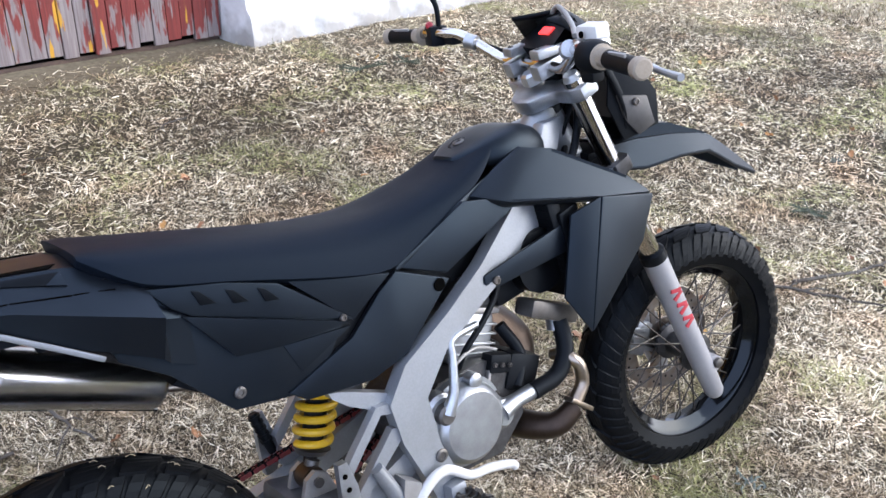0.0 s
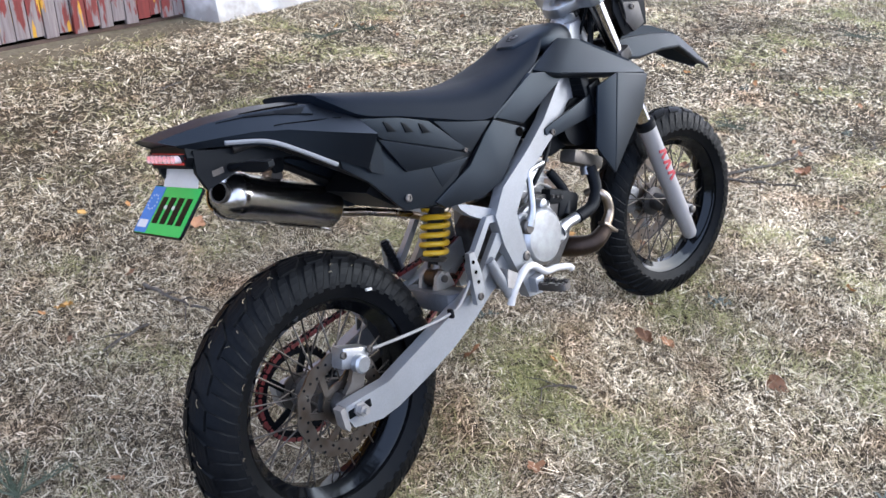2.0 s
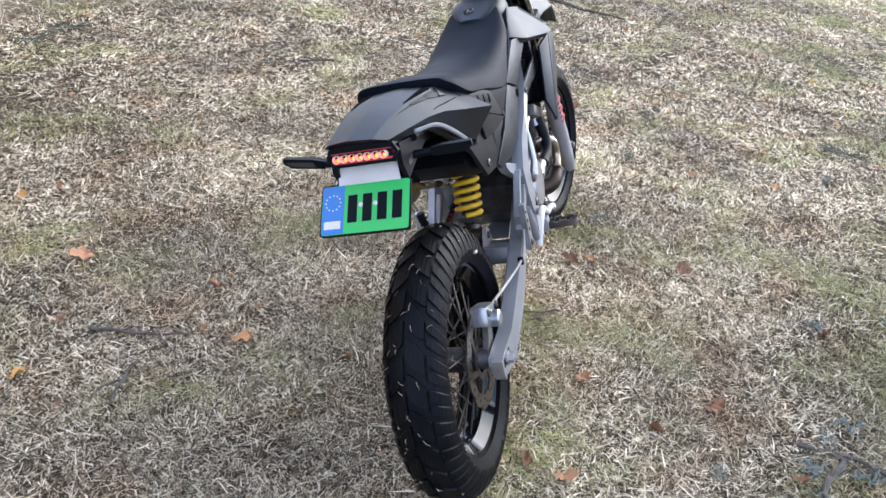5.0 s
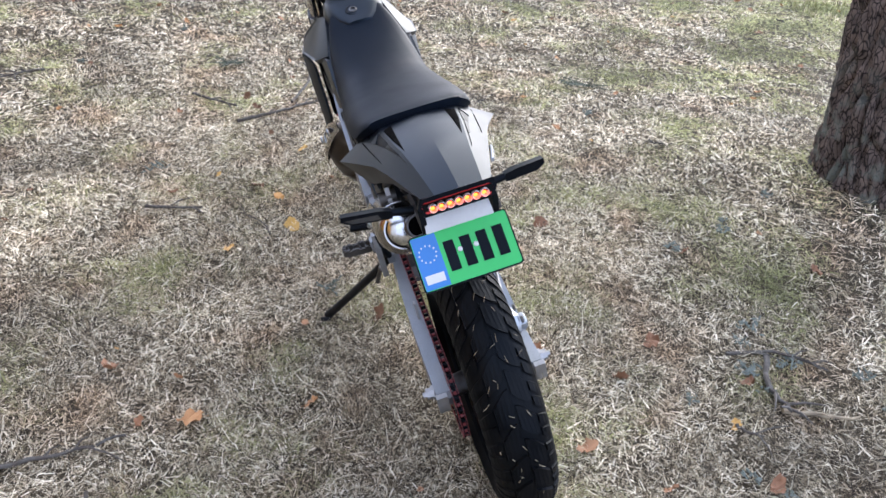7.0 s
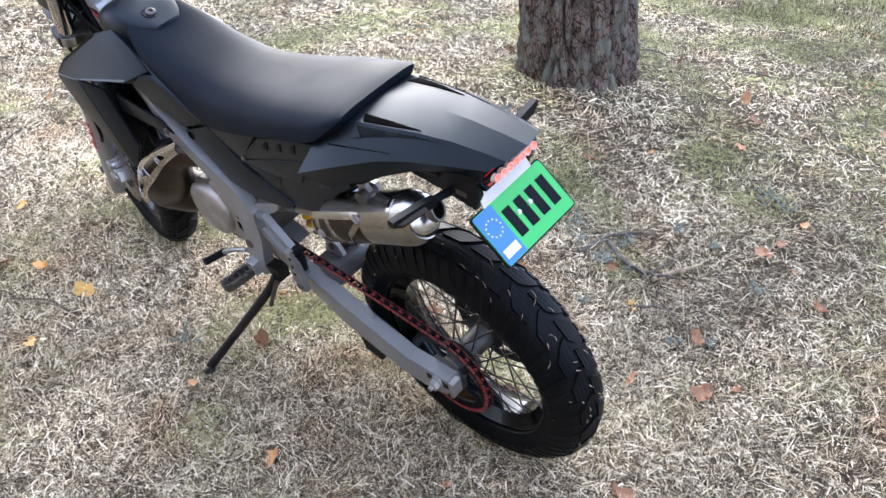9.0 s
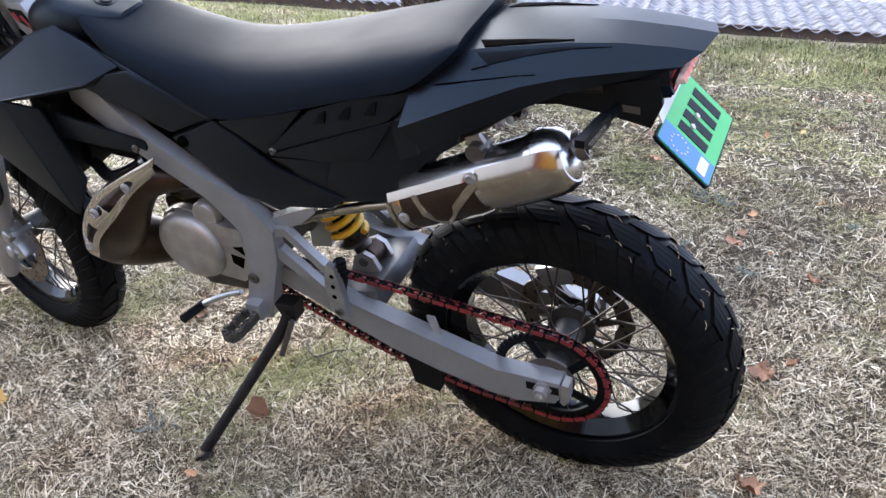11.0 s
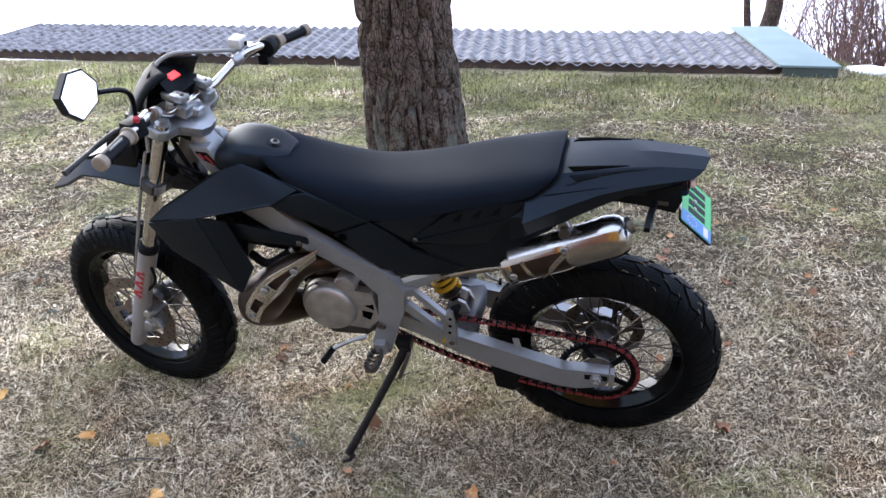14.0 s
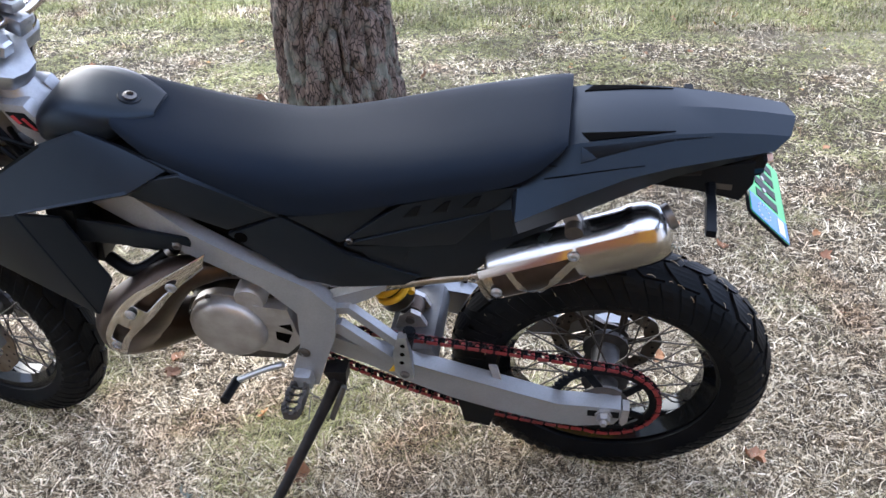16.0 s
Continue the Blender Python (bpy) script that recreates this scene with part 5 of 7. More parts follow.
def peg_loop(s):
    """A cast ring with an open middle, a long rounded rectangle from above."""
    bm = bmesh.new()
    pts = [(0.019 * math.copysign(abs(math.sin(a)) ** 0.5, math.sin(a)), 0.043 - 0.043 * math.copysign(abs(math.cos(a)) ** 0.6, math.cos(a)), 0) for a in np.linspace(0, math.tau, 25)]
    for k in range(24):
        p, q = Vector(pts[k]), Vector(pts[k + 1])
        inn = [Vector((v.x * 0.55, 0.043 + (v.y - 0.043) * 0.8, 0)) for v in (p, q)]
        for z0, z1 in ((-0.011, 0.004 + 0.004 * (k % 2)),):
            v = [bm.verts.new(Vector((a.x, s * a.y, z))) for z in (z0, z1) for a in (p, q, inn[1], inn[0])]
            for f in ((0, 1, 2, 3), (4, 5, 6, 7), (0, 1, 5, 4), (2, 3, 7, 6), (1, 2, 6, 5), (3, 0, 4, 7)):
                bm.faces.new([v[i] for i in f])
    return bm
for s in (1, -1):
    x0 = 0.572
    peg = part("foot_peg", peg_loop(s), M_STEEL, bike, "serrated steel foot peg", smooth=0, m=at(x0, s * 0.138, 0.346, s * 4, 0, 0))
    for k in range(4):
        part("peg_tooth", prism([(-0.016, 0.0), (-0.012, 0.009), (-0.004, 0.003), (0.004, 0.003), (0.012, 0.009), (0.016, 0.0)], s * (0.02 + 0.016 * k), s * (0.023 + 0.016 * k), 0.0004), M_CASE, peg)
    part("peg_mount", box((0.035, 0.04, 0.04), at(x0 - 0.005, s * 0.128, 0.348), 0.008), M_SILVER, bike)
part("gear_lever", tube([(0.61, 0.118, 0.365), (0.65, 0.125, 0.352), (0.715, 0.135, 0.318)], 0.006, 10, 5), M_ALU2, bike)
part("gear_rubber", tube([(0.712, 0.13, 0.318), (0.717, 0.187, 0.326)], 0.0095, 14), M_PLASTIC, bike)
part("brake_pedal", tube([(0.47, -0.13, 0.33), (0.485, -0.135, 0.362), (0.52, -0.14, 0.395), (0.555, -0.14, 0.398), (0.6, -0.14, 0.366), (0.64, -0.14, 0.36), (0.69, -0.14, 0.345), (0.7, -0.14, 0.335)], [0.009, 0.01, 0.0095, 0.009, 0.0085, 0.0085, 0.008, 0.008], 12, 4), M_WHITE, bike, "white brake pedal")
part("rear_master_cylinder", tube([(0.43, -0.125, 0.455), (0.455, -0.125, 0.4), (0.475, -0.128, 0.35)], [0.011, 0.013, 0.009], 14), M_SILVER, bike)
part("reservoir_mount", prism([(0.47, 0.42), (0.5, 0.4), (0.49, 0.36), (0.46, 0.38)], -0.14, -0.11, 0.004), M_ALU, bike)
part("brake_line", tube([(0.37, -0.125, 0.445), (0.33, -0.125, 0.405), (0.29, -0.122, 0.385), (0.2, -0.105, 0.38), (0.1, -0.09, 0.385), (0.05, -0.085, 0.39)], 0.0035, 8, 6), M_BRAID, bike)
part("line_clip", box((0.008, 0.014, 0.02), at(0.289, -0.12, 0.383), 0.002), M_PLASTIC, bike)
rc = part("rear_caliper", box((0.07, 0.04, 0.045), at(0.035, -0.078, 0.39, 0, 20, 0), 0.009), M_ALU2, bike, "silver rear brake caliper")
part("caliper_piston", lathe([(0.019, -0.095), (0.019, -0.112), (0.015, -0.116), (0.0008, -0.116)], 22), M_ALU2, rc, m=at(0.038, 0, 0.378))
for dx, dz in ((-0.03, 0.02), (0.035, 0.005)):
    bolt((0.035 + dx, -0.1, 0.39 + dz), rc, 0.008, s=-1)
part("caliper_arm", prism([(0.05, 0.4), (0.07, 0.37), (0.045, 0.31), (0.0, 0.285), (-0.015, 0.31), (0.02, 0.34)], -0.084, -0.072, 0.004), M_STEEL, bike)
folded = part("pillion_peg", tube([(0.347, 0.126, 0.51), (0.351, 0.124, 0.492), (0.361, 0.119, 0.45), (0.366, 0.116, 0.43)], [0.008, 0.0095, 0.0095, 0.008], 12, 3), M_PLASTIC, bike, "folded black rubber pillion peg")
for k in range(5):
    part("peg_rib", tube([(0.348 + 0.0028 * k, 0.1255 - 0.0014 * k, 0.505 - 0.012 * k), (0.349 + 0.0028 * k, 0.125 - 0.0014 * k, 0.501 - 0.012 * k)], 0.0115, 12), M_PLASTIC, folded)

# chain and sprockets
CY = 0.084
def sprocket(name, r, teeth, m, material, hole):
    bm = bmesh.new()
    out = []
    for k in range(teeth * 4):
        a = k * math.tau / (teeth * 4)
        rr = r + (0.004 if k % 4 in (0, 1) else -0.003)
        out.append((rr * math.cos(a), rr * math.sin(a)))
    n = len(out)
    inn = [(hole * math.cos(k * math.tau / n), hole * math.sin(k * math.tau / n)) for k in range(n)]
    vs = [[bm.verts.new((x, y, z)) for x, z in ringp] for ringp, y in ((out, -0.003), (out, 0.003), (inn, 0.003), (inn, -0.003))]
    for a, b in ((0, 1), (1, 2), (2, 3), (3, 0)):
        for k in range(n):
            bm.faces.new((vs[a][k], vs[a][(k + 1) % n], vs[b][(k + 1) % n], vs[b][k]))
    return part(name, bm, material, bike, m=m, smooth=20)
RS, FS = 0.102, 0.03
C0, C1 = Vector((0, 0, 0.292)), Vector((0.575, 0, 0.425))
spr = sprocket("rear_sprocket", RS - 0.004, 47, at(0, CY, 0.292), M_DARK, 0.084)
for k in range(5):
    part("sprocket_arm", box((0.085, 0.005, 0.016), at(0, 0, 0, 0, 72 * k, 0) @ at(0.05, 0, 0, 0, 12, 0), 0.001), M_DARK, spr)
part("sprocket_hub", lathe([(0.035, -0.004), (0.045, -0.002), (0.045, 0.003), (0.03, 0.006), (0.028, -0.004)], 32, closed=True), M_STEEL, spr)
sprocket("front_sprocket", FS, 12, at(0.575, CY, 0.425), M_STEEL, 0.008)
# the chain's line: round the rear sprocket, along the two runs, round the front one
line = []
base = math.atan2(C1.z - C0.z, C1.x - C0.x)
off = math.asin((RS - FS) / (C1 - C0).length)
for k in range(41):
    a = base + math.pi / 2 - off + (math.pi + 2 * off) * k / 40
    line.append(C0 + RS * Vector((math.cos(a), 0, math.sin(a))))
lo_a, lo_b = line[-1], C1 + FS * Vector((math.cos(base - math.pi / 2 + off), 0, math.sin(base - math.pi / 2 + off)))
for k in range(1, 30):
    u = k / 30
    line.append(lo_a.lerp(lo_b, u) - Vector((0, 0, 0.042 * 4 * u * (1 - u))))
for k in range(13):
    a = base - math.pi / 2 + off + (math.pi - 2 * off) * k / 12
    line.append(C1 + FS * Vector((math.cos(a), 0, math.sin(a))))
up_a, up_b = line[-1], line[0]
for k in range(1, 31):
    u = k / 30
    line.append(up_a.lerp(up_b, u) + Vector((0, 0, 0.004 * 4 * u * (1 - u))))
chain = part("chain", tube([line[0] + Vector((0, CY - 0.003, 0)), line[0] + Vector((0, CY + 0.003, 0))], 0.003, 8), M_STEEL, bike, "black drive chain with red links")
def link_mesh(width, h, material, nm):
    bm = bmesh.new()
    for s in (1, -1):
        ol = [(-0.0108, -h * 0.55), (-0.0085, -h), (-0.0025, -h * 0.8), (0.0025, -h * 0.8), (0.0085, -h), (0.0108, -h * 0.55), (0.0108, h * 0.55), (0.0085, h), (0.0025, h * 0.8), (-0.0025, h * 0.8), (-0.0085, h), (-0.0108, h * 0.55)]
        add_prism(bm, ol, s * width, s * (width + 0.0018))
    add_tube(bm, [(0.0063, -width, 0), (0.0063, width, 0)], 0.004, 8)
    ob = part(nm, bm, material, chain, smooth=0)
    return ob
seg = [0]
for a, b in zip(line, line[1:]):
    seg.append(seg[-1] + (b - a).length)
count = int(seg[-1] / 0.0127 / 2) * 2
samples = [(links := k * seg[-1] / count) for k in range(count)]
XS, ZS = [p.x for p in line], [p.z for p in line]
inner = link_mesh(0.0035, 0.0056, M_DARK, "link")
outer = link_mesh(0.0056, 0.0047, M_RED, "link")
for k, d in enumerate(samples):
    p = Vector((np.interp(d, seg, XS), CY, np.interp(d, seg, ZS)))
    q = Vector((np.interp((d + 0.01) % seg[-1], seg, XS), CY, np.interp((d + 0.01) % seg[-1], seg, ZS)))
    src = inner if k % 2 else outer
    ob = src if k < 2 else new("link", src.data)
    ob.parent = chain
    ob.matrix_basis = Matrix.Translation(p) @ pose(0, 0, 0, 0, -math.degrees(math.atan2(q.z - p.z, q.x - p.x)), 0)
part("chain_guide", prism([(0.2, 0.27), (0.28, 0.28), (0.27, 0.2), (0.22, 0.19)], CY - 0.014, CY + 0.014, 0.004), M_PLASTIC, bike)
part("chain_guard", prism([(0.2, 0.39), (0.215, 0.39), (0.205, 0.34), (0.19, 0.34)], 0.095, 0.1, 0.001), M_ALU, bike)

# rear lamp, plate and indicators
under = part("under_tail", prism([(-0.19, 0.866), (0.0, 0.845), (0.1, 0.82), (0.1, 0.8), (0.0, 0.81), (-0.12, 0.825), (-0.185, 0.84)], -0.06, 0.06, 0.006), M_PLASTIC, bike)
for s in (1, -1):
    part("lamp_bracket", prism([(-0.172, 0.868), (-0.07, 0.848), (-0.028, 0.83), (-0.036, 0.82), (-0.1, 0.812), (-0.162, 0.797), (-0.176, 0.83)], s * 0.058, s * 0.068, 0.004), M_PLASTIC, bike)
    part("bracket_slot", prism([(-0.148, 0.826), (-0.125, 0.828), (-0.125, 0.818), (-0.148, 0.816)], s * 0.0675, s * 0.0688, 0.0004), M_STEEL, bike)
lamp = part("tail_lamp", prism([(-0.068, -0.006), (-0.058, 0.014), (0.058, 0.014), (0.068, -0.006), (0.06, -0.022), (-0.06, -0.022)], -0.012, 0.03, 0.004, "x"), M_DARK, bike, "lit red tail lamp", m=at(-0.172, 0, 0.863, 0, 12, 0))
part("lens", prism([(-0.061, -0.007), (-0.056, 0.001), (0.056, 0.001), (0.061, -0.007), (0.055, -0.0185), (-0.055, -0.0185)], -0.0125, -0.01, 0.001, "x"), M_LENS, lamp)
for k in range(7):
    cup = part("led_cup", lathe([(0.0071, -0.026), (0.0071, -0.012), (0.0055, -0.012), (0.0064, -0.026)], 16, "x", closed=True), M_LED2, lamp, m=at(0, -0.044 + 0.0147 * k, -0.0085))
    part("led", lathe([(0.0005, -0.0158), (0.0035, -0.015), (0.0053, -0.0135), (0.0005, -0.0132)], 14, "x"), M_LED, cup)
part("plate_bracket", prism([(-0.055, 0.0), (0.055, 0.0), (0.06, -0.055), (-0.06, -0.055)], 0, 0.002, 0.0006, "x"), M_WHITE, bike, "white plate bracket", m=at(-0.157, 0.004, 0.85, 0, 22, 0))
PM = at(-0.207, 0.0105, 0.7685, 0, 45, 0)
def rounded(w, h, r, n=5):
    out = []
    for cx, cy, a0 in ((w - r, h - r, 0), (-w + r, h - r, 90), (-w + r, -h + r, 180), (w - r, -h + r, 270)):
        for k in range(n + 1):
            a = radians(a0 + 90 * k / n)
            out.append((cx + r * math.cos(a), cy + r * math.sin(a)))
    return out
plate = part("registration_plate", prism(rounded(0.0865, 0.049, 0.007), -0.002, 0.003, 0.001, "x"), M_DARK, bike, "green registration plate with blue band", m=PM)
part("plate_face", prism(rounded(0.084, 0.0465, 0.005), -0.0028, -0.0018, 0.0003, "x"), M_PLATE_G, plate)
part("plate_band", prism([(0.0405, -0.0455), (0.083, -0.0455), (0.083, 0.0455), (0.0405, 0.0455)], -0.0034, -0.0026, 0.0002, "x"), M_PLATE_B, plate)
for k in range(4):
    c = 0.024 - 0.0285 * k
    part("plate_bar", prism([(c - 0.009, -0.026), (c + 0.009, -0.026), (c + 0.009, 0.026), (c - 0.009, 0.026)], -0.0036, -0.0026, 0.0002, "x"), M_DARK, plate)
part("plate_bar", prism([(0.046, -0.036), (0.078, -0.036), (0.078, -0.021), (0.046, -0.021)], -0.0042, -0.0032, 0.0002, "x"), M_WHITE, plate)
for k in range(12):
    a = k * math.tau / 12
    part("plate_dot", lathe([(0.0005, -0.0042), (0.0016, -0.0042), (0.0016, -0.003), (0.0005, -0.003)], 8, "x"), M_WHITE, plate, m=at(0, 0.062 + 0.0145 * math.cos(a), 0.014 + 0.0145 * math.sin(a)))
for y in (0.008, -0.02):
    part("plate_screw", lathe([(0.0005, -0.006), (0.004, -0.005), (0.0045, -0.003), (0.0005, -0.003)], 12, "x"), M_WHITE, plate, m=at(0, y, 0.006))
def indicator(root, tip):
    r, t = Vector(root), Vector(tip)
    d = (t - r).normalized()
    q = Matrix.Translation(r) @ d.to_track_quat("X", "Z").to_matrix().to_4x4()
    L = (t - r).length
    body = part("indicator", tube([(0, 0, 0), (L * 0.35, 0, 0)], [0.008, 0.0065], 12), M_DARK, bike, "slim black indicator", m=q)
    bm = prism([(L * 0.3, -0.008), (L * 0.85, -0.012), (L, -0.004), (L, 0.006), (L * 0.5, 0.009), (L * 0.3, 0.007)], -0.0065, 0.0065, 0.0025)
    part("indicator_head", bm, M_DARK, body)
    part("indicator_lens", prism([(L * 0.45, -0.006), (L * 0.85, -0.008), (L * 0.95, -0.001), (L * 0.5, 0.004)], 0.0058, 0.0078, 0.001), M_SMOKE, body)
indicator((-0.118, 0.068, 0.822), (-0.108, 0.192, 0.842))
indicator((-0.11, -0.068, 0.822), (-0.096, -0.175, 0.826))

# fork, clamps and front end; straight ahead, then turned with the steering
def ford(z):
    """The fork's line at a height."""
    return 1.334 - (z - 0.292) * math.tan(radians(RAKE))
for s in (1, -1):
    y = s * 0.09
    leg = part("fork_leg", tube([(ford(0.2), y, 0.2), (ford(0.21), y, 0.21), (ford(0.3), y, 0.3), (ford(0.57), y, 0.57), (ford(0.585), y, 0.585)], [0.017, 0.022, 0.025, 0.0265, 0.027], 28), M_FORK, bike, "pale grey fork leg with red marks", m=TURN)
    part("fork_seal", tube([(ford(0.582), y, 0.582), (ford(0.6), y, 0.6), (ford(0.605), y, 0.605)], [0.0285, 0.028, 0.022], 28), M_PLASTIC, leg)
    part("axle_lug", prism([(1.325, 0.315), (1.352, 0.312), (1.374, 0.302), (1.379, 0.288), (1.37, 0.274), (1.345, 0.262), (1.335, 0.25)], s * 0.074, s * 0.108, 0.005, seg=3), M_FORK, leg)
    part("axle_nut", lathe([(0.012, 0), (0.012, s * 0.008), (0.0085, s * 0.01), (0.0006, s * 0.01)], 12), M_STEEL, leg, m=at(1.362, s * 0.108, 0.292))
    for k in range(3):
        z = 0.5 - 0.036 * k
        rot = Matrix.Translation((ford(z), y, z)) @ pose(0, 0, 0, 0, -RAKE, 0)
        part("leg_mark", bevelled(add_box(bmesh.new(), (0.027, 0.003, 0.009), rot @ at(0, s * 0.0255, 0.008, 0, 25, 0)), 0.0005), M_DECAL, leg)
        part("leg_mark", bevelled(add_box(bmesh.new(), (0.027, 0.003, 0.009), rot @ at(0, s * 0.0255, -0.006, 0, -20, 0)), 0.0005), M_DECAL, leg)
    part("fork_tube", tube([(ford(0.6), y, 0.6), (ford(0.985), y, 0.985)], 0.02, 24), M_CHROME, bike, "chromed fork tube", m=TURN)
    part("fork_cap", tube([(ford(0.985), y, 0.985), (ford(0.995), y, 0.995)], [0.018, 0.014], 20), M_ALU2, bike, m=TURN)
part("front_axle", tube([(1.362, -0.11, 0.292), (1.362, 0.11, 0.292)], 0.009, 14), M_STEEL, bike, m=TURN)
def clamp(z, t):
    bm = bmesh.new()
    rot = pose(0, 0, 0, 0, -RAKE, 0)
    outl = [(0.032, 0.11), (0.024, 0.118), (-0.01, 0.118), (-0.024, 0.1), (-0.028, 0.06), (-0.072, 0.028), (-0.078, 0), (-0.072, -0.028), (-0.028, -0.06), (-0.024, -0.1), (-0.01, -0.118), (0.024, -0.118), (0.032, -0.11), (0.028, -0.07), (0.005, -0.03), (0.005, 0.03), (0.028, 0.07)]
    add_prism(bm, outl, -t, t, "z")
    bmesh.ops.transform(bm, matrix=Matrix.Translation((ford(z), 0, z)) @ rot, verts=bm.verts)
    bmesh.ops.recalc_face_normals(bm, faces=bm.faces)
    return bevelled(bm, 0.005, 2)
up_clamp = part("upper_clamp", clamp(0.962, 0.014), M_ALU2, bike, "cast aluminium triple clamp", m=TURN)
part("lower_clamp", clamp(0.8, 0.016), M_CASE, bike, m=TURN)
for s in (1, -1):
    part("clamp_band", tube([(ford(0.812), s * 0.09, 0.812), (ford(0.79), s * 0.09, 0.79)], 0.0268, 24), M_ALU2, bike, m=TURN)
AX = lambda z: 1.0 - (z - 0.957) * math.tan(radians(RAKE)) - 0.004
part("stem_nut", tube([(AX(0.975), 0, 0.975), (AX(0.992), 0, 0.992), (AX(0.996), 0, 0.996)], [0.021, 0.02, 0.014], 6), M_ALU2, up_clamp)
part("stem_seal", tube([(AX(0.915), 0, 0.915), (AX(0.935), 0, 0.935)], 0.034, 24), M_PLASTIC, bike, m=TURN)
part("steering_stem", tube([(AX(0.8), 0, 0.8), (AX(0.92), 0, 0.92)], 0.027, 20), M_SILVER, bike)
BAR = [(x, y * s, z) for s, half in ((1, 1), (-1, -1)) for x, y, z in [(0.885, 0.405, 1.06), (0.91, 0.29, 1.066), (0.925, 0.225, 1.068), (0.945, 0.185, 1.062), (0.972, 0.13, 1.03), (0.985, 0.09, 1.012), (0.99, 0.045, 1.01)][::half]]
BAR = [(x + 0.037 * max(0.0, -y), y, z - 0.05 * max(0.0, -y)) for x, y, z in BAR]
bar = part("handlebar", tube(BAR, 0.0108, 16, 5), M_CHROME, bike, "chromed handlebar", m=TURN)
for s in (1, -1):
    rs = part("bar_riser", box((0.062, 0.03, 0.03), at(0.99, s * 0.045, 1.006, 0, -18, 0), 0.006), M_ALU2, bar)
    part("riser_cap", box((0.064, 0.03, 0.018), at(0.992, s * 0.045, 1.035, 0, -8, 0), 0.005), M_ALU2, bar)
    for dx in (-0.022, 0.022):
        part("cap_bolt", lathe([(0.0055, 0), (0.0055, 0.003), (0.003, 0.003), (0.0028, 0.0)], 12, "z"), M_STEEL, bar, m=at(0.992 + dx, s * 0.045, 1.043 + dx * 0.14))
    part("clamp_ring", tube([(0.948, s * 0.17, 1.052), (0.958, s * 0.15, 1.046)], 0.015, 16), M_ALU2, bar)
    # grip with pale ends
    g0, g1 = Vector((0.911, s * 0.285, 1.062)), Vector((0.885, s * 0.405, 1.06))
    if s < 0:
        g0, g1 = g0 + Vector((0.011, 0, -0.014)), g1 + Vector((0.015, 0, -0.02))
    grip = part("grip", tube([g0.lerp(g1, 0.18), g0.lerp(g1, 0.86)], [0.0148, 0.0148], 22), M_PLASTIC, bar, "black rubber grip with beige ends")
    part("grip_end", tube([g0.lerp(g1, 0.86), g0.lerp(g1, 0.88), g0.lerp(g1, 0.99), g0.lerp(g1, 1.01)], [0.0155, 0.017, 0.017, 0.0135], 22), M_GRIP, bar)
    part("grip_flange", tube([g0, g0.lerp(g1, 0.03), g0.lerp(g1, 0.05), g0.lerp(g1, 0.2)], [0.0205, 0.0205, 0.0158, 0.0155], 22), M_GRIP, bar)
    part("grip_bar", box((0.004, 0.05, 0.007), Matrix.Translation(g0.lerp(g1, 0.5) + Vector((-0.008, 0, 0.0145))) @ pose(0, 0, -0.0015, 0, -25, s * 12), 0.0008), M_BRAID, grip)
# left switch gear
part("switch_box", box((0.04, 0.045, 0.042), at(0.925, 0.255, 1.062, 0, 0, -10), 0.008), M_PLASTIC, bar, "black switch box with red button")
part("kill_button", lathe([(0.008, 0), (0.008, 0.006), (0.006, 0.009), (0.0008, 0.009)], 16, "z"), M_DECAL, bar, m=at(0.912, 0.255, 1.082, 0, -25, 0))
part("clutch_perch", box((0.035, 0.03, 0.03), at(0.945, 0.215, 1.058), 0.006), M_PLASTIC, bar)
part("clutch_lever", tube([(0.955, 0.22, 1.058), (0.985, 0.27, 1.045), (0.987, 0.34, 1.037), (0.974, 0.42, 1.035)], [0.007, 0.007, 0.0052, 0.0065], 10, 5), M_CASE, bar)
# right throttle, brake master cylinder, lever
part("throttle_housing", lathe([(0.012, -0.024), (0.024, -0.02), (0.027, -0.008), (0.027, 0.008), (0.024, 0.02), (0.012, 0.024)], 24), M_PLASTIC, bar, m=at(0.928, -0.258, 1.047, 0, 0, 12))
part("switch_pod", box((0.03, 0.03, 0.03), at(0.935, -0.245, 1.018, 0, 0, 10), 0.008), M_PLASTIC, bar)
part("brake_master", box((0.04, 0.055, 0.03), at(0.967, -0.205, 1.053), 0.006), M_ALU2, bar)
part("brake_reservoir", box((0.036, 0.046, 0.03), at(0.975, -0.2, 1.076, 0, -8, 10), 0.007), M_WHITE, bar, "pale brake fluid reservoir")
part("reservoir_window", lathe([(0.0005, 0), (0.006, 0), (0.006, 0.001), (0.0005, 0.001)], 16, "x"), M_VOID, bar, m=at(0.9495, -0.2, 1.075))
part("brake_lever", tube([(0.975, -0.22, 1.046), (1.006, -0.27, 1.028), (1.004, -0.33, 1.016), (0.992, -0.385, 1.012)], [0.007, 0.007, 0.0052, 0.0065], 10, 5), M_ALU2, bar)
part("brake_hose", tube([(0.965, -0.165, 1.07), (1.0, -0.11, 1.085), (1.035, -0.03, 1.108), (1.055, 0.02, 1.095), (1.066, 0.05, 1.056), (1.068, 0.08, 1.0), (1.08, 0.095, 0.9)], 0.005, 10, 6), M_BRAID, bike, "grey braided brake hose", m=TURN)
part("clutch_cable", tube([(0.955, 0.215, 1.05), (1.0, 0.14, 1.03), (1.03, 0.06, 0.99), (1.04, 0.03, 0.9)], 0.004, 8, 6), M_PLASTIC, bike, m=TURN)
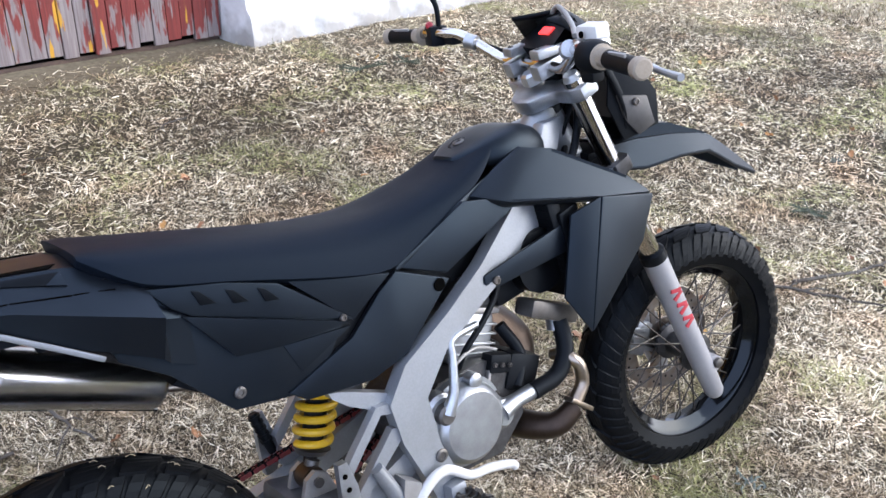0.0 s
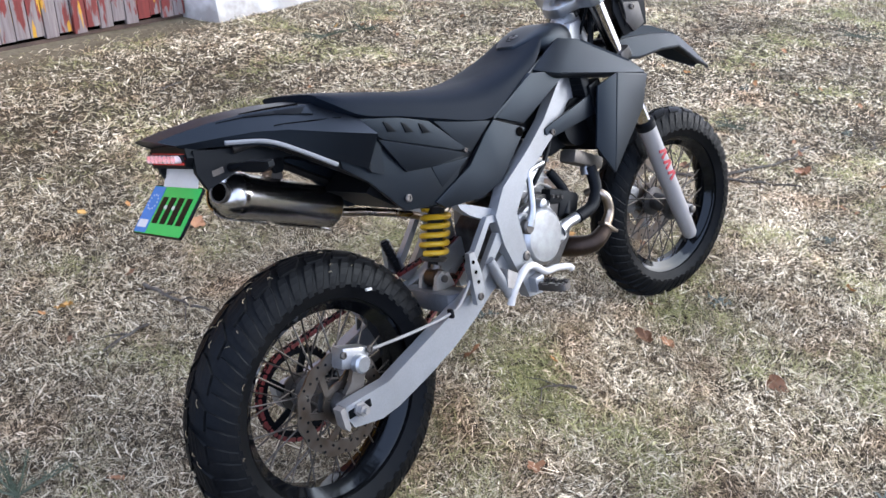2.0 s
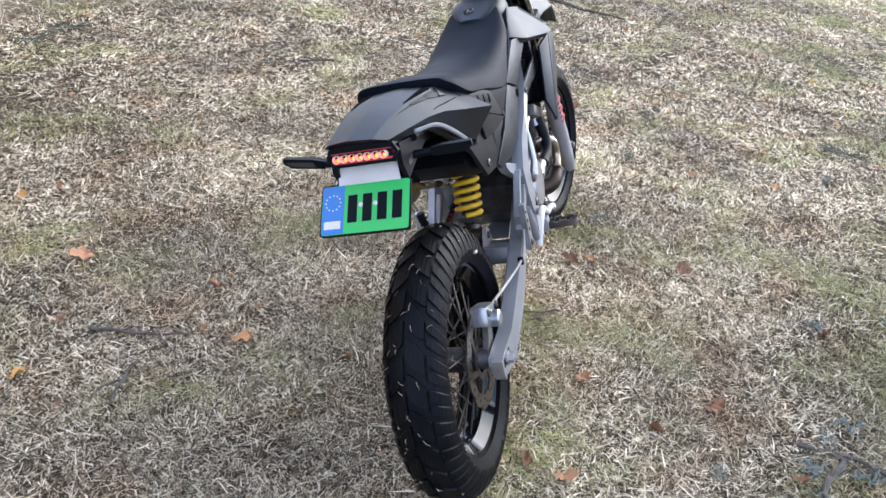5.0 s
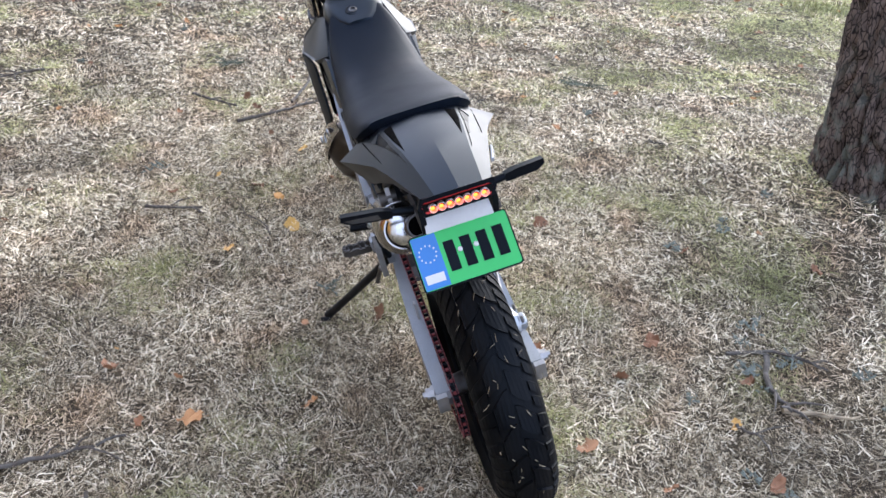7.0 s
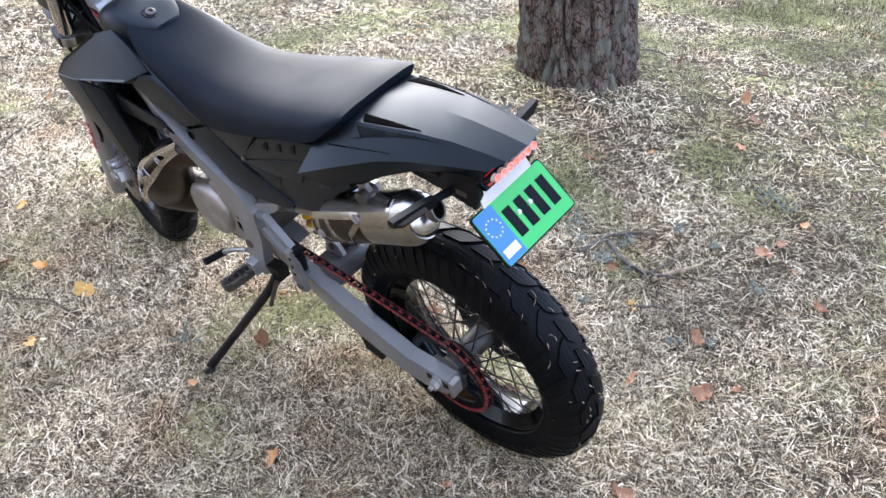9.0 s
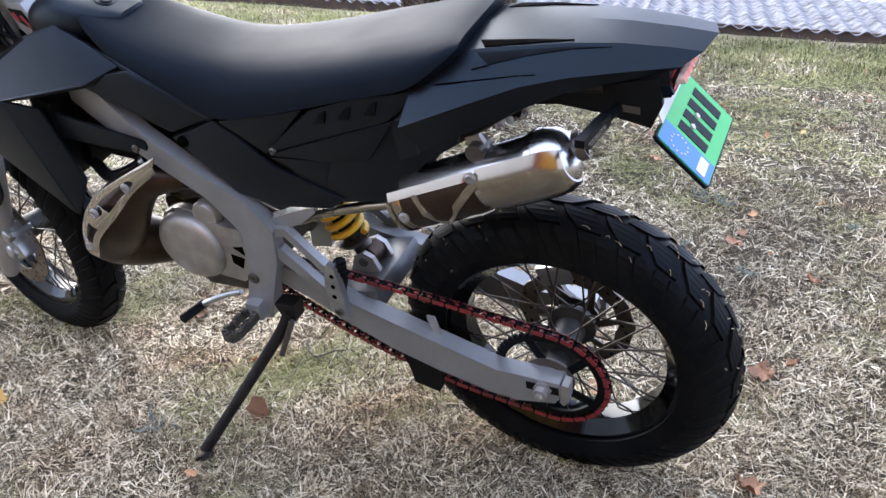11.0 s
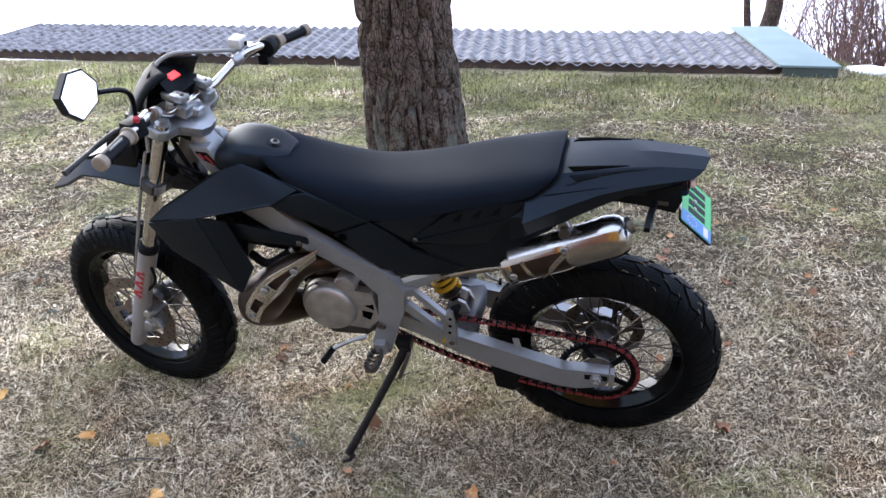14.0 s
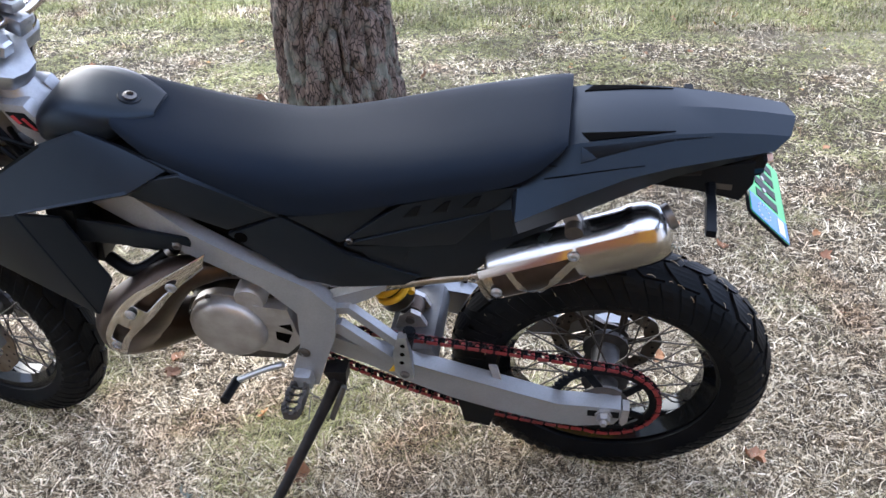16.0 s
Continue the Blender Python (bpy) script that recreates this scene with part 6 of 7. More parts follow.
part("throttle_cable", tube([(0.93, -0.25, 1.045), (0.99, -0.18, 1.02), (1.04, -0.07, 0.97), (1.03, -0.02, 0.86)], 0.004, 8, 6), M_PLASTIC, bike, m=TURN)
for k, (y0, y1, z1, r) in enumerate(((0.03, 0.05, 0.76, 0.006), (-0.02, 0.035, 0.7, 0.005), (0.055, 0.06, 0.74, 0.0045), (-0.045, -0.055, 0.72, 0.006), (0.0, -0.03, 0.68, 0.007), (0.075, 0.045, 0.8, 0.004))):
    part("cable", tube([(1.045 - 0.006 * k, y0, 0.985), (1.05, y0 * 1.3, 0.93), (1.035 + 0.008 * (k % 3), (y0 + y1) / 2, 0.86), (0.985 - 0.01 * k, y1, z1)], r, 8, 5), M_PLASTIC, bike)
part("ignition_lock", lathe([(0.02, -0.03), (0.02, 0.02), (0.017, 0.024), (0.0008, 0.024)], 20, "z"), M_DARK, bike, m=TURN @ at(1.035, 0.0, 0.975, 0, -25, 0))
part("wiring_loom", tube([(1.07, -0.03, 0.95), (1.04, -0.05, 0.88), (1.0, -0.06, 0.82), (0.95, -0.05, 0.76)], 0.008, 10, 6), M_PLASTIC, bike)
part("speedo_cable", tube([(ford(0.9) + 0.035, 0.1, 0.9), (ford(0.75) + 0.037, 0.1, 0.75), (ford(0.52) + 0.03, 0.1, 0.52)], 0.0045, 10, 4), M_BRAID, bike, m=TURN)
part("front_brake_hose", tube([(ford(0.6) + 0.03, 0.1, 0.6), (ford(0.5) - 0.035, 0.1, 0.48), (1.3, 0.095, 0.39), (1.29, 0.09, 0.33)], 0.0045, 10, 6), M_PLASTIC, bike, m=TURN)
# mirror
mir = part("mirror", tube([(0.925, 0.24, 1.075), (0.92, 0.24, 1.13), (0.902, 0.28, 1.165), (0.89, 0.345, 1.19)], 0.0055, 12, 5), M_DARK, bike, "black six-sided rear-view mirror", m=TURN)
MM = at(0.876, 0.4, 1.21, 0, 12, -10)
outl = [(a * 0.84, b * 0.84) for a, b in ((0.02, -0.056), (-0.035, -0.03), (-0.052, 0.012), (-0.03, 0.052), (0.008, 0.056), (0.05, 0.012), (0.046, -0.028))]
part("mirror_shell", prism(outl, -0.002, 0.022, 0.006, "x"), M_DARK, mir, m=MM)
part("mirror_glass", prism([(a * 0.92, b * 0.92) for a, b in outl], -0.0035, -0.0015, 0.0004, "x"), M_MIRROR, mir, m=MM)
# dash, mask, headlamp, fender
dash = part("dashboard", prism([(-0.055, -0.03), (-0.04, 0.03), (0.0, 0.042), (0.04, 0.03), (0.055, -0.03), (0.03, -0.045), (-0.03, -0.045)], -0.012, 0.02, 0.006, "x"), M_DARK, bike, "small dashboard with lit red screen", m=TURN @ at(1.032, 0, 1.055, 0, 55, 0))
part("dash_screen", prism([(-0.0165, -0.0095), (0.0165, -0.0095), (0.0165, 0.0095), (-0.0165, 0.0095)], -0.015, -0.011, 0.001, "x"), M_LCD, dash)
part("dash_hood", prism([(-0.06, 0.03), (0.0, 0.052), (0.06, 0.03), (0.055, 0.02), (0.0, 0.04), (-0.055, 0.02)], -0.02, 0.03, 0.004, "x"), M_PLASTIC, dash)
mask_rows = [(1.06, 1.105, 0.05), (1.095, 1.085, 0.078), (1.14, 1.025, 0.092), (1.185, 0.95, 0.092), (1.21, 0.89, 0.086), (1.205, 0.855, 0.07)]
bm = bmesh.new()
grid = []
for x, z, h in curve_rows(mask_rows, 3):
    grid.append([bm.verts.new((x - 0.075 * abs(u) ** 2.4, h * u * 1.15, z - 0.01 * abs(u))) for u in np.linspace(-1, 1, 11)])
for a, b in zip(grid, grid[1:]):
    for k in range(10):
        bm.faces.new((a[k], a[k + 1], b[k + 1], b[k]))
mask = part("headlamp_mask", bm, M_PLASTIC, bike, "black headlamp mask", m=TURN)
sol = mask.modifiers.new("thickness", "SOLIDIFY")
sol.thickness = 0.006
part("headlamp", prism([(-0.06, -0.04), (-0.05, 0.04), (0.05, 0.04), (0.06, -0.04)], 0, 0.05, 0.01, "x"), M_SATIN, bike, "headlamp back", m=TURN @ at(1.12, 0, 0.93))
# right cheek painted paler than the left for the bright sky it reflects
part("mask_cheek", panel([(1.107, 0.1, 0.938), (1.178, 0.102, 0.928), (1.2, 0.1, 0.87), (1.161, 0.098, 0.852), (1.129, 0.098, 0.885)], 0.008, 0.003, -1), M_SATIN, bike, m=TURN)
bolt((1.149, -0.102, 0.92), r=0.008, s=-1, m=TURN)
for s in (-1,):
    part("mask_side", panel([(1.095, 0.093, 1.0), (1.165, 0.097, 0.985), (1.208, 0.096, 0.93), (1.215, 0.093, 0.865), (1.13, 0.09, 0.845), (1.09, 0.09, 0.92)], 0.006, 0.003, s), M_PLASTIC, bike, m=TURN)
part("mask_cheek", panel([(1.12, 0.1, 0.96), (1.19, 0.104, 0.945), (1.235, 0.1, 0.845), (1.14, 0.095, 0.845), (1.11, 0.095, 0.9)], 0.008, 0.003, 1), M_PLASTIC, bike, m=TURN)
# fender: spine, shoulder and skirt at each station
fender_rows = [(1.13, 0.835, 0.83, 0.05, 0.085, 0.788), (1.19, 0.84, 0.832, 0.052, 0.086, 0.779), (1.29, 0.834, 0.824, 0.052, 0.081, 0.783), (1.37, 0.815, 0.81, 0.05, 0.075, 0.776), (1.4, 0.805, 0.8, 0.048, 0.07, 0.76), (1.47, 0.758, 0.754, 0.038, 0.055, 0.72), (1.565, 0.69, 0.689, 0.016, 0.026, 0.678)]
secs = []
for x, z, rz, r, h, low in fender_rows:
    half = [(x, 0, z), (x, r, rz), (x, h, low + 0.004), (x, h * 1.0, low)]
    inner_half = [(a, b * 0.93, c - 0.005) for a, b, c in half]
    loop = [(a, -b, c) for a, b, c in half[:0:-1]] + half + inner_half[::-1] + [(a, -b, c) for a, b, c in inner_half[1:]]
    secs.append(loop)
part("front_fender", bevelled(loft(secs), 0.0015, 1, 25), M_BLACK, bike, "satin black high front fender", m=TURN, smooth=25)
part("fender_mount", box((0.12, 0.1, 0.05), at(1.13, 0, 0.8), 0.006), M_PLASTIC, bike, m=TURN)
part("fender_plate", prism([(1.16, 0.83), (1.2, 0.862), (1.285, 0.848), (1.395, 0.806), (1.2, 0.8)], -0.045, 0.045, 0.003), M_BLACK, bike, m=TURN)
fc = part("front_caliper", box((0.05, 0.045, 0.085), at(1.285, 0.075, 0.315, 0, 25, 0), 0.01), M_ALU2, bike, "silver front brake caliper", m=TURN)
part("caliper_piston", lathe([(0.017, 0.09), (0.017, 0.104), (0.013, 0.107), (0.0008, 0.107)], 20), M_ALU2, fc, m=at(1.28, 0, 0.34))
part("caliper_piston", lathe([(0.017, 0.09), (0.017, 0.104), (0.013, 0.107), (0.0008, 0.107)], 20), M_ALU2, fc, m=at(1.29, 0, 0.295))
for dz in (0.028, 0.0, -0.028):
    part("caliper_rib", box((0.056, 0.05, 0.012), at(1.283 - 0.46 * dz, 0.077, 0.315 + dz, 0, 25, 0), 0.003), M_ALU2, fc)
part("caliper_arm", tube([(1.3, 0.088, 0.372), (1.335, 0.09, 0.352)], [0.012, 0.01], 12), M_ALU2, fc)
part("caliper_arm", tube([(1.29, 0.088, 0.272), (1.345, 0.09, 0.268)], [0.011, 0.01], 12), M_ALU2, fc)
part("caliper_bracket", prism([(1.3, 0.36), (1.35, 0.36), (1.375, 0.27), (1.34, 0.25), (1.3, 0.28)], 0.072, 0.084, 0.004), M_ALU, fc)

# ---- grass ----
M_GRASS = bpy.data.materials.new("lawn_blades")
M_GRASS.use_nodes = True
def grass_nodes(m):
    nt = m.node_tree
    N, K = nt.nodes.new, nt.links.new
    b = nt.nodes["Principled BSDF"]
    geo = N("ShaderNodeNewGeometry")
    ramp = N("ShaderNodeValToRGB")
    e = ramp.color_ramp.elements
    e[0].position, e[0].color = 0.0, (0.022, 0.016, 0.01, 1)
    e[1].position, e[1].color = 1.0, (0.93, 0.85, 0.66, 1)
    for p, c in ((0.3, (0.08, 0.06, 0.036)), (0.56, (0.27, 0.218, 0.14)), (0.8, (0.56, 0.48, 0.342))):
        n = e.new(p)
        n.color = (*c, 1)
    K(geo.outputs["Random Per Island"], ramp.inputs[0])
    patch = N("ShaderNodeTexNoise")
    patch.inputs["Scale"].default_value, patch.inputs["Detail"].default_value = 2.2, 5
    K(geo.outputs["Position"], patch.inputs["Vector"])
    sep = N("ShaderNodeSeparateXYZ")
    K(geo.outputs["Position"], sep.inputs[0])
    far = N("ShaderNodeMapRange")
    far.inputs[1].default_value, far.inputs[2].default_value, far.inputs[3].default_value, far.inputs[4].default_value = -0.8, -4.6, 0.02, 0.24
    K(sep.outputs[1], far.inputs[0])
    add = N("ShaderNodeMath")
    K(patch.outputs[0], add.inputs[0])
    K(far.outputs[0], add.inputs[1])
    wob = N("ShaderNodeMath")
    wob.operation = "MULTIPLY_ADD"
    frac = N("ShaderNodeMath")
    frac.operation = "FRACT"
    big = N("ShaderNodeMath")
    big.operation = "MULTIPLY"
    big.inputs[1].default_value = 37.0
    K(geo.outputs["Random Per Island"], big.inputs[0])
    K(big.outputs[0], frac.inputs[0])
    K(frac.outputs[0], wob.inputs[0])
    wob.inputs[1].default_value = 0.22
    K(add.outputs[0], wob.inputs[2])
    th = N("ShaderNodeMapRange")
    th.inputs[1].default_value, th.inputs[2].default_value = 0.7, 0.84
    K(wob.outputs[0], th.inputs[0])
    green = N("ShaderNodeMix")
    green.data_type = "RGBA"
    green.inputs[6].default_value, green.inputs[7].default_value = (0.06, 0.07, 0.025, 1), (0.33, 0.325, 0.14, 1)
    K(frac.outputs[0], green.inputs[0])
    mix = N("ShaderNodeMix")
    mix.data_type = "RGBA"
    K(th.outputs[0], mix.inputs[0])
    # rusty patches of dead thatch
    rust, rr_, rx = N("ShaderNodeTexNoise"), N("ShaderNodeMapRange"), N("ShaderNodeMix")
    rust.inputs["Scale"].default_value, rust.inputs["Detail"].default_value = 3.7, 6
    K(geo.outputs["Position"], rust.inputs["Vector"])
    rr_.inputs[1].default_value, rr_.inputs[2].default_value, rr_.inputs[4].default_value = 0.5, 0.68, 0.85
    K(rust.outputs[0], rr_.inputs[0])
    rx.data_type, rx.blend_type = "RGBA", "MULTIPLY"
    rx.inputs[7].default_value = (0.78, 0.64, 0.55, 1)
    K(rr_.outputs[0], rx.inputs[0])
    K(ramp.outputs[0], rx.inputs[6])
    K(rx.outputs[2], mix.inputs[6])
    K(green.outputs[2], mix.inputs[7])
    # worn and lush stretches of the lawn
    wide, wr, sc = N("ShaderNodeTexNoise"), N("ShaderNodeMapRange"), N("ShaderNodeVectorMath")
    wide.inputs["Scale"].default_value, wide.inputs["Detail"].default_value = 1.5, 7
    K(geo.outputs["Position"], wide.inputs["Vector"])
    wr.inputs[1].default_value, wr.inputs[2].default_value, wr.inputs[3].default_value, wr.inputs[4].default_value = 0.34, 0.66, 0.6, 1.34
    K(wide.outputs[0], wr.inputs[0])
    # brighter light away from the bike is painted in as a ramp along x
    x_light, both_ = N("ShaderNodeMapRange"), N("ShaderNodeMath")
    x_light.inputs[1].default_value, x_light.inputs[2].default_value, x_light.inputs[3].default_value, x_light.inputs[4].default_value = 0.1, 3.0, 0.9, 1.42
    K(sep.outputs[0], x_light.inputs[0])
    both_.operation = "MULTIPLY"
    K(x_light.outputs[0], both_.inputs[0])
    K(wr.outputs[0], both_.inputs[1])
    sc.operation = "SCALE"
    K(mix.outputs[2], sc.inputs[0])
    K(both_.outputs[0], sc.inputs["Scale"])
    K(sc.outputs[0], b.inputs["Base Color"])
    b.inputs["Roughness"].default_value = 0.75
    b.inputs["Specular IOR Level"].default_value = 0.25
grass_nodes(M_GRASS)


def blades(name, count, area, length, width, seed, label, upright=0.5, near=None, straight=False):
    """Short curled blades as one mesh; area: x0, x1, y0, y1; near: thins out with distance from a point."""
    g = np.random.default_rng(seed)
    x, y = g.uniform(area[0], area[1], count * 3), g.uniform(area[2], area[3], count * 3)
    keep = np.ones(len(x), bool)
    if near:
        d = np.hypot((x - near[0]) / near[2], (y - near[1]) / near[3])
        keep = g.random(len(x)) < np.exp(-(d**2))
    tuft = 0.5 + 0.5 * np.sin(x * 19 + 3 * np.sin(y * 13)) * np.sin(y * 17 + 2 * np.sin(x * 11))
    keep &= g.random(len(x)) < 0.45 + 0.55 * tuft
    keep &= (y < 3.67) & ~((y < -5.1 - 0.09 * (x + 1.2)) & (x > -1.7)) & ~((np.hypot(x - 0.98, y + 2.05) < 0.24))
    keep &= (x > 2.3) | (g.random(len(x)) > np.clip((y - 3.3) / 0.25, 0, 0.8))
    x, y, tuft = x[keep][:count], y[keep][:count], tuft[keep][:count]
    n = len(x)
    z = np.array([lift(a, b) for a, b in zip(x, y)]) - 0.003
    L = length * g.uniform(0.5, 1.4, n) * (0.8 + 0.4 * tuft)
    W = width * g.uniform(0.6, 1.3, n)
    az, el = g.uniform(0, math.tau, n), np.abs(g.normal(0, upright, n)) + 0.12
    turn, droop = g.normal(0, 0.9, n), g.uniform(0.3, 1.3, n)
    P = [np.stack([x, y, z + g.uniform(0, 0.01, n)], 1)]
    for k in range(2):
        a, e = az + turn * k, el - droop * k
        P.append(P[-1] + (L / 2)[:, None] * np.stack([np.cos(a) * np.cos(e), np.sin(a) * np.cos(e), np.sin(e)], 1))
    P[1][:, 2], P[2][:, 2] = np.maximum(P[1][:, 2], z + 0.004), np.maximum(P[2][:, 2], z + 0.003)
    side = np.stack([-np.sin(az), np.cos(az), 0.4 * g.normal(0, 1, n)], 1) * (W / 2)[:, None]
    V = np.stack([P[0] - side, P[0] + side, P[1] + side * 0.8, P[1] - side * 0.8, P[2]], 1).reshape(-1, 3)
    base = (np.arange(n) * 5)[:, None]
    loops = np.concatenate([base + [0, 1, 2], base + [0, 2, 3], base + [3, 2, 4]], 1).reshape(-1)
    count_f = n * 3
    if straight:
        V = np.stack([P[0] - side, P[0] + side, P[2]], 1).reshape(-1, 3)
        loops, count_f = np.arange(n * 3), n
    me = bpy.data.meshes.new(name)
    me.vertices.add(len(V))
    me.vertices.foreach_set("co", V.astype(np.float32).ravel())
    me.loops.add(len(loops))
    me.loops.foreach_set("vertex_index", loops.astype(np.int32))
    me.polygons.add(count_f)
    me.polygons.foreach_set("loop_start", np.arange(0, count_f * 3, 3, dtype=np.int32))
    me.update(calc_edges=True)
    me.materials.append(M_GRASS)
    return tagged(new(name, me), label, "grass", kind="stuff")


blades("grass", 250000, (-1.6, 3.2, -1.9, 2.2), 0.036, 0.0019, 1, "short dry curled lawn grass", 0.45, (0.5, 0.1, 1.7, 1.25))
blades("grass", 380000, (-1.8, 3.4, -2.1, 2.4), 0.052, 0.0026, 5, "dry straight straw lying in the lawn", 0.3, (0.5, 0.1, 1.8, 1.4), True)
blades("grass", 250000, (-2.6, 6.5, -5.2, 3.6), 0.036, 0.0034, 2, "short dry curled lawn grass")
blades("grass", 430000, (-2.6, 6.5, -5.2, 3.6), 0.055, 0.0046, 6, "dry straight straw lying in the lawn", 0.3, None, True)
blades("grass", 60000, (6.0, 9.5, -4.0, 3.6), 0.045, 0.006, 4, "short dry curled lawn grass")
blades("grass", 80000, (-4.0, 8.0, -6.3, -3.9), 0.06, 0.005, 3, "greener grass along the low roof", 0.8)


# ---- fallen leaves ----
M_LEAF = bpy.data.materials.new("dead_leaf")
M_LEAF.use_nodes = True
def leaf_nodes(m):
    nt = m.node_tree
    N, K = nt.nodes.new, nt.links.new
    b = nt.nodes["Principled BSDF"]
    info, ramp, co, tx, mul = N("ShaderNodeObjectInfo"), N("ShaderNodeValToRGB"), N("ShaderNodeTexCoord"), N("ShaderNodeTexNoise"), N("ShaderNodeMix")
    e = ramp.color_ramp.elements
    e[0].color, e[1].color = (0.17, 0.08, 0.035, 1), (0.62, 0.38, 0.1, 1)
    for p, c in ((0.3, (0.3, 0.14, 0.07)), (0.6, (0.46, 0.235, 0.115)), (0.85, (0.55, 0.27, 0.085))):
        n = e.new(p)
        n.color = (*c, 1)
    K(info.outputs["Random"], ramp.inputs[0])
    tx.inputs["Scale"].default_value = 60
    K(co.outputs["Object"], tx.inputs["Vector"])
    mul.data_type, mul.blend_type = "RGBA", "MULTIPLY"
    mul.inputs[0].default_value = 0.5
    K(ramp.outputs[0], mul.inputs[6])
    K(tx.outputs[0], mul.inputs[7])
    K(mul.outputs[2], b.inputs["Base Color"])
    b.inputs["Roughness"].default_value = 0.7
leaf_nodes(M_LEAF)


def leaf_mesh(seed, w, curl):
    r = random.Random(seed)
    bm = bmesh.new()
    rim = []
    n = 18
    for k in range(n):
        a = math.tau * k / n
        rad = (1 - 0.3 * math.cos(a)) * (1 + 0.12 * math.cos(3 * a + seed) + r.uniform(-0.2, 0.14))
        rim.append((0.5 * rad * math.cos(a), w * 0.5 * rad * math.sin(a)))
    mid = bm.verts.new((0, 0, 0))
    inner = [bm.verts.new((0.55 * x, 0.55 * y, curl * 0.12 * (abs(y) + 0.3 * x * x) + r.uniform(-0.07, 0.07))) for x, y in rim]
    outer = [bm.verts.new((x, y, curl * (0.5 * y * y + 0.5 * x * x) + r.uniform(-0.12, 0.2))) for x, y in rim]
    for k in range(n):
        j = (k + 1) % n
        bm.faces.new((mid, inner[k], inner[j]))
        bm.faces.new((inner[k], outer[k], outer[j], inner[j]))
    add_tube(bm, [(-0.4, 0, 0.01), (-0.62, 0.03, 0.03), (-0.8, 0.02, 0.02)], [0.012, 0.012, 0.01], 4)
    return bm


leaf_sources = []
for k, (w, c) in enumerate(((0.75, 0.5), (0.9, 0.9), (0.6, 0.3), (0.8, -0.5), (1.0, 0.6))):
    o = part("leaf", leaf_mesh(k, w, c), M_LEAF, None, smooth=60)
    leaf_sources.append(o.data)
    bpy.data.objects.remove(o)
rl = random.Random(11)
KNOWN = [(1.063, -0.629), (-0.01, 1.08), (1.038, -0.263), (-0.328, -0.091), (1.22, 0.226), (0.374, -0.324), (0.622, 0.06), (-0.228, -0.688), (-0.017, -0.719), (1.1, 0.44), (2.56, -0.18),
         (1.52, 0.3), (1.05, -0.33), (1.417, 0.235), (1.82, 0.08), (2.84, -1.22), (0.59, 1.25), (0.53, 0.79), (0.3, 0.31), (0.29, 0.61), (-0.01, -0.3), (0.02, -0.21), (0.22, -0.52),
         (0.35, -0.68), (0.7, -2.47), (0.3, -2.28), (0.19, -2.1), (-0.42, -1.05), (-0.2, -1.22), (0.52, -1.37), (-0.33, -0.51), (2.28, 0.21), (2.57, -0.2)]
spots = KNOWN + [(rl.uniform(-1.5, 4.5), rl.uniform(-4.5, 3.2)) for _ in range(210)]
for k, (x, y) in enumerate(spots):
    if math.hypot(x - 0.98, y + 2.05) < 0.32:
        continue
    size = rl.uniform(0.04, 0.062) if k < len(KNOWN) else rl.uniform(0.014, 0.042)
    ob = new("fallen_leaf", leaf_sources[rl.randrange(5)])
    ob.matrix_basis = at(x, y, lift(x, y) + 0.018, rl.gauss(0, 22), rl.gauss(0, 22), rl.uniform(0, 360)) @ Matrix.Diagonal((size, size, size, 1))
    tagged(ob, "dry brown fallen leaf curled on the grass", "leaf", "fallen leaves")


# ---- twigs, fir sprigs, lichen ----
def twig(pts, r, seed, label, side=3, material=None):
    q = random.Random(seed)
    bm = bmesh.new()
    P = [Vector((x, y, lift(x, y) + 0.016 + 0.006 * q.random())) for x, y in pts]
    C = curve(P, 5)
    C = [c + Vector((q.gauss(0, r * 0.4), q.gauss(0, r * 0.4), q.gauss(0, r * 0.3))) for c in C]
    add_tube(bm, C, [r * (1 - 0.6 * k / len(C)) for k in range(len(C))], 7)
    for _ in range(side):
        k = q.randrange(2, len(C) - 1)
        d = (C[k] - C[k - 1]).normalized()
        n = Vector((-d.y, d.x, 0)) * q.choice((-1, 1))
        e = (d * 0.8 + n * q.uniform(0.4, 0.9)).normalized()
        L = q.uniform(0.04, 0.12)
        add_tube(bm, [C[k], C[k] + e * L * 0.5 + Vector((0, 0, 0.008)), C[k] + e * L], [r * 0.5, r * 0.4, r * 0.2], 5)
    return tagged(part("twig", bm, material or M_TWIG, None), label, "twig", "fallen twigs")


DEAD = "dead brown twig lying on the grass"
twig([(2.15, 0.31), (2.2, 0.165), (2.3, 0.0), (2.42, -0.23)], 0.008, 1, DEAD)
twig([(0.196, -0.958), (0.1, -0.9), (0.0, -0.89), (-0.03, -0.905)], 0.009, 2, "grey lichen-covered branch lying on the grass", 6)
twig([(0.0, -0.87), (-0.05, -0.97), (-0.08, -1.05)], 0.008, 3, "pale broken stick lying on the grass", 1, M_STICK)
twig([(0.24, -0.86), (0.2, -1.02), (0.1, -1.1)], 0.006, 4, "grey lichen-covered branch lying on the grass", 5)
twig([(4.95, 0.1), (4.75, -0.17), (4.6, -0.45)], 0.012, 5, DEAD)
twig([(2.33, 0.05), (2.63, -0.08), (2.9, -0.1)], 0.007, 6, DEAD)
twig([(2.85, 1.12), (2.78, 1.3)], 0.007, 7, DEAD)
twig([(2.49, 0.47), (2.3, 0.3)], 0.007, 8, DEAD)
twig([(1.41, 0.69), (1.38, 0.51)], 0.006, 9, DEAD)
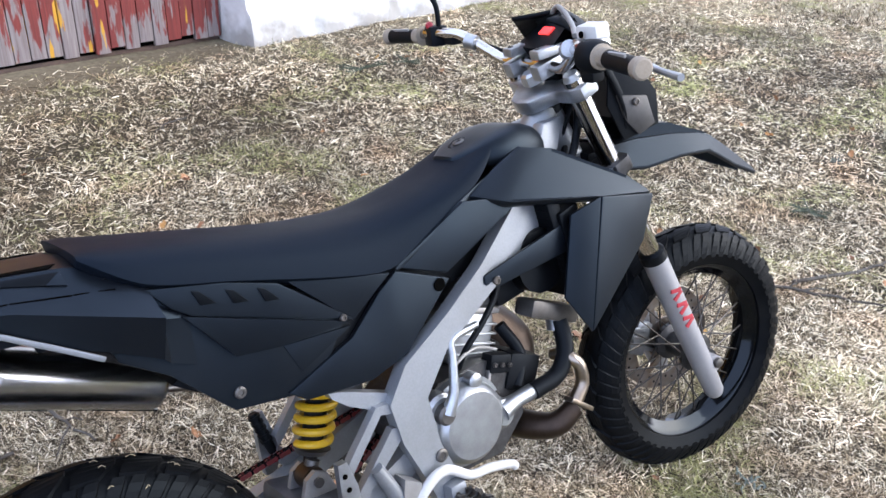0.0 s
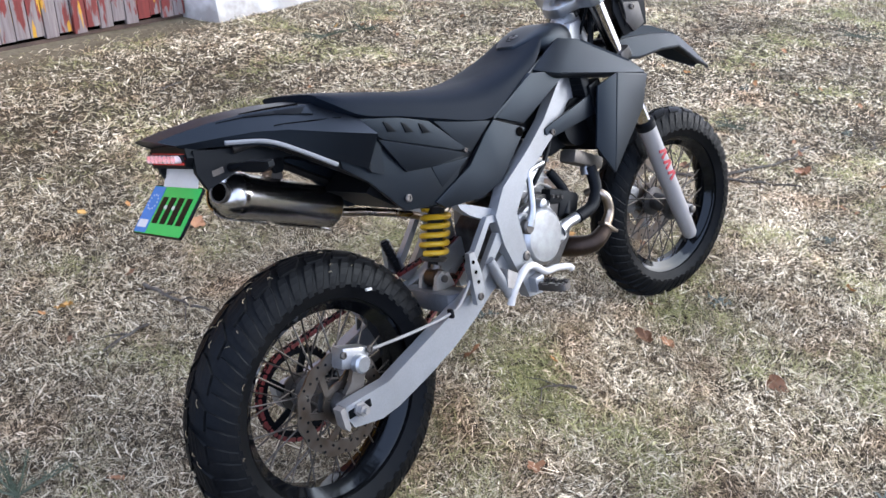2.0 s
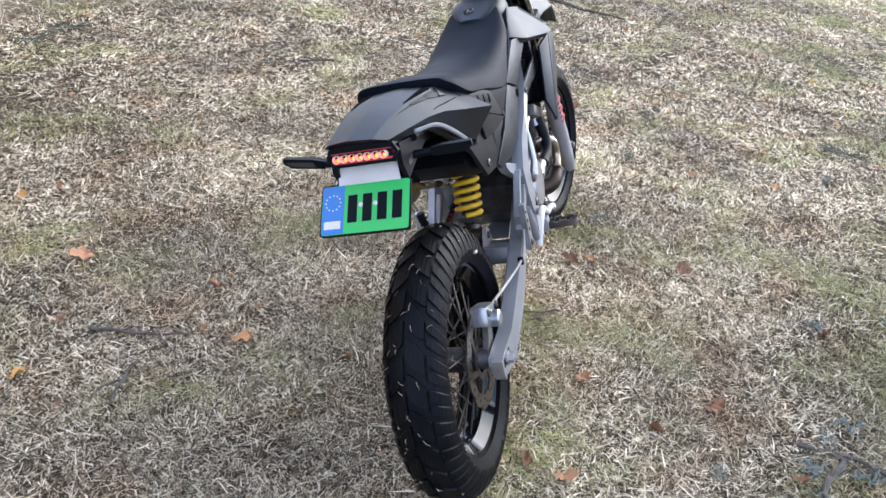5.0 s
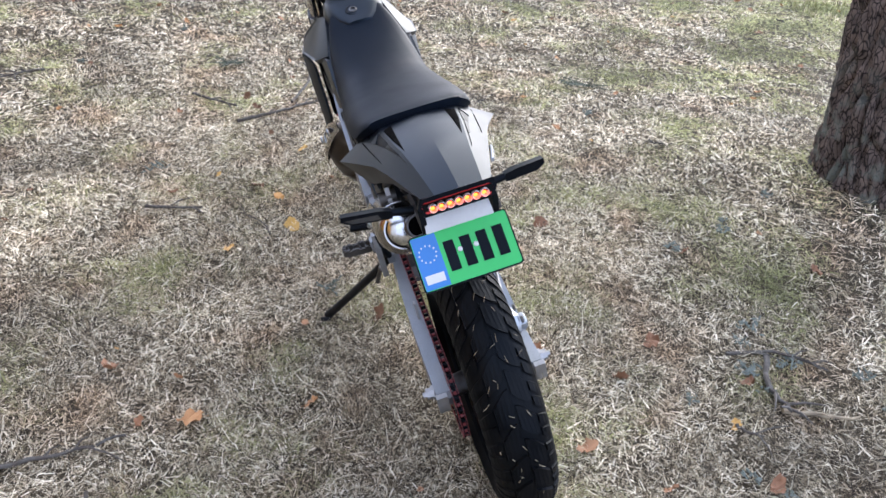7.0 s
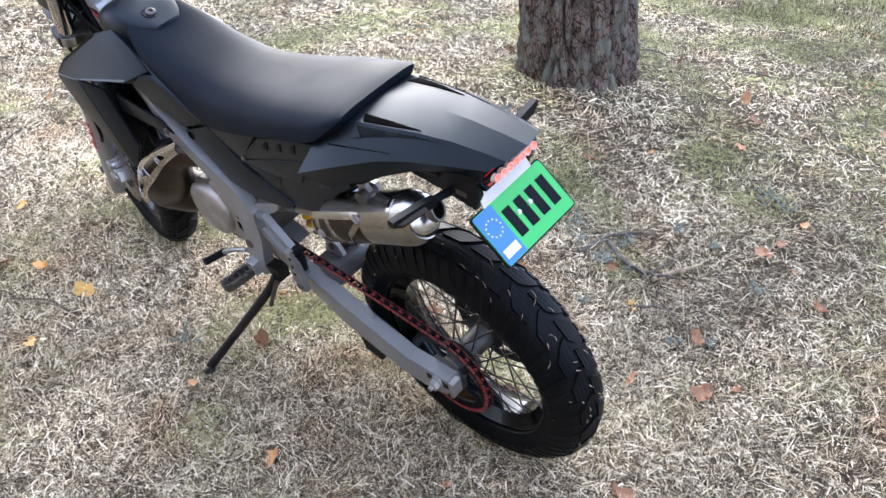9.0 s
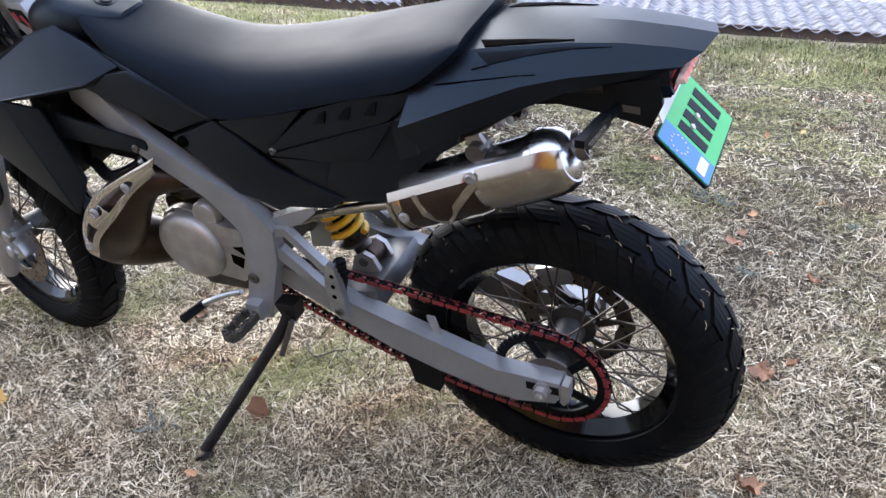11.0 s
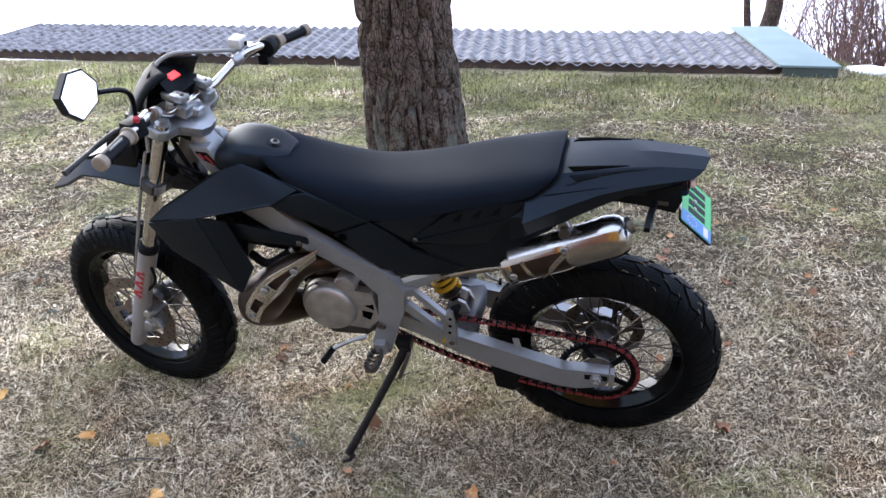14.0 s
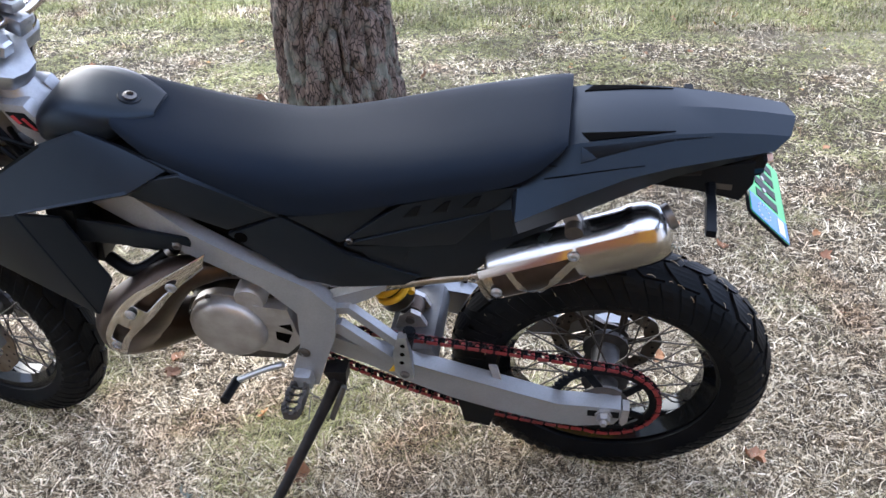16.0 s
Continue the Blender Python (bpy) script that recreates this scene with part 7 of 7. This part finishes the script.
twig([(0.22, 1.01), (0.24, 0.86), (0.27, 0.75)], 0.006, 10, DEAD)
twig([(0.11, 0.83), (-0.04, 0.81)], 0.005, 11, DEAD)
for k in range(26):
    x, y, a = rl.uniform(-1, 4.2), rl.uniform(-4, 3), rl.uniform(0, math.tau)
    L = rl.uniform(0.06, 0.22)
    if math.hypot(x - 0.98, y + 2.05) > 0.5:
        twig([(x, y), (x + L * 0.5 * math.cos(a), y + L * 0.5 * math.sin(a)), (x + L * math.cos(a + 0.3), y + L * math.sin(a + 0.3))], rl.uniform(0.002, 0.005), 20 + k, DEAD, 2)


def sprig(x, y, size, seed):
    """A broken fir branch: needles all round short stems."""
    q = random.Random(seed)
    bm = bmesh.new()
    for s in range(9):
        a = q.uniform(0, math.tau)
        p0 = Vector((0, 0, 0.01))
        p1 = p0 + Vector((math.cos(a), math.sin(a), q.uniform(0.05, 0.3))) * size
        add_tube(bm, [p0, p1], [0.003, 0.0015], 4)
        for k in range(46):
            c = p0.lerp(p1, q.random())
            e = Vector((q.gauss(0, 1), q.gauss(0, 1), q.gauss(0.3, 0.7))).normalized() * q.uniform(0.015, 0.03)
            n = e.cross(Vector((0, 0, 1))).normalized() * 0.0012
            v = [bm.verts.new(c - n), bm.verts.new(c + n), bm.verts.new(c + e)]
            bm.faces.new(v)
    me = part("fir_sprig", bm, M_NEEDLE, None, smooth=0, m=at(x, y, lift(x, y) + 0.01))
    tagged(me, "dark green fir sprig lying on the lawn", "sprig", "fir sprigs")
for k, (x, y, s) in enumerate(((5.1, 0.33, 0.2), (-0.45, 0.47, 0.12), (2.56, 2.69, 0.14), (2.85, 2.66, 0.1), (2.4, -1.45, 0.13), (2.9, 0.28, 0.08))):
    sprig(x, y, s, k)


def lichen(x, y, size, seed):
    q = random.Random(seed)
    bm = bmesh.new()
    for _ in range(14):
        p = Vector((q.gauss(0, size * 0.4), q.gauss(0, size * 0.4), 0.012))
        pts = [p]
        d = Vector((q.gauss(0, 1), q.gauss(0, 1), 0.5)).normalized()
        for k in range(3):
            d = (d + Vector((q.gauss(0, 0.6), q.gauss(0, 0.6), q.gauss(0, 0.4)))).normalized()
            pts.append(pts[-1] + d * size * 0.2)
        add_tube(bm, pts, [0.0035, 0.003, 0.0026, 0.001], 4)
    tagged(part("lichen_tuft", bm, M_LICHEN, None, smooth=0, m=at(x, y, lift(x, y))), "pale grey-green lichen tuft in the grass", "lichen", kind="stuff")
for k in range(34):
    if k < 16:
        x, y = rl.gauss(0.05, 0.3), rl.gauss(-1.0, 0.3)
    else:
        x, y = rl.uniform(-0.8, 3.5), rl.uniform(-2.5, 2)
    lichen(x, y, rl.uniform(0.02, 0.05), k)

# bits of straw stuck to the rear tyre
bits = bmesh.new()
for _ in range(130):
    a, y = rl.uniform(0, math.tau), rl.gauss(0, 0.035)
    rr = 0.2115 + (0.304 - 0.006 - 0.212) * max(1 - (abs(y) / 0.066) ** 2, 0.05) ** 0.375 + 0.0075
    p = Vector((rr * math.cos(a), y, 0.3 + rr * math.sin(a)))
    t = Vector((-math.sin(a), rl.gauss(0, 0.9), math.cos(a))).normalized() * rl.uniform(0.0025, 0.0085)
    o = Vector((math.cos(a), 0, math.sin(a))) * 0.003
    add_tube(bits, [p - t, p + o, p + t], 0.00055, 3)
part("straw", bits, M_STRAW, bike, "bits of straw stuck to the tyre", smooth=0)["kind"] = "stuff"
